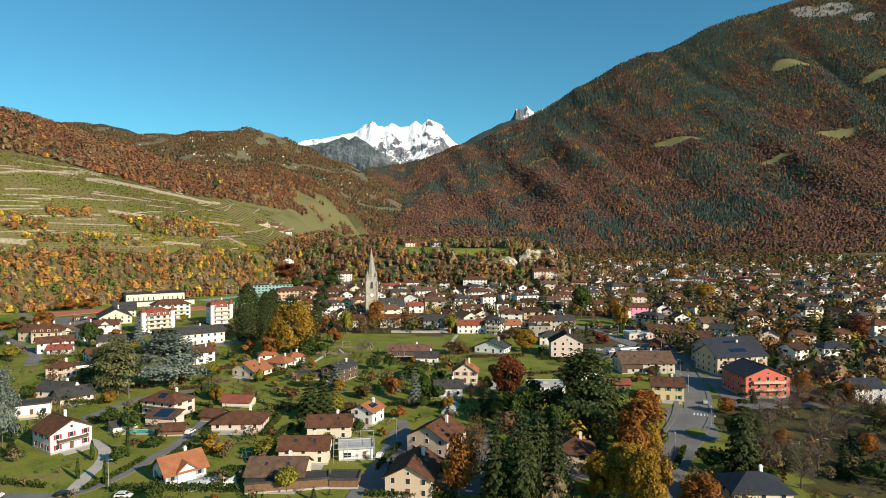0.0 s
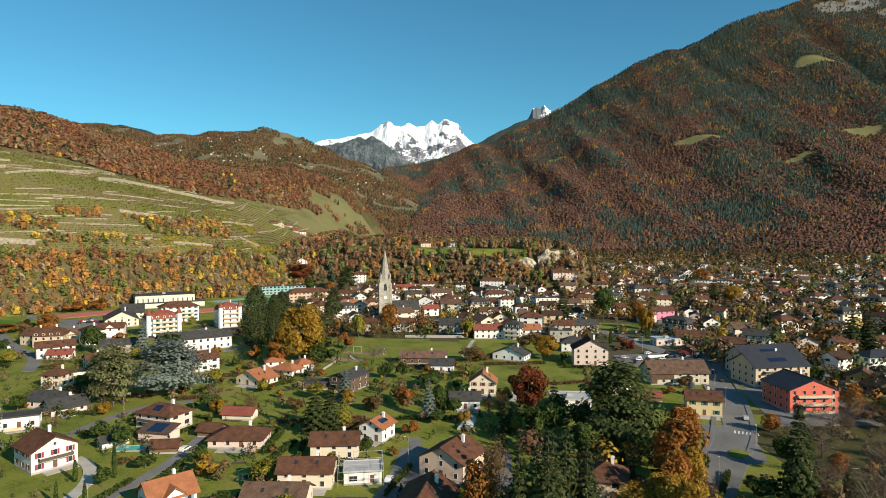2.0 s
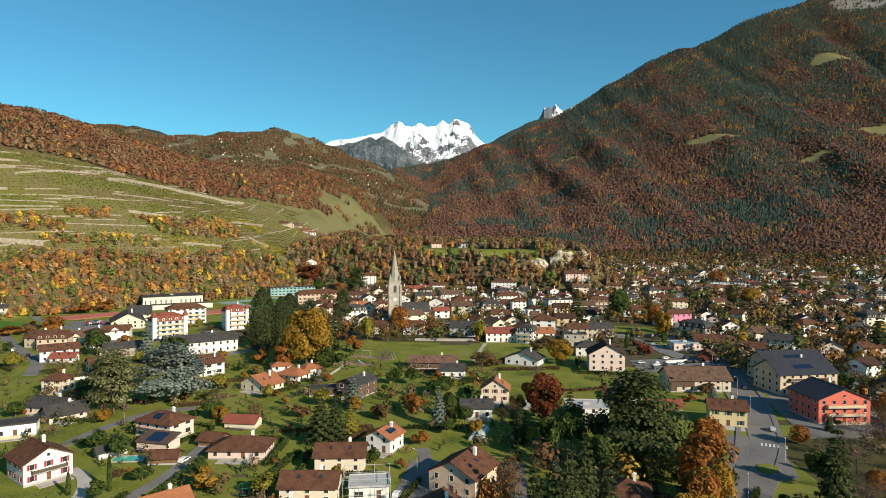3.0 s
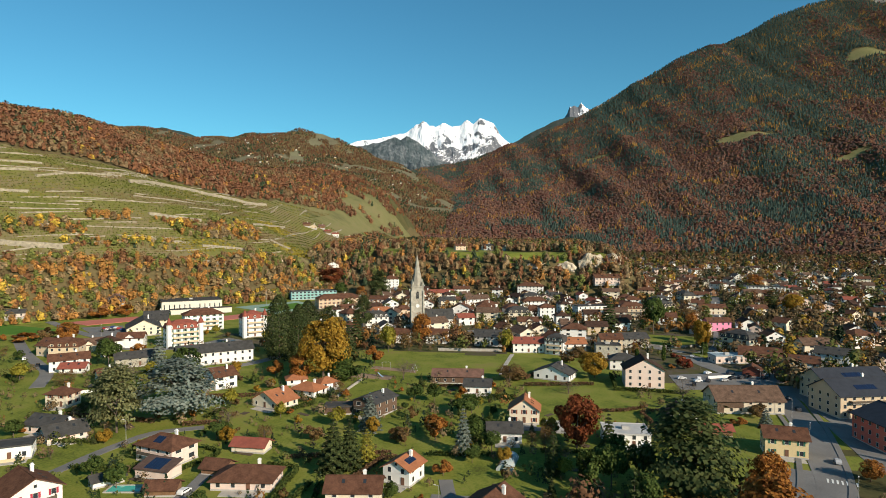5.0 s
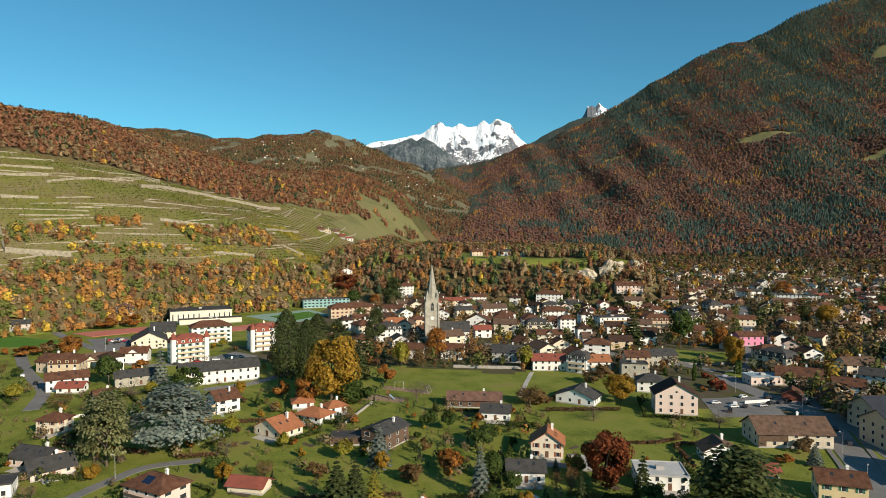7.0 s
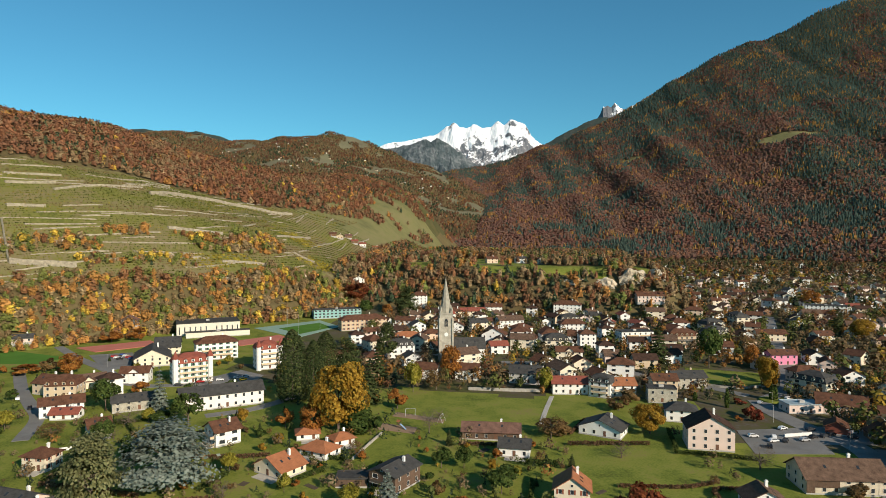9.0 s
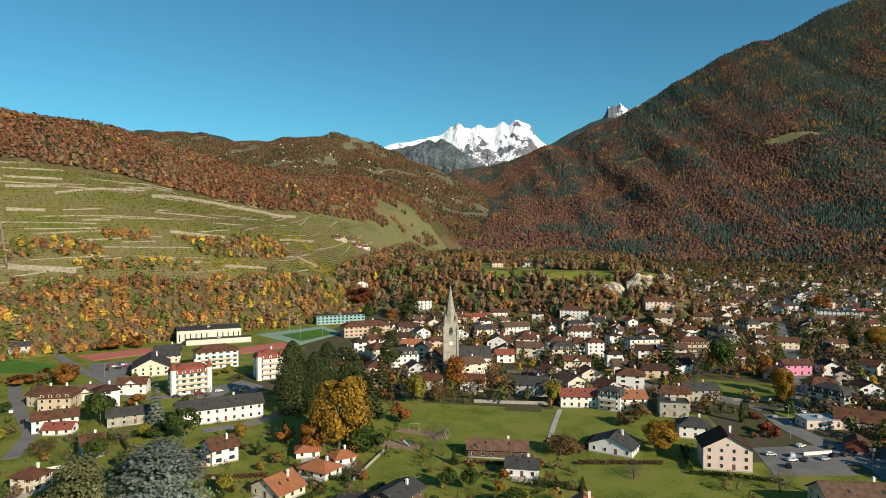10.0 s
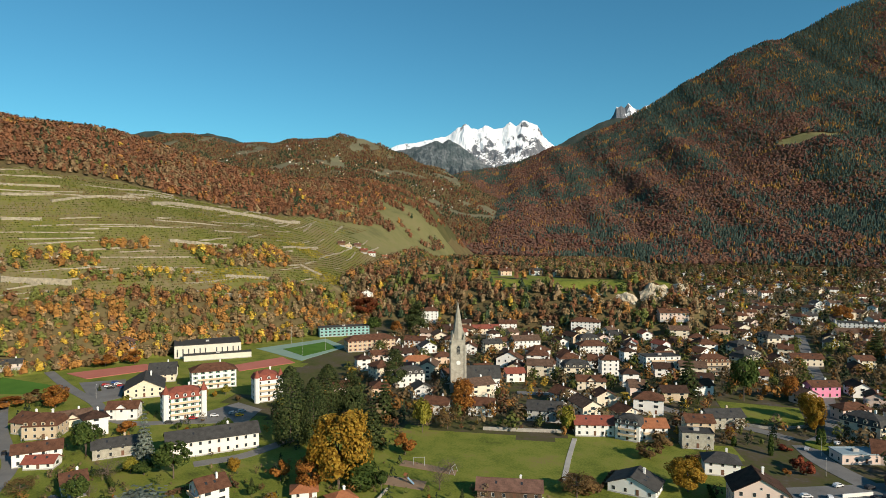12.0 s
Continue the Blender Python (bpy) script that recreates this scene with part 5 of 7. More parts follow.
tagged(part("far_houses", bm, [WALLS["white"], WALLS["cream"], WALLS["white"], WALLS["pink"], ROOFS["brown"], ROOFS["darkbrown"], ROOFS["slate"], ROOFS["tile"], GLASS], None), "scattered houses of the distant quarters", "houses", kind="stuff")
for x, y, kind, wall, roof in ((-44, 812, "e", "peach", "brown"), (14, 810, "g", "cream", "brown"), (-10, 825, "e", "white", "slate"), (-250, 958, "e", "wood", "red"), (-262, 968, "e", "wood", "rust"),
                               (-268, 945, "g", "tan", "rust"), (-225, 985, "e", "peach", "orange"), (-185, 740, "g", "white", "brown"), (-240, 965, "e", "white", "red"), (510, 1420, "e", "white", "brown"), (-276, 938, "e", "wood", "brown")):
    house(x, y, 20, 13 if y < 900 else 9.5, 9 if y < 900 else 7, 5.6 if y < 900 else 4.2, kind, wall, roof, "house", label=WALL_WORD[wall] + " hillside house among autumn trees")

# ---- garden and street trees between the houses ----
rng = np.random.RandomState(7)
near_kinds = ["greenround", "orangebush", "brownbush", "shrub", "bare", "round", "brown", "yellowbush", "shrub", "orangebush", "brownbush", "fir", "golden", "yellowround"]


def clear_of(x, y, gap):
    return all((px - x) ** 2 + (py - y) ** 2 > (pr + 1) ** 2 for px, py, pr in TAKEN) and all((px - x) ** 2 + (py - y) ** 2 > gap ** 2 for px, py, _ in HOUSES) and all((px - x) ** 2 + (py - y) ** 2 > gap ** 2 for px, py in spots)


def plant(x0, x1, y0, y1, count, kinds, hs, gap, test=None):
    n = tries = 0
    while n < count and tries < 9000:
        tries += 1
        x, y = rng.uniform(x0, x1), rng.uniform(y0, y1)
        if (test and not test(x, y)) or contour(x, y) > 548 or not clear_of(x, y, gap):
            continue
        kind = kinds[rng.randint(len(kinds))]
        h = rng.uniform(*hs) * (0.55 if kind.endswith("bush") or kind == "shrub" else 1)
        tree(x, y, kind, h, h * rng.uniform(0.7, 1.0) * (0.55 if kind == "fir" else 1), "garden trees")
        n += 1


meadow = lambda x, y: not (-62 < x < 55 and 335 < y < 404) and not (15 < x < 55 and 285 < y < 335) and not (-345 < x < -290 and 405 < y < 455)
plant(-165, 60, 148, 330, 150, near_kinds, (3, 7.5), 8.5, meadow)
plant(60, 190, 130, 340, 75, ["bare", "brownbush", "brown", "fir", "bare", "orange", "greenround"], (5, 11), 11, lambda x, y: x > 70 + (y - 170) * 0.4 or x < 40)
plant(-330, -120, 300, 450, 30, near_kinds, (4, 9), 11, meadow)


# ---- woods on the slopes: far too many trees to count ----
def woods(name, xs, ys, hs, ws, colours, leaf, per, size, label, seed):
    """Trees of many small leaves, or of one rough crown each, joined into one mesh with a leaf colour per tree."""
    r = np.random.RandomState(seed)
    n = len(xs)
    zs = land(xs, ys)
    pine = colours[1]
    th = r.uniform(0, 6.283, (n, per))
    if leaf:
        d = r.normal(size=(n, per, 3))
        d /= np.linalg.norm(d, axis=2)[..., None]
        rad = 0.5 * ws[:, None] * r.uniform(0.55, 1.05, (n, per)) * (0.8 + 0.3 * np.sin(3 * th))
        t = np.abs(d[..., 2])
        cone = pine[:, None]
        px = np.where(cone, rad * np.cos(th) * (1 - t) * 0.9, d[..., 0] * rad)
        py = np.where(cone, rad * np.sin(th) * (1 - t) * 0.9, d[..., 1] * rad)
        pz = np.where(cone, hs[:, None] * (0.12 + 0.9 * t), hs[:, None] * (0.58 + 0.40 * d[..., 2] * r.uniform(0.8, 1.05, (n, per))))
        c = np.stack([px + xs[:, None], py + ys[:, None], pz + zs[:, None]], -1).reshape(-1, 3)
        nr = d.reshape(-1, 3) + np.array([0, 0, 0.35]) + 0.28 * r.normal(size=(n * per, 3))
        nr /= np.linalg.norm(nr, axis=1)[:, None]
        u = np.cross(nr, r.normal(size=(n * per, 3)))
        u /= np.linalg.norm(u, axis=1)[:, None] + 1e-9
        v = np.cross(nr, u)
        s = (size * np.repeat(ws, per) / 8 * r.uniform(0.7, 1.3, n * per))[:, None]
        co = np.stack([c - u * s, c - v * s, c + u * s, c + v * s], 1).reshape(-1, 3)
        loops = np.arange(len(co))
        starts, totals = np.arange(n * per) * 4, np.full(n * per, 4)
        per_vert = per * 4
    else:
        sides = per
        a = np.arange(sides) * 6.283 / sides
        ringz, rb, rc = (0.22, 0.68), (1.0, 0.78), (1.0, 0.42)
        co = np.zeros((n, 2 * sides + 1, 3))
        spin = r.uniform(0, 6.283, (n, 1))
        for k in range(2):
            rr = 0.5 * ws[:, None] * np.where(pine[:, None], rc[k], rb[k]) * r.uniform(0.72, 1.2, (n, sides))
            aa = a[None, :] + spin + k * 0.7 + r.uniform(-0.35, 0.35, (n, sides))
            co[:, k * sides:(k + 1) * sides, 0] = xs[:, None] + rr * np.cos(aa)
            co[:, k * sides:(k + 1) * sides, 1] = ys[:, None] + rr * np.sin(aa)
            co[:, k * sides:(k + 1) * sides, 2] = zs[:, None] + hs[:, None] * (ringz[k] + r.uniform(-0.16, 0.16, (n, sides)))
        co[:, -1, 0], co[:, -1, 1], co[:, -1, 2] = xs + r.uniform(-0.15, 0.15, n) * ws * ~pine, ys + r.uniform(-0.15, 0.15, n) * ws * ~pine, zs + hs
        tri = []
        for i in range(sides):
            p, q = i, (i + 1) % sides
            tri += [(p, q, q + sides), (p, q + sides, p + sides), (sides + p, sides + q, 2 * sides)]
        tri = np.array(tri)
        loops = (tri[None] + (np.arange(n) * (2 * sides + 1))[:, None, None]).reshape(-1)
        starts, totals = np.arange(n * len(tri)) * 3, np.full(n * len(tri), 3)
        co = co.reshape(-1, 3)
        per_vert = 2 * sides + 1
    me = bpy.data.meshes.new(name)
    me.vertices.add(len(co))
    me.vertices.foreach_set("co", co.ravel())
    me.loops.add(len(loops))
    me.loops.foreach_set("vertex_index", loops.astype(np.int32))
    me.polygons.add(len(starts))
    me.polygons.foreach_set("loop_start", starts.astype(np.int32))
    me.polygons.foreach_set("loop_total", totals.astype(np.int32))
    me.polygons.foreach_set("use_smooth", np.zeros(len(starts), bool))
    tint = me.attributes.new("leaf", "FLOAT_COLOR", "POINT")
    col = np.repeat(np.hstack([colours[0], np.ones((n, 1))]), per_vert, 0)
    if leaf:
        col[:, :3] *= np.repeat(r.uniform(0.75, 1.25, (n * per, 1)), 4, 0)
    tint.data.foreach_set("color", col.ravel())
    me.update(calc_edges=True)
    me.materials.append(WOODLEAF)
    return tagged(new(name, me), label, "woods", kind="stuff")


def grove(name, x, y, h, w, colours, per, size, label, seed):
    """Boughs and a coat of leaves for each tree of a wood."""
    colours = (colours[0] * 1.5, colours[1])
    woods(name, x, y, h * 0.8, w * 0.62, colours, False, 4, 1, label, seed)
    woods(name + "_leaves", x, y, h, w, colours, True, per, size, "leaves of the " + label, seed + 100)


WOODLEAF = material("woodland_leaves", [(0.7, 0.7, 0.7), (1.0, 1.0, 1.0), (1.3, 1.3, 1.3)], 0.25, 1.2, 0.9, 0.0, gloss=0.1)
wt = WOODLEAF.node_tree
at = wt.nodes.new("ShaderNodeAttribute")
at.attribute_name = "leaf"
mul = wt.nodes.new("ShaderNodeMix")
mul.data_type, mul.blend_type = "RGBA", "MULTIPLY"
mul.inputs["Factor"].default_value = 1
pb = wt.nodes["Principled BSDF"]
wt.links.new(pb.inputs["Base Color"].links[0].from_socket, mul.inputs[6])
wt.links.new(at.outputs["Color"], mul.inputs[7])
wt.links.new(mul.outputs[2], pb.inputs["Base Color"])

PALETTE = np.array([(0.145, 0.062, 0.032), (0.105, 0.048, 0.028), (0.27, 0.125, 0.035), (0.13, 0.088, 0.046), (0.38, 0.25, 0.035), (0.032, 0.046, 0.024), (0.19, 0.135, 0.075), (0.085, 0.105, 0.026)])


def scatter(x0, x1, y0, y1, step, rngs):
    gx, gy = np.meshgrid(np.arange(x0, x1, step), np.arange(y0, y1, step))
    gx, gy = gx.ravel() + rngs.uniform(-0.45, 0.45, gx.size) * step, gy.ravel() + rngs.uniform(-0.45, 0.45, gy.size) * step
    return gx, gy


def colour(x, y, weights, patch, rngs, strength=1.5):
    """A leaf colour for each tree, in patches, and whether it is a conifer."""
    n = len(x)
    logits = np.log(np.maximum(np.array(weights, float), 1e-4))[None, :].repeat(n, 0)
    for k in range(8):
        logits[:, k] += strength * waves(x, y, patch * (0.7 + 0.12 * k), 60 + k)
    logits += rngs.gumbel(size=(n, 8)) * 0.75
    i = logits.argmax(1)
    c = PALETTE[i]
    c = (0.82 * c + 0.18 * c.mean(0)) * rngs.uniform(0.8, 1.2, (n, 1))
    c[i == 5] = PALETTE[5] * rngs.uniform(0.8, 1.3, ((i == 5).sum(), 1))
    return c, i == 5


def gardens(name, x0, x1, y0, y1, step, hs, gap, weights, label, seed, test=None, per=72, size=0.68):
    """The trees and bushes between the houses of a quarter."""
    r = np.random.RandomState(seed)
    x, y = scatter(x0, x1, y0, y1, step, r)
    ok = (contour(x, y) < 545) & (knoll(x, y) < 6) & meadow_free(x, y)
    if test:
        ok &= test(x, y)
    x, y = x[ok], y[ok]
    blocks = np.array([(px, py, gap) for px, py, _ in HOUSES] + [(px, py, gap) for px, py in spots] + [(px, py, pr + 1.0) for px, py, pr in TAKEN])
    ok = np.ones(len(x), bool)
    for px, py, pr in blocks:
        ok &= (x - px) ** 2 + (y - py) ** 2 > pr ** 2
    x, y = x[ok], y[ok]
    h = r.uniform(hs[0], hs[1], len(x)) * r.choice([0.35, 0.6, 1.0], len(x))
    woods(name, x, y, h, h * r.uniform(0.75, 1.15, len(x)), colour(x, y, weights, 70, r), True, per, size, label, seed)


def meadow_free(x, y):
    return ~((x > -62) & (x < 55) & (y > 335) & (y < 404)) & ~((x > 86) & (x < 134) & (y > 436) & (y < 480)) & ~((x > -345) & (x < -160) & (y > 405) & (y < 625))


MIXED = (0.35, 0.2, 1.0, 1.2, 0.45, 0.7, 1.1, 1.2)
gardens("town_trees", -130, 150, 405, 735, 7.0, (4, 11), 8.0, MIXED, "autumn trees and shrubs between the town houses", 81)
gardens("suburb_trees", 130, 540, 270, 760, 6.6, (4, 13), 8.0, MIXED, "autumn trees and hedges between suburban houses", 82, lambda x, y: (x < 0.74 * y + 10) & (x > 150 - (y - 270) * 0.5))
gardens("outskirt_trees", 140, 1100, 760, 1500, 12, (6, 15), 9, MIXED, "autumn trees among scattered outlying houses", 83, lambda x, y: x < 0.75 * y, 24, 1.0)
gardens("garden_shrubs", -330, 70, 140, 404, 5.2, (2.0, 5.5), 7.5, (0.1, 0.1, 0.4, 1.5, 0.2, 1.6, 1.3, 1.4), "low garden shrubs and flower beds", 84, lambda x, y: (waves(x, y, 28, 88) > -0.12) & ~((x > 15) & (x < 60) & (y > 285) & (y < 335)), 60, 0.6)

gardens("park_thicket", 95, 230, 110, 250, 5.5, (3, 9), 9, (0.1, 0.3, 0.1, 1.8, 0.03, 0.4, 1.6, 0.3), "bare brown trees and undergrowth in the park", 85, lambda x, y: (waves(x, y, 40, 91) > -0.1) & ((y < 225) | (x > 160)), 130, 0.42)
gardens("street_thicket", 20, 70, 130, 215, 5.5, (4, 11), 8, (0.1, 0.2, 0.5, 1.6, 0.3, 0.9, 1.0, 0.9), "dense shrubs and young trees by the road", 86, None, 130, 0.42)

# the wooded bank below the vineyards
r1 = np.random.RandomState(3)
x, y = scatter(-620, -150, 380, 1150, 3.8, r1)
u = contour(x, y)
keep = (u > 538 + 4 * waves(x, y, 60, 2)) & (u < 594 + 9 * waves(x, y, 120, 21) - 36 * bump_step(680, 740, y)) & (r1.uniform(size=len(x)) < 0.9)
ragged = 5 * waves(x, y, 40, 35)
for u0, u1, y0, y1 in ((618, 650, 640, 742), (627, 646, 505, 572), (606, 617, 545, 615), (648, 655, 590, 620)):
    keep |= (u > u0 + ragged) & (u < u1 + ragged) & (y > y0 + 2 * ragged) & (y < y1 + 2 * ragged) & (waves(x, y, 26, 36) > -0.45)
keep &= ~((np.abs(waves(x, y, 75, 37)) < 0.035) & (u < 590))
x, y = x[keep], y[keep]
hs = r1.uniform(3.2, 8.0, len(x)) * np.where(r1.uniform(size=len(x)) < 0.12, 1.5, 1.0)
grove("wooded_bank", x, y, hs, hs * r1.uniform(0.75, 1.15, len(x)), colour(x, y, (0.5, 0.2, 1.5, 1.0, 0.55, 0.12, 0.7, 1.3), 60, r1, 1.3), 84, 0.74, "steep bank of orange and yellow autumn trees", 5)
# woods above the vineyards
x, y = scatter(-1150, -200, 560, 1800, 7.4, r1)
u = contour(x, y)
w = 10 * waves(x, y, 120, 21)
keep = (u > vine_top(y) + 0.8 * w) & (u < 1030) & (u > 560) | ((y > 1180) & (u > 560) & (waves(x, y, 190, 44) > -0.35) & (u < 1030))
keep &= ~((y > 980) & (u < 690) & (waves(x, y, 110, 45) < 0.1))
keep |= (y > 1060) & (u > 540) & (u < 640) & (waves(x, y, 110, 45) > 0.3)
x, y = x[keep], y[keep]
hs = r1.uniform(7.5, 13, len(x))
grove("hill_woods", x, y, hs, hs * r1.uniform(0.75, 1.05, len(x)), colour(x, y, (1.9, 1.1, 0.30, 1.1, 0.05, 0.35, 0.25, 0.15), 150, r1, 1.9), 18, 1.05, "rust-red beech woods along the hill crest", 6)
# woods on the knoll behind the church
x, y = scatter(-320, 180, 655, 1500, 6.3, r1)
k = knoll(x, y)
keep = (k > 4) & (y < 1180) & ~((k > 36) & (waves(x, y, 120, 21) > -0.1) & (y < 900)) | ((k > 36) & (waves(x, y, 60, 46) > 0.55))
keep &= ~((np.abs(x + 40) < 45) & (np.abs(y - 790) < 24))
keep &= ~((x > 34) & (x < 152) & (y > 719) & (y < 739 - 0.1 * x + 14 * waves(x, y, 40, 48)))
keep &= ~((np.abs(waves(x, y, 70, 47)) < 0.05) & (y < 740))
x, y = x[keep], y[keep]
hs = r1.uniform(7, 14, len(x))
grove("knoll_woods", x, y, hs, hs * r1.uniform(0.7, 1.05, len(x)), colour(x, y, (1.0, 0.6, 0.6, 1.2, 0.10, 0.9, 0.5, 0.8), 70, r1), 48, 0.66, "mixed autumn woods on the knoll behind the church", 7)
# the great mountain side
x, y = scatter(-900, 2750, 1650, 4000, 9.6, r1)
m = mountain(x, y)
seen = (m > 4) & (x < 0.745 * y) & (x > -0.24 * y + 20) & (m >= middle_ridge(x, y))
seen &= ~(within(x, y, CLEARINGS, 0.25) > 0.02)
seen &= ~((within(x, y, BLUFFS, 0.5) > 0) & (r1.uniform(size=len(x)) < 0.85))
x, y, m = x[seen], y[seen], m[seen]
high = bump_step(250, 900, m)
stand = 1.6 * waves(x, 0.75 * y, 560, 92) + 1.3 * waves(x + 0.2 * y, 0.5 * y, 190, 93) + 0.5 * waves(x, y, 80, 94)
chance = 1 / (1 + np.exp(-(-1.5 + 3.4 * high + 2.8 * stand)))
pin = r1.uniform(size=len(x)) < chance
rust = np.array([(0.142, 0.058, 0.040), (0.112, 0.053, 0.041), (0.125, 0.074, 0.054), (0.165, 0.078, 0.042), (0.092, 0.064, 0.055)])
shade = waves(x, y, 160, 95)
tone_of = np.clip((2 + 1.5 * shade + r1.normal(size=len(x)) * 0.9).round(), 0, 4).astype(int)
# fir green is raised and blued, so it carries the slope's haze
col = np.where(pin[:, None], np.array([(0.050, 0.074, 0.060)]), rust[tone_of])
larch = (waves(x, y, 190, 96) + 0.5 * waves(x, y, 60, 97) + 0.35 * r1.normal(size=len(x))) > 0.84 - 0.15 * high
col[larch] = np.array((0.25, 0.135, 0.04))
pin = pin | larch
col = (0.75 * col + 0.25 * np.where(pin[:, None], col, rust.mean(0))) * r1.uniform(0.85, 1.15, (len(x), 1))
hs = np.where(pin, r1.uniform(12, 20, len(x)), r1.uniform(8, 13.5, len(x)))
woods("mountain_forest", x, y, hs, np.where(pin, 8.0, 14.0) * r1.uniform(0.8, 1.25, len(x)), (col, pin), False, 4, 1, "dark mixed beech and fir forest covering the mountain", 8)
# trees at the mountain's foot
x, y = scatter(-100, 1300, 1180, 1800, 17, r1)
keep = (waves(x, y, 170, 51) > -0.05) & (x < 0.62 * y) & (knoll(x, y) < 5) & (contour(x, y) < 545)
x, y = x[keep], y[keep]
hs = r1.uniform(9, 18, len(x))
woods("foothill_trees", x, y, hs, hs * 0.8, colour(x, y, (0.6, 0.5, 0.4, 1.4, 0.12, 0.9, 0.6, 0.6), 90, r1), True, 36, 1.0, "tree rows between fields at the mountain foot", 9)
# the middle ridge
x, y = scatter(-2400, 100, 2000, 3300, 11.5, r1)
mr = middle_ridge(x, y)
keep = (mr > 5) & (mr > mountain(x, y)) & (waves(x, y, 260, 29) < 0.38)
x, y = x[keep], y[keep]
hs = r1.uniform(7, 12, len(x))
woods("ridge_woods", x, y, hs, hs * 0.95, colour(x, y, (0.9, 1.1, 0.12, 1.5, 0.02, 1.2, 0.2, 0.1), 220, r1, 2.2), False, 4, 1, "brown woods on the ridge behind the vineyard hill", 10)

# ---- vineyard terraces ----
TERRACE = tone("pale_terrace_stone", (0.30, 0.255, 0.185), 0.5, 0.4, 2.0)
VROW = leafy("vine_leaves", [(0.09, 0.10, 0.015), (0.17, 0.17, 0.025), (0.26, 0.21, 0.04)])


def uphill(u, y):
    """The place on the hill at that height line and northing."""
    ys = 690 - 40 * np.log1p(np.exp(np.clip((690 - y) / 40, -30, 30)))
    return (0.6 * ys - u) / 0.8


rv = np.random.RandomState(19)
lines = []
for u0 in np.arange(598, 790, 4.0):
    y0 = 440 + rv.uniform(0, 60)
    while y0 < 1000:
        run = rv.uniform(18, 95)
        if rv.uniform() < 0.33:
            lines.append((u0 + rv.uniform(-1.5, 1.5), y0, min(y0 + run, 1030), rv.uniform(0.45, 1.3)))
        y0 += run + rv.uniform(10, 60)
lines = [w for w in lines if w[0] < vine_top(w[1]) - 8 and not (w[1] > 900 and w[0] < 610)]


def terrace_wall(xx, yy, hh, thick=0.8):
    """A dry stone wall that follows the slope."""
    zz = land(xx, yy)
    bm = bmesh.new()
    top_z = zz + hh + rv.uniform(-0.25, 0.25, len(yy))
    ring = []
    for i in range(len(yy)):
        ring.append([bm.verts.new((xx[i] + dx, yy[i] - 0.3 * dx, z)) for dx, z in ((thick, zz[i] - 2.5), (thick * 0.8, top_z[i]), (-thick, top_z[i]), (-thick, zz[i] - 2.5))])
    for i in range(len(ring) - 1):
        for k in range(4):
            bm.faces.new((ring[i][k], ring[i + 1][k], ring[i + 1][(k + 1) % 4], ring[i][(k + 1) % 4]))
    bm.faces.new(ring[0]), bm.faces.new(ring[-1][::-1])
    bmesh.ops.recalc_face_normals(bm, faces=bm.faces)
    tagged(part("terrace_wall", bm, TERRACE, None), "pale dry stone wall holding a vineyard terrace", "terrace wall", "vineyard walls")


for u0, y0, y1, hh in lines:
    yy = np.arange(y0, y1, 5.0)
    if len(yy) > 2:
        terrace_wall(uphill(u0 + 2.5 * np.sin(yy / 31.0 + u0) + (yy - y0) * 0.02, yy), yy, hh)
for pts, hh in (([(-403, 701), (-396, 745), (-389, 789), (-367, 862), (-337, 939)], 3.4), ([(-443, 613), (-416, 708)], 1.6), ([(-471, 588), (-451, 625)], 2.0), ([(-486, 603), (-460, 643)], 1.6), ([(-348, 645), (-318, 695)], 2.6),
                ([(-292, 774), (-286, 871)], 2.0), ([(-394, 507), (-359, 534)], 4.0), ([(-299, 591), (-260, 625)], 3.0), ([(-444, 560), (-427, 583)], 2.2), ([(-430, 540), (-394, 507)], 3.4), ([(-290, 640), (-262, 676)], 2.0), ([(-262, 750), (-240, 756)], 1.8), ([(-330, 600), (-306, 628)], 1.8)):
    line = smooth_line(pts, 6.0)
    terrace_wall(line[:, 0], line[:, 1], hh, 1.3)
# rows of vines, in parcels of green, yellow and brown leaves
rows_at = []
for u0 in np.arange(566, 800, 2.8):
    yy = np.arange(430, 1120, 1.6)
    yy = yy + rv.uniform(-0.4, 0.4, len(yy))
    xx = uphill(u0 + 3 * np.sin(yy / 47.0), yy)
    ok = (u0 > vine_low(yy) + 3) & (u0 < vine_top(yy) - 4) & (rv.uniform(size=len(yy)) < 0.85) & ~((yy > 1000) & (u0 < 640))
    rows_at.append(np.stack([xx[ok], yy[ok], land(xx[ok], yy[ok]) + 0.5], -1))
rows_at = np.concatenate(rows_at)
cell = np.floor(contour(rows_at[:, 0], rows_at[:, 1]) / 17) * 7.3 + np.floor((rows_at[:, 1] + 2.0 * contour(rows_at[:, 0], rows_at[:, 1])) / 58) * 3.7
lot = np.modf(np.abs(np.sin(cell) * 437.58))[0] * 0.86
vu, vy = contour(rows_at[:, 0], rows_at[:, 1]), rows_at[:, 1]
lot[(vu > 598) & (vu < 622) & (vy > 616) & (vy < 672)] = 0.9
lot[(vu > 572) & (vu < 612) & (vy > 735) & (vy < 775)] = 0.9
lot[(vu > 625) & (vu < 655) & (vy > 800) & (vy < 850)] = 0.88
lot[(vu > 727) & (vu < 745) & (vy > 610) & (vy < 710)] = 0.75
VGREEN = leafy("green_vine_leaves", [(0.07, 0.085, 0.018), (0.12, 0.13, 0.025), (0.18, 0.175, 0.035)])
VBROWN = leafy("withered_vine_leaves", [(0.12, 0.085, 0.035), (0.18, 0.13, 0.05), (0.24, 0.17, 0.07)])
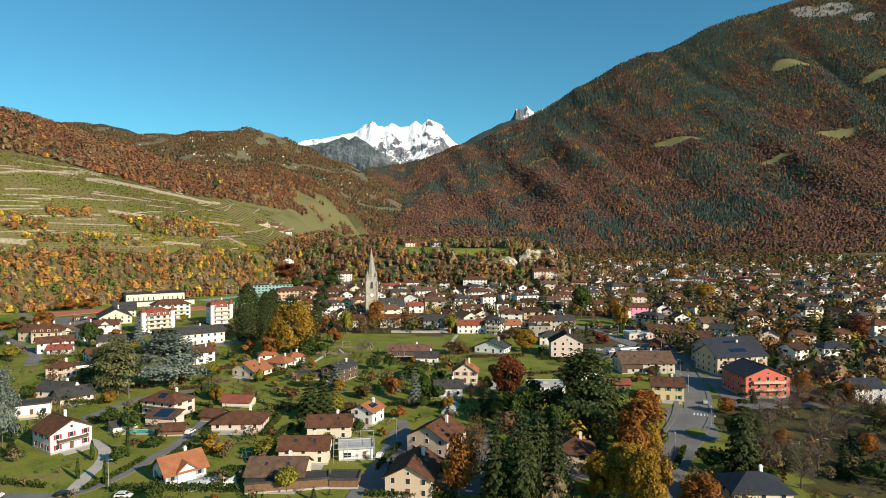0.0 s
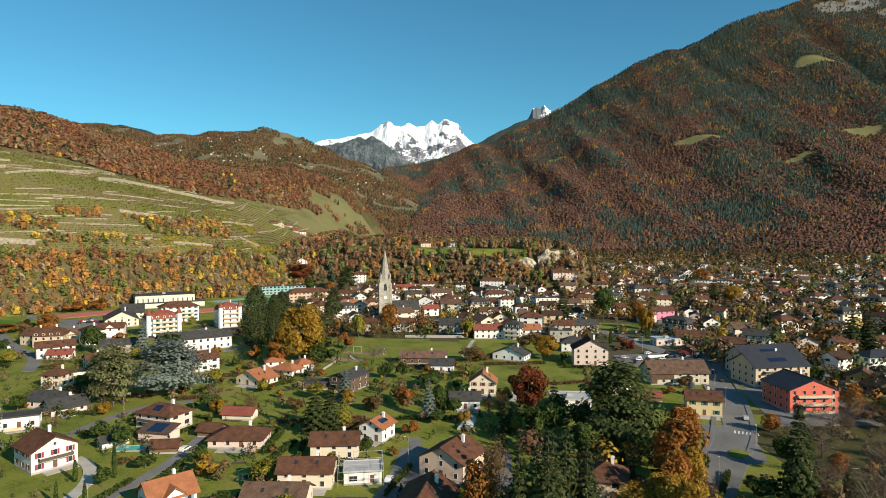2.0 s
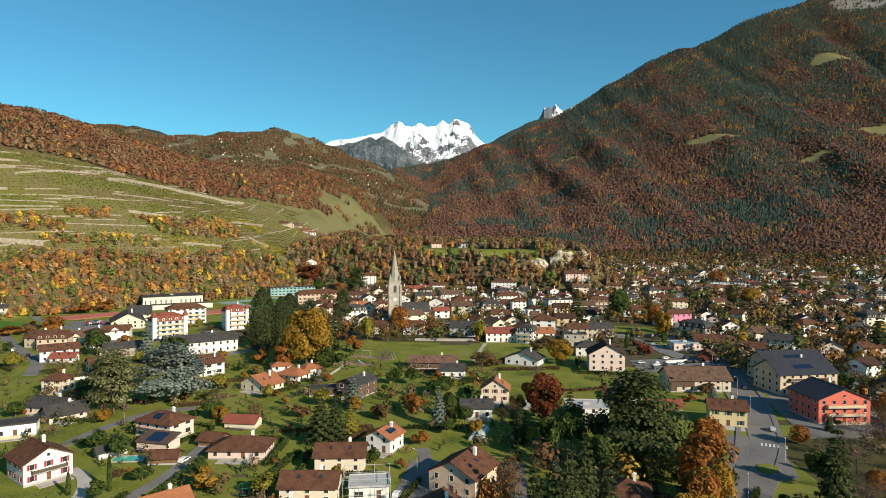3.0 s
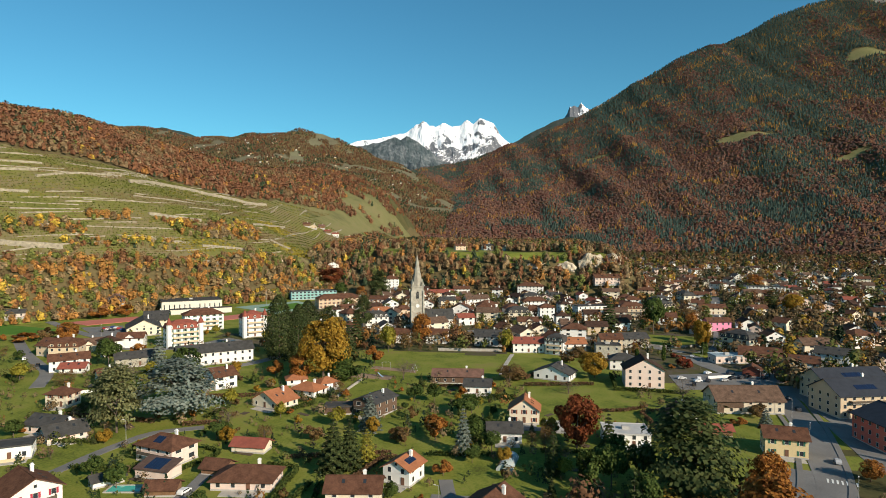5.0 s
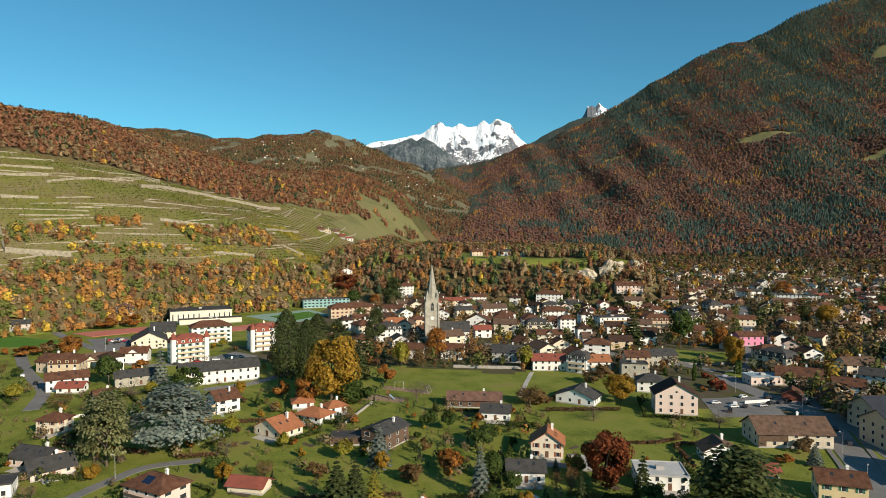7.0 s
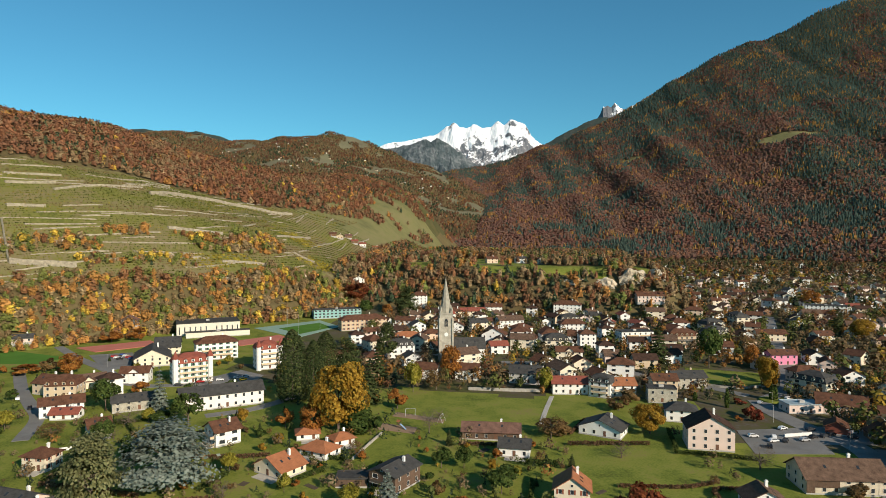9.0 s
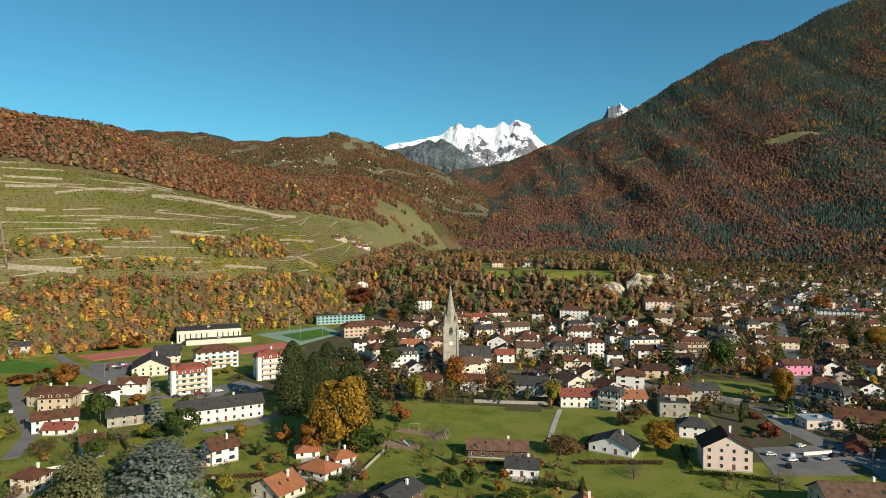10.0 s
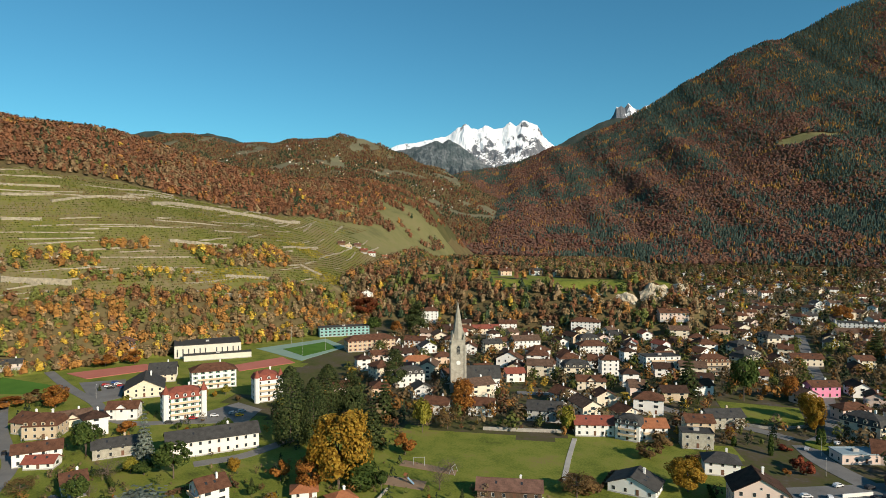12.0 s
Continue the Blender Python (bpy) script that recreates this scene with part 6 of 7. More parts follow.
VGOLD = leafy("golden_vine_leaves", [(0.20, 0.16, 0.02), (0.30, 0.24, 0.03), (0.38, 0.29, 0.05)])
for lo, hi, mat, word in ((0.0, 0.42, VGREEN, "green"), (0.42, 0.68, VROW, "yellow-green"), (0.68, 0.86, VBROWN, "withered brown"), (0.86, 0.93, VGOLD, "golden yellow")):
    pts = rows_at[(lot >= lo) & (lot < hi)]
    tagged(new("vine_rows", quads_mesh("vine_rows", pts, np.full(len(pts), 1.45 if word.startswith("golden") else 1.0), 0.3, rv, mat)), "rows of " + word + " vines on terraced slopes", "vines", kind="stuff")

# ---- limestone cliffs on the knoll ----
ROCK = tone("pale_limestone_cliff", (0.50, 0.42, 0.31), 0.4, 0.25, 0.9, bump=0.8)
rc = np.random.RandomState(5)


def crag(x, y, w, h, rot):
    """A ragged rock face with ledges and clefts, closed at the back."""
    nx, nz = 34, 16
    bm = bmesh.new()
    rows = []
    for k in range(nz + 1):
        row = []
        for i in range(nx + 1):
            a, b = i / nx * 2 - 1, k / nz
            q = Vector((x + a * w * 0.5, y, b * h))
            crest = h * (1 - 0.55 * a * a) * (0.8 + 0.35 * noise.noise(q * 0.13 * Vector((1, 0, 0)).x))
            deep = 2.6 * noise.noise(q * 0.11) + 1.5 * noise.noise(q * 0.33 + Vector((9, 0, 0))) + 0.7 * noise.noise(q * 0.9)
            row.append(bm.verts.new((a * w * 0.5, deep + 5.0 * b + 3.0 * a * a, b * crest - 1.0 + 0.5 * noise.noise(q * 0.7))))
        rows.append(row)
    rows.append([bm.verts.new((v.co.x, v.co.y + 9, v.co.z - 1.5)) for v in rows[-1]])
    rows.append([bm.verts.new((v.co.x, v.co.y, -3)) for v in rows[-1]])
    for p, q in zip(rows[:-1], rows[1:]):
        for i in range(nx):
            bm.faces.new((p[i], p[i + 1], q[i + 1], q[i]))
    bmesh.ops.recalc_face_normals(bm, faces=bm.faces)
    o = tagged(part("cliff", bm, ROCK, None), "pale limestone cliff face among autumn trees", "cliff")
    o.matrix_world = pose(x, y, ground_z(x, y), 0, 0, rot)


crag(106, 722, 32, 21, 8), crag(76, 722, 24, 16, -6), crag(46, 724, 26, 9, 4), crag(132, 728, 22, 15, 30)
crag(-216, 684, 10, 7, 25), crag(-228, 688, 8, 6, 25), crag(-386, 548, 26, 7, 35), crag(-366, 556, 14, 5, 35), crag(-330, 520, 12, 4, 35), crag(-300, 548, 9, 3.5, 35)

# ---- snow peaks and far summits ----
def snow_material(name, low, high):
    # bluish-grey rock: mild haze and shade painted into the stone colour
    m = material(name, [(0.09, 0.105, 0.13), (0.14, 0.15, 0.17), (0.20, 0.20, 0.21)], 0.006, 0.03, 0.9, 0.6, distance=12)
    n, l = m.node_tree.nodes, m.node_tree.links
    b = n["Principled BSDF"]
    g = n.new("ShaderNodeNewGeometry")
    sep = n.new("ShaderNodeSeparateXYZ")
    l.new(g.outputs["Position"], sep.inputs[0])
    no = n.new("ShaderNodeTexNoise")
    no.inputs["Scale"].default_value, no.inputs["Detail"].default_value = 0.012, 8
    l.new(g.outputs["Position"], no.inputs["Vector"])
    sn = n.new("ShaderNodeSeparateXYZ")
    l.new(g.outputs["Normal"], sn.inputs[0])
    a = n.new("ShaderNodeMapRange")
    a.inputs[1].default_value, a.inputs[2].default_value = low, high
    l.new(sep.outputs["Z"], a.inputs[0])
    s1 = n.new("ShaderNodeMath")
    s1.operation = "MULTIPLY_ADD"
    s1.inputs[1].default_value = 2.0
    l.new(no.outputs["Fac"], s1.inputs[0])
    l.new(a.outputs[0], s1.inputs[2])
    s2 = n.new("ShaderNodeMath")
    s2.operation = "MULTIPLY_ADD"
    s2.inputs[1].default_value = 0.9
    l.new(sn.outputs["Z"], s2.inputs[0])
    l.new(s1.outputs[0], s2.inputs[2])
    r = n.new("ShaderNodeMapRange")
    r.inputs[1].default_value, r.inputs[2].default_value = 2.12, 2.24
    l.new(s2.outputs[0], r.inputs[0])
    mix = n.new("ShaderNodeMix")
    mix.data_type = "RGBA"
    l.new(r.outputs[0], mix.inputs["Factor"])
    l.new(b.inputs["Base Color"].links[0].from_socket, mix.inputs[6])
    mix.inputs[7].default_value = (0.86, 0.87, 0.90, 1)
    l.new(mix.outputs[2], b.inputs["Base Color"])
    return m


SNOWROCK = snow_material("snow_and_hazy_rock", 290, 860)
BAREROCK = snow_material("hazy_bare_rock", 560, 1180)
# dark forest tones shifted towards blue, in place of distance haze
FARWOOD = material("hazy_distant_forest", [(0.030, 0.045, 0.042), (0.045, 0.060, 0.055), (0.075, 0.070, 0.065)], 0.012, 0.09, 0.95, 0.8, distance=10, gloss=0.1)
# the spur's blue cast is air haze put into its base colour
SPURROCK = material("hazy_rock_and_forest", [(0.040, 0.060, 0.065), (0.085, 0.105, 0.115), (0.20, 0.21, 0.22)], 0.016, 0.05, 0.95, 0.8, distance=10, gloss=0.1)


def summit(name, ridge_x, ridge_z, y_ridge, y_foot, z_foot, rough, seed, label, mat):
    xs, ys = np.linspace(ridge_x[0], ridge_x[-1], 190), np.linspace(y_foot, y_ridge + 90, 90)
    gx, gy = np.meshgrid(xs, ys)
    s = np.clip((gy - y_foot) / (y_ridge - y_foot), 0, 1.3)
    top = np.interp(gx + (1 - np.clip(s, 0, 1)) * 130 * waves(gx, gy, 310, seed + 9), ridge_x, ridge_z)
    z = z_foot + (top - z_foot) * np.where(s < 1, s ** 1.1, 1 - 1.2 * (s - 1))
    for k, (size, amp) in enumerate(((260, 1.0), (120, 0.55), (55, 0.30), (25, 0.16))):
        z += rough * amp * (0.5 - np.abs(waves(gx + 0.2 * gy, gy * 0.7, size, seed + k))) * np.clip(1.15 - s, 0.22, 1) * np.clip(s * 3, 0, 1)
    ob = sheet(name, xs, ys, z, [mat], lambda a, b: np.zeros(len(a)))
    ob.data.polygons.foreach_set("use_smooth", np.zeros(len(ob.data.polygons), bool))
    return tagged(ob, label, "mountain", kind="structure")


summit("snow_peaks", [-1300, -1198, -987, -818, -683, -607, -531, -485, -438, -388, -333, -261, -206, -160, -114, -60, -8, 38, 89, 194, 320], [720, 743, 776, 806, 827, 869, 926, 885, 869, 902, 881, 877, 915, 890, 934, 915, 896, 806, 755, 671, 560],
       4650, 4250, 330, 95, 81, "snow-covered rocky peaks closing the valley", SNOWROCK)
summit("rock_spur", [-1400, -1150, -940, -786, -670, -601, -516, -401, -293, -208, -100], [560, 630, 668, 700, 729, 737, 690, 606, 537, 480, 400], 4250, 3960, 300, 110, 87, "rock spur with forest below the snow peaks, tinted blue-grey as haze", SPURROCK)
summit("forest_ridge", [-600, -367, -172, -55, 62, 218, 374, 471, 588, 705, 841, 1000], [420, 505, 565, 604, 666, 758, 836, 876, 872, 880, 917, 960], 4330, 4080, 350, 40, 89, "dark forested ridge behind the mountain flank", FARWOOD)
summit("rock_summit", [463, 517, 537, 567, 592, 617, 650, 692, 725, 767, 796, 859, 950], [860, 943, 997, 1005, 985, 1018, 985, 972, 993, 1018, 976, 914, 820], 4600, 4380, 600, 70, 91, "distant bare rock summit behind the forest ridge", BAREROCK)
summit("far_ridge", [-3300, -2928, -2812, -2676, -2585, -2405, -2227, -2052, -1800], [820, 886, 886, 856, 846, 860, 818, 752, 640], 4400, 4100, 400, 30, 95, "distant forested ridge tinted blue as haze", FARWOOD)

# a hamlet scattered over the middle ridge
bm = bmesh.new()
rm = np.random.RandomState(12)
for i in range(190):
    x, y = rm.uniform(-1500, -300), rm.uniform(2250, 2950)
    q = pose(x, y, ground_z(x, y), 0, 0, rm.uniform(-40, 40))
    w, d, h = rm.uniform(7, 11), rm.uniform(6, 8), rm.uniform(3.0, 4.5)
    box(bm, -w / 2, w / 2, -d / 2, d / 2, -4, h, (0, 1, 1)[i % 3], q)
    for s in (-1, 1):
        c = [(-w / 2 - 0.6, s * (d / 2 + 0.6), h - 0.3), (w / 2 + 0.6, s * (d / 2 + 0.6), h - 0.3), (w / 2 + 0.6, 0, h + 2.6), (-w / 2 - 0.6, 0, h + 2.6)]
        slab(bm, [q @ Vector(v) for v in (c if s < 0 else c[::-1])], 0.3, 2)
tagged(part("ridge_hamlet", bm, [WALLS["white"], WALLS["tan"], ROOFS["darkbrown"]], None), "tiny hamlet houses scattered on the far ridge", "houses", kind="stuff")


# ---- hedges, fences, cars, lamps and small things ----
HEDGE = leafy("clipped_hedge_leaves", [(0.035, 0.050, 0.012), (0.06, 0.085, 0.018), (0.10, 0.125, 0.03)])
BROWNHEDGE = leafy("brown_hedge_leaves", [(0.10, 0.055, 0.030), (0.15, 0.085, 0.045), (0.20, 0.12, 0.06)])
rh = np.random.RandomState(23)


def hedge(points, h=1.6, w=1.2, brown=False):
    p = smooth_line(points, 3.0)
    seg = np.linalg.norm(np.diff(p, axis=0), axis=1)
    total = seg.sum()
    n = int(total * 34)
    s = rh.uniform(0, total, n)
    cum = np.concatenate([[0], np.cumsum(seg)])
    x, y = np.interp(s, cum, p[:, 0]), np.interp(s, cum, p[:, 1])
    d = rh.uniform(-0.5, 0.5, (n, 2)) * w
    x, y = x + d[:, 0], y + d[:, 1]
    c = np.stack([x, y, land(x, y) + h * rh.uniform(0.05, 1, n) ** 0.6], -1)
    me = quads_mesh("hedge", c, np.full(n, 0.33), 0.1, rh, BROWNHEDGE if brown else HEDGE)
    tagged(new("hedge", me), "brown beech hedge between gardens" if brown else "clipped dark green garden hedge", "hedge", "garden hedges")


for pts, hh, br in (([(-140, 163), (-117, 163), (-104, 161)], 1.5, False), ([(-93, 160), (-90, 170), (-88, 182)], 1.3, False), ([(-86, 159), (-70, 160), (-53, 160)], 2.4, False), ([(-160, 263), (-140, 262), (-124, 260)], 1.8, True),
                    ([(-20, 159), (-8, 158), (3, 158)], 1.8, False), ([(-112, 258), (-100, 262)], 1.8, True), ([(-86, 303), (-68, 300)], 1.6, False), ([(-7, 307), (7, 307)], 2.6, False), ([(55, 352), (53, 328)], 2.0, False),
                    ([(-125, 217), (-107, 217)], 1.6, False), ([(-80, 196), (-80, 178), (-76, 164)], 1.5, False), ([(-55, 196), (-40, 197), (-28, 199)], 1.5, False), ([(-56, 180), (-55, 196), (-52, 214)], 1.7, False), ([(-19, 176), (-14, 196)], 1.4, False),
                    ([(-66, 232), (-50, 236), (-34, 240)], 1.4, True), ([(14, 246), (34, 246)], 1.6, False), ([(-2, 292), (-3, 272), (-6, 250)], 1.7, False), ([(52, 326), (66, 325), (82, 322)], 1.6, False), ([(26, 292), (48, 294), (60, 300)], 1.2, True),
                    ([(-160, 236), (-132, 238)], 1.5, False), ([(-135, 292), (-110, 296), (-98, 300)], 1.8, True), ([(-105, 282), (-108, 268)], 1.5, False), ([(-56, 300), (-52, 268)], 1.3, False), ([(-22, 240), (2, 242)], 1.6, False),
                    ([(66, 176), (76, 194)], 1.5, False), ([(-230, 318), (-214, 306)], 1.6, False), ([(-180, 322), (-160, 336)], 1.5, False), ([(-30, 324), (-12, 326)], 1.4, True), ([(12, 330), (44, 334)], 1.8, True)):
    hedge(pts, hh, 1.3, br)

for o in [o for o in scene.objects if o.parent is None and o.type == "EMPTY" and o.name.split(".")[0] in ("house", "villa", "bungalow", "cottage", "barn_house", "chalet")]:
    m = o.matrix_world
    if m.translation.y > 400 or m.translation.x < -180:
        continue
    side, reach = rh.choice([-1, 1]), rh.uniform(9.5, 12.5)
    line = [m @ Vector((side * reach, v, 0)) for v in (-11, 0, 10)] + [m @ Vector((side * (reach - 9), 11.5, 0))]
    if all(clear_of(p.x, p.y, 7.5) for p in line):
        hedge([(p.x, p.y) for p in line], rh.uniform(1.2, 2.2), 1.2, rh.uniform() < 0.25)

STONEWALL = tone("garden_wall_stone", (0.36, 0.33, 0.28), 0.25, 0.8, 4.0, bump=0.4)


def garden_wall(points, h, mat, label):
    p = smooth_line(points, 4.0)
    bm = bmesh.new()
    for a, b in zip(p[:-1], p[1:]):
        d = Vector((b[0] - a[0], b[1] - a[1], 0))
        q = Matrix.Translation((a[0], a[1], ground_z(*a))) @ Matrix.Rotation(math.atan2(d.y, d.x), 4, "Z")
        box(bm, -0.05, d.length + 0.05, -0.2, 0.2, -1, h, 0, q)
    tagged(part("garden_wall", bm, mat, None), label, "wall", kind="structure")


garden_wall([(-67, 302), (-65, 318), (-63, 332)], 1.1, STONEWALL, "pale stone garden wall along the lane")
garden_wall([(-34, 407), (-14, 408), (4, 410)], 1.6, STONEWALL, "old stone wall along the meadow edge")
garden_wall([(90, 436), (104, 430), (122, 436), (132, 448)], 1.3, STONEWALL, "low stone wall round the town park")
garden_wall([(-178, 292), (-168, 300)], 1.2, WALLS["white"], "white rendered garden wall")
garden_wall([(101, 352), (113, 356)], 1.4, WALLS["white"], "white wall beside the car park")

TYRE = tone("tyre_rubber", (0.02, 0.02, 0.02), 0.2)
PAINTS = [("white", (0.75, 0.75, 0.74)), ("silver", (0.45, 0.46, 0.47)), ("dark grey", (0.05, 0.05, 0.055)), ("red", (0.45, 0.03, 0.03)), ("black", (0.015, 0.015, 0.018)), ("blue", (0.03, 0.08, 0.25)), ("yellow", (0.65, 0.40, 0.02))]


def make_car(word, c):
    paint = tone(word.replace(" ", "_") + "_car_paint", c, 0.03, rough=0.25, bump=0, gloss=0.6)
    car = tagged(new("car"), word + " car parked on asphalt", "car", "parked cars")
    bm = bmesh.new()
    side = [(-2.1, 0.35), (2.1, 0.35), (2.15, 0.75), (1.3, 0.92), (0.65, 1.42), (-1.35, 1.45), (-2.05, 0.95)]
    f, g = [bm.verts.new((x, -0.85, z)) for x, z in side], [bm.verts.new((x, 0.85, z)) for x, z in side]
    bm.faces.new(f), bm.faces.new(g[::-1])
    for i in range(7):
        bm.faces.new((f[i], g[i], g[(i + 1) % 7], f[(i + 1) % 7]))
    bmesh.ops.recalc_face_normals(bm, faces=bm.faces)
    bmesh.ops.bevel(bm, geom=bm.edges[:], offset=0.07, segments=2, affect="EDGES")
    body = part("body", bm, paint, car)
    for s in (-1, 1):
        bm = bmesh.new()
        v = [bm.verts.new((x, s * 0.862, z)) for x, z in ((1.1, 0.95), (0.6, 1.35), (-1.25, 1.37), (-1.7, 0.98))]
        w = [bm.verts.new((q.co.x, s * 0.84, q.co.z)) for q in v]
        bm.faces.new(v), bm.faces.new(w)
        for i in range(4):
            bm.faces.new((v[i], w[i], w[(i + 1) % 4], v[(i + 1) % 4]))
        part("side_window", bm, GLASS, body)
    bm = bmesh.new()
    slab(bm, [(1.25, -0.72, 0.98), (1.25, 0.72, 0.98), (0.72, 0.66, 1.40), (0.72, -0.66, 1.40)], 0.03)
    part("windscreen", bm, GLASS, body)
    for x in (-1.3, 1.35):
        for s in (-1, 1):
            bm = bmesh.new()
            r = bmesh.ops.create_cone(bm, cap_ends=True, segments=14, radius1=0.32, radius2=0.32, depth=0.2)["verts"]
            for v in r:
                v.co = Vector((v.co.x + x, v.co.z + s * 0.80, v.co.y + 0.32))
            part("wheel", bm, TYRE, car)
    return car


garage = [make_car(w, c) for w, c in PAINTS]


def park(i, x, y, rot):
    copy_thing(garage[i % 7], pose(x, y, ground_z(x, y) + 0.16, 0, 0, rot))


for i, (x, y, rot) in enumerate(((-113, 155, 4), (-84, 205, 80), (-81, 156, 2), (-96, 156, 3), (94, 345, 20), (90, 338, 75), (99, 346, 60), (104, 362, 30), (112, 352, 30), (117, 354, 35), (121, 357, 25), (126, 361, 25), (131, 360, 20), (128, 354, 15), (96, 350, 80),
                                  (104, 245, 72), (119, 302, 78), (122, 318, 80), (88, 350, 10), (109, 402, 60), (121, 402, 20), (126, 412, 30), (-160, 412, 40), (-163, 408, 45), (-158, 405, 40), (-170, 402, 30), (-178, 396, 25),
                                  (-262, 452, 40), (-258, 449, 40), (-254, 446, 40), (-250, 443, 40), (-264, 446, 40), (-260, 443, 40), (-256, 440, 40), (-186, 388, 20), (-246, 350, 130), (-229, 338, 130), (-176, 303, 10), (-24, 166, 92), (-19, 186, 80), (107, 348, 20), (115, 362, 25), (133, 366, 15))):
    park((0, 0, 0, 4)[i] if i < 4 else (0, 1, 2, 4, 0, 3, 1, 2, 0, 4, 5, 6, 0, 1, 2, 3)[(i * 5 + i // 7) % 16], x, y, rot)
for c in garage:
    for o in (*c.children_recursive, c):
        bpy.data.objects.remove(o)


def lamp_post(x, y, h=7.0):
    top = tagged(new("street_lamp"), "slim grey street lamp on a tall post", "street lamp", "street lamps")
    top.matrix_world = pose(x, y, ground_z(x, y), 0, 0, (x * 37) % 360)
    bm = bmesh.new()
    limb(bm, (0, 0, -0.3), (0, 0, h), 0.09, 0.05, 8)
    limb(bm, (0, 0, h), (0.9, 0, h + 0.15), 0.05, 0.04, 6)
    part("post", bm, CONCRETE, top)
    bm = bmesh.new()
    box(bm, 0.7, 1.4, -0.14, 0.14, h + 0.08, h + 0.2)
    part("head", bm, FRAME, top)


for x, y in ((-88, 162), (94, 216), (104, 262), (112, 292), (120, 340), (104, 372), (112, 395), (-122, 240), (-150, 352), (-205, 395), (-234, 352), (-250, 420), (-182, 552), (-206, 590), (-172, 575), (70, 186), (-15, 200)):
    lamp_post(x, y, 7.5 if y < 500 else 14)


def frame_set(name, x, y, rot, build, label, category):
    top = tagged(new(name), label, category)
    top.matrix_world = pose(x, y, ground_z(x, y), 0, 0, rot)
    build(top)
    return top


GALV = tone("galvanised_tubes", (0.45, 0.46, 0.46), 0.1, rough=0.4)


def swings(top):
    for s in (-2.2, 2.2):
        bm = bmesh.new()
        limb(bm, (s, -1.3, -0.2), (s, 0, 3.2), 0.07, 0.07)
        limb(bm, (s, 1.3, -0.2), (s, 0, 3.2), 0.07, 0.07)
        part("leg_frame", bm, GALV, top)
    bm = bmesh.new()
    limb(bm, (-2.3, 0, 3.2), (2.3, 0, 3.2), 0.07, 0.07)
    part("beam", bm, GALV, top)
    for s in (-0.9, 0.9):
        bm = bmesh.new()
        limb(bm, (s - 0.2, 0, 0.6), (s - 0.2, 0, 3.2), 0.02, 0.02, 4)
        limb(bm, (s + 0.2, 0, 0.6), (s + 0.2, 0, 3.2), 0.02, 0.02, 4)
        box(bm, s - 0.25, s + 0.25, -0.1, 0.1, 0.55, 0.62)
        part("swing_seat", bm, TYRE, top)


frame_set("swing", -56, 358, 10, swings, "grey metal swing on a sandy play strip", "swing")
frame_set("swing", -41, 352, 80, swings, "grey metal swing beside the meadow", "swing")


def slide(top):
    bm = bmesh.new()
    slab(bm, [(-0.4, 0, 2.0), (0.4, 0, 2.0), (0.4, -3.2, 0.3), (-0.4, -3.2, 0.3)], 0.12)
    part("chute", bm, SHUTTERS["blue"], top, "blue slide chute")
    bm = bmesh.new()
    for a in (-0.6, 0.6):
        for b in (0.1, 1.3):
            limb(bm, (a, b, -0.2), (a, b, 2.9), 0.06, 0.06)
    box(bm, -0.7, 0.7, 0, 1.4, 1.9, 2.0)
    part("platform", bm, DOORWOOD, top)
    bm = bmesh.new()
    slab(bm, [(-0.9, -0.1, 2.8), (0, -0.1, 3.6), (0, 1.5, 3.6), (-0.9, 1.5, 2.8)], 0.06)
    slab(bm, [(0, -0.1, 3.6), (0.9, -0.1, 2.8), (0.9, 1.5, 2.8), (0, 1.5, 3.6)], 0.06)
    part("roof", bm, ROOFS["orange"], top, "small orange play-tower roof")


frame_set("play_tower", -57, 340, 60, slide, "wooden play tower with a blue slide", "play tower")


def scaffold(top):
    for x in (-6, -2, 2, 6):
        for y in (-5, 5):
            bm = bmesh.new()
            limb(bm, (x, y, -0.2), (x, y, 6.2), 0.06, 0.06, 5)
            part("standard", bm, GALV, top)
    for y in (-5, 5):
        for z in (2, 4, 6):
            bm = bmesh.new()
            limb(bm, (-6.2, y, z), (6.2, y, z), 0.05, 0.05, 5)
            part("ledger", bm, GALV, top)
    for x in (-6, 6):
        for z in (4, 6):
            bm = bmesh.new()
            limb(bm, (x, -5.2, z), (x, 5.2, z), 0.05, 0.05, 5)
            part("ledger", bm, GALV, top)


frame_set("scaffolding", -27, 187, 9, scaffold, "grey tube scaffolding round a white new building", "scaffolding")


def tunnel(top):
    bm = bmesh.new()
    n = 12
    rows = [[bm.verts.new((x, -2.4 * math.cos(math.pi * i / n), 2.1 * math.sin(math.pi * i / n) - 0.1)) for i in range(n + 1)] for x in np.linspace(-6, 6, 9)]
    for a, b in zip(rows[:-1], rows[1:]):
        for i in range(n):
            bm.faces.new((a[i], b[i], b[i + 1], a[i + 1]))
    bm.faces.new(rows[0]), bm.faces.new(rows[-1][::-1])
    part("cover", bm, FOIL, top)
    for x in np.linspace(-6, 6, 7):
        bm = bmesh.new()
        for i in range(n):
            limb(bm, (x, -2.45 * math.cos(math.pi * i / n), 2.15 * math.sin(math.pi * i / n) - 0.1), (x, -2.45 * math.cos(math.pi * (i + 1) / n), 2.15 * math.sin(math.pi * (i + 1) / n) - 0.1), 0.05, 0.05, 5)
        part("hoop", bm, GALV, top)


FOIL = tone("milky_pool_cover", (0.42, 0.47, 0.45), 0.12, rough=0.25)
frame_set("pool_cover", -62, 165, 28, tunnel, "rounded milky plastic cover over a garden pool", "pool cover")
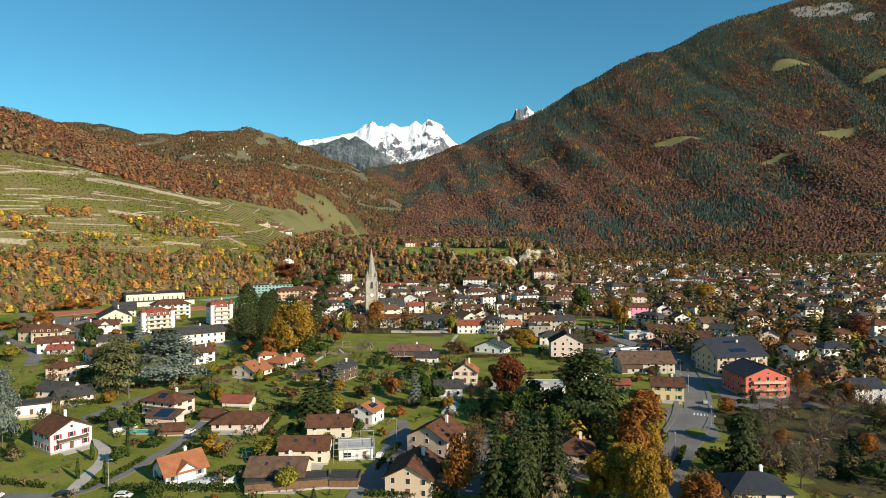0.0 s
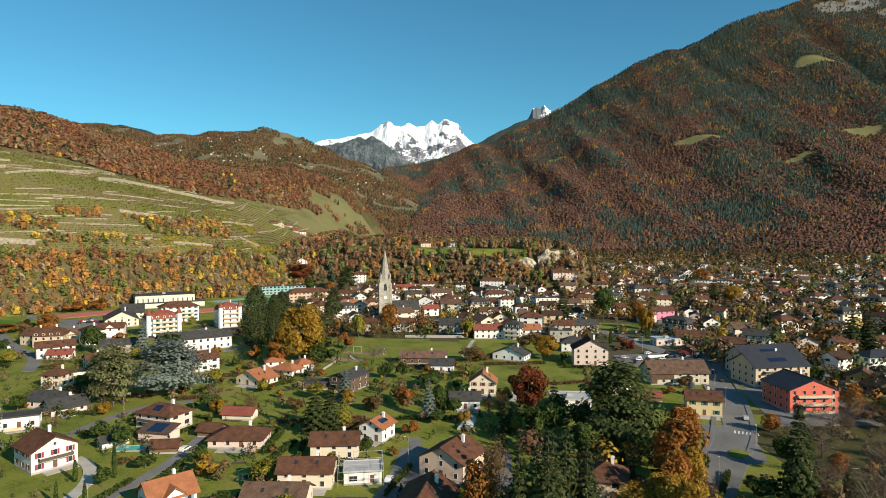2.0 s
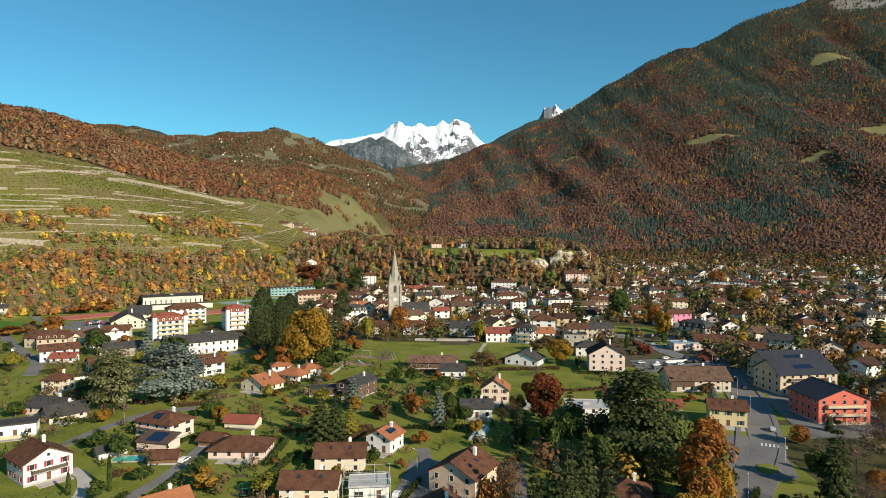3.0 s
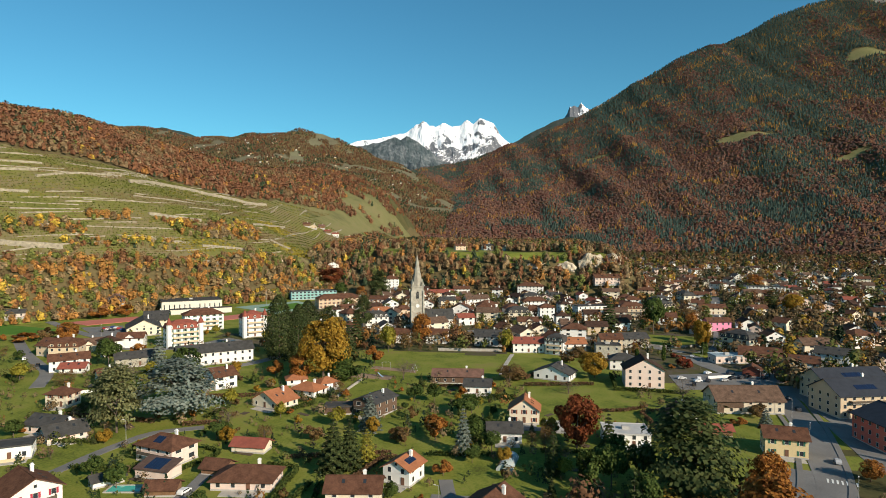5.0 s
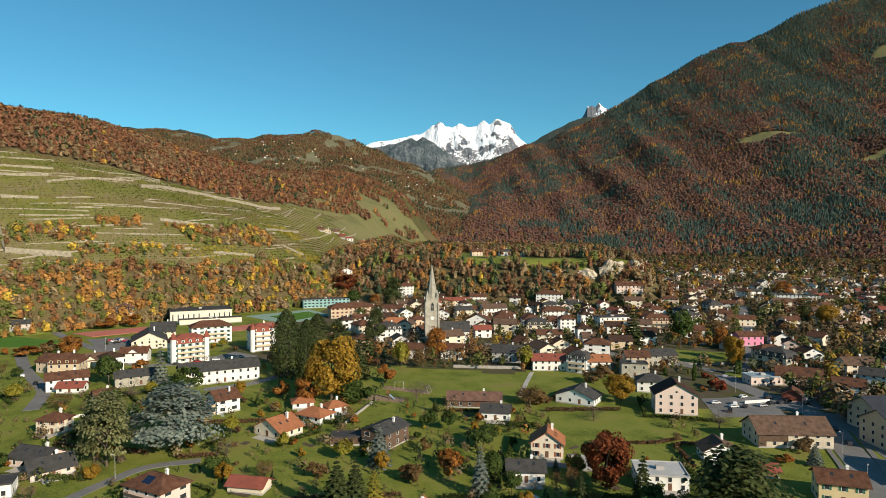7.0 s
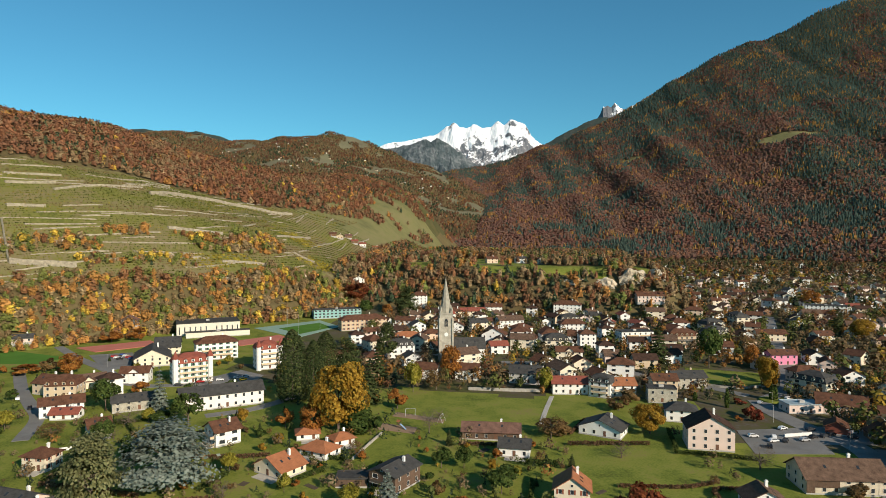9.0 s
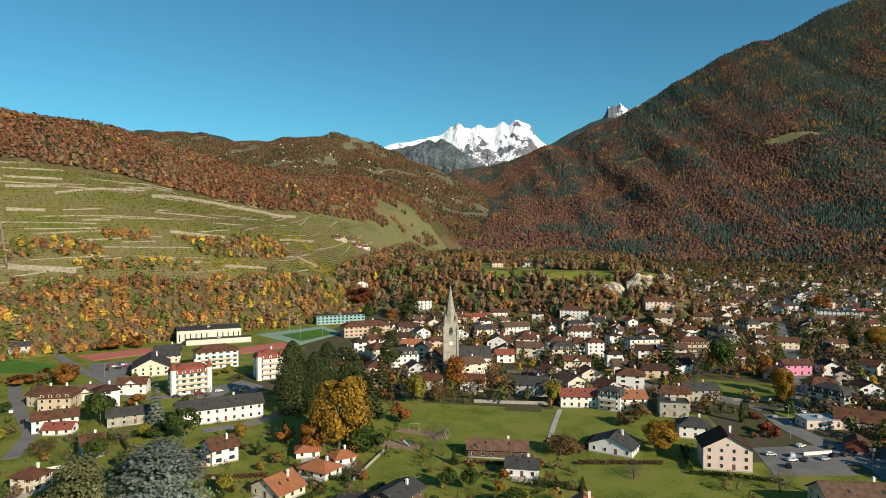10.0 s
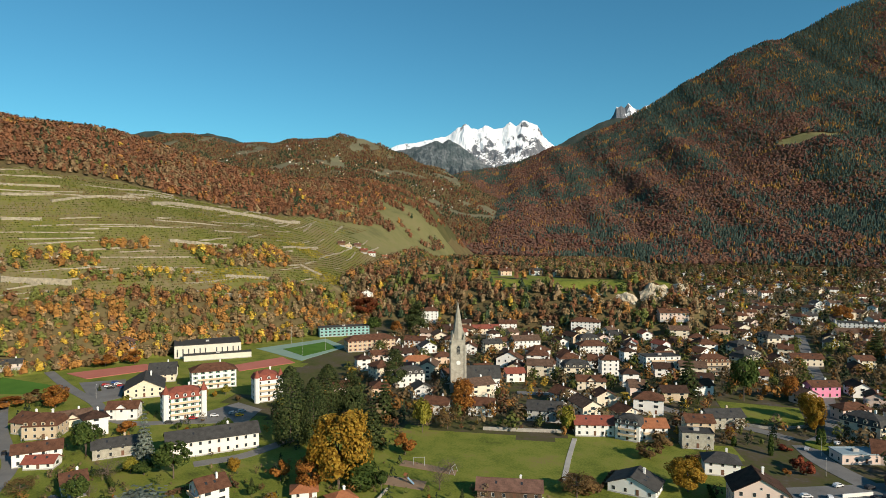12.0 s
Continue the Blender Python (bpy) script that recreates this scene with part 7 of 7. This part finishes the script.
frame_set("pool_cover", 3, 236, 78, tunnel, "rounded milky plastic pool cover beside a house", "pool cover")


def trampoline(top):
    bm = bmesh.new()
    bmesh.ops.create_cone(bm, cap_ends=True, segments=20, radius1=1.9, radius2=1.9, depth=0.1)
    bmesh.ops.translate(bm, vec=(0, 0, 0.8), verts=bm.verts)
    part("mat", bm, TYRE, top)
    for i in range(8):
        a = i * math.pi / 4
        bm = bmesh.new()
        limb(bm, (1.95 * math.cos(a), 1.95 * math.sin(a), -0.1), (1.95 * math.cos(a), 1.95 * math.sin(a), 2.7), 0.04, 0.04, 5)
        part("net_post", bm, SHUTTERS["green"], top)
    for z in (0.85, 2.65):
        bm = bmesh.new()
        for i in range(16):
            a, b = i * math.pi / 8, (i + 1) * math.pi / 8
            limb(bm, (1.95 * math.cos(a), 1.95 * math.sin(a), z), (1.95 * math.cos(b), 1.95 * math.sin(b), z), 0.05, 0.05, 5)
        part("ring", bm, SHUTTERS["green"], top)


frame_set("trampoline", -58, 184, 0, trampoline, "round garden trampoline with green safety posts", "trampoline")

# paddock fence in the park
fence = tagged(new("fence"), "pale wooden rail fence across the park", "fence")
line = smooth_line([(100, 196), (115, 199), (132, 204)], 2.5)
for a, b in zip(line[:-1], line[1:]):
    bm = bmesh.new()
    limb(bm, (a[0], a[1], ground_z(*a) - 0.2), (a[0], a[1], ground_z(*a) + 1.15), 0.07, 0.07, 6)
    part("post", bm, RAIL, fence)
    for z in (0.5, 1.0):
        bm = bmesh.new()
        limb(bm, (a[0], a[1], ground_z(*a) + z), (b[0], b[1], ground_z(*b) + z), 0.05, 0.05, 5)
        part("rail", bm, RAIL, fence)

# terraces, beds and patios round the nearer houses
SOIL = material("garden_soil", [(0.07, 0.05, 0.03), (0.11, 0.08, 0.05)], 0.5, 4.0, 0.95, 0.4)
for o in [o for o in scene.objects if o.parent is None and o.type == "EMPTY" and o.name.split(".")[0] in ("house", "villa", "bungalow", "cottage", "barn_house", "chalet", "apartment_house")]:
    x, y = o.matrix_world.translation.x, o.matrix_world.translation.y
    if y > 335 or x < -180:
        continue
    body = next(c for c in o.children if c.name.startswith("wall"))
    w, d = body.dimensions.x, body.dimensions.y
    c = [o.matrix_world @ Vector(v) for v in ((-w * 0.3, -d / 2 - 3.6, 0), (w * 0.42, -d / 2 - 3.6, 0), (w * 0.42, -d / 2, 0), (-w * 0.3, -d / 2, 0))]
    drape("terrace", [(v.x, v.y) for v in c], PALE, 0.12, "pale slab terrace beside a house", "terrace", 4)
rb2 = np.random.RandomState(77)
for i in range(26):
    x, y = rb2.uniform(-150, 40), rb2.uniform(170, 320)
    if not clear_of(x, y, 11):
        continue
    a, l, q = rb2.uniform(0, 3.14), rb2.uniform(3, 7), rb2.uniform(1.5, 3)
    u, v = np.array((math.cos(a), math.sin(a))) * l / 2, np.array((-math.sin(a), math.cos(a))) * q / 2
    m = np.array((x, y))
    drape("garden_bed", [m - u - v, m + u - v, m + u + v, m - u + v], SOIL, 0.12, "brown dug garden bed in the lawn", "garden bed", 4)

# weathered boards over one end of the farmhouse
for o in [o for o in scene.objects if o.parent is None and o.name.split(".")[0] == "farmhouse"]:
    for i in range(34):
        bm = bmesh.new()
        x = -12.9 + i * 0.3
        box(bm, x, x + 0.27, -7.14 - 0.02 * (i % 2), -7.0, 2.3 if i > 8 else 0.5, 5.3)
        part("board", bm, WALLS["timber"], o, "dark weathered barn board")
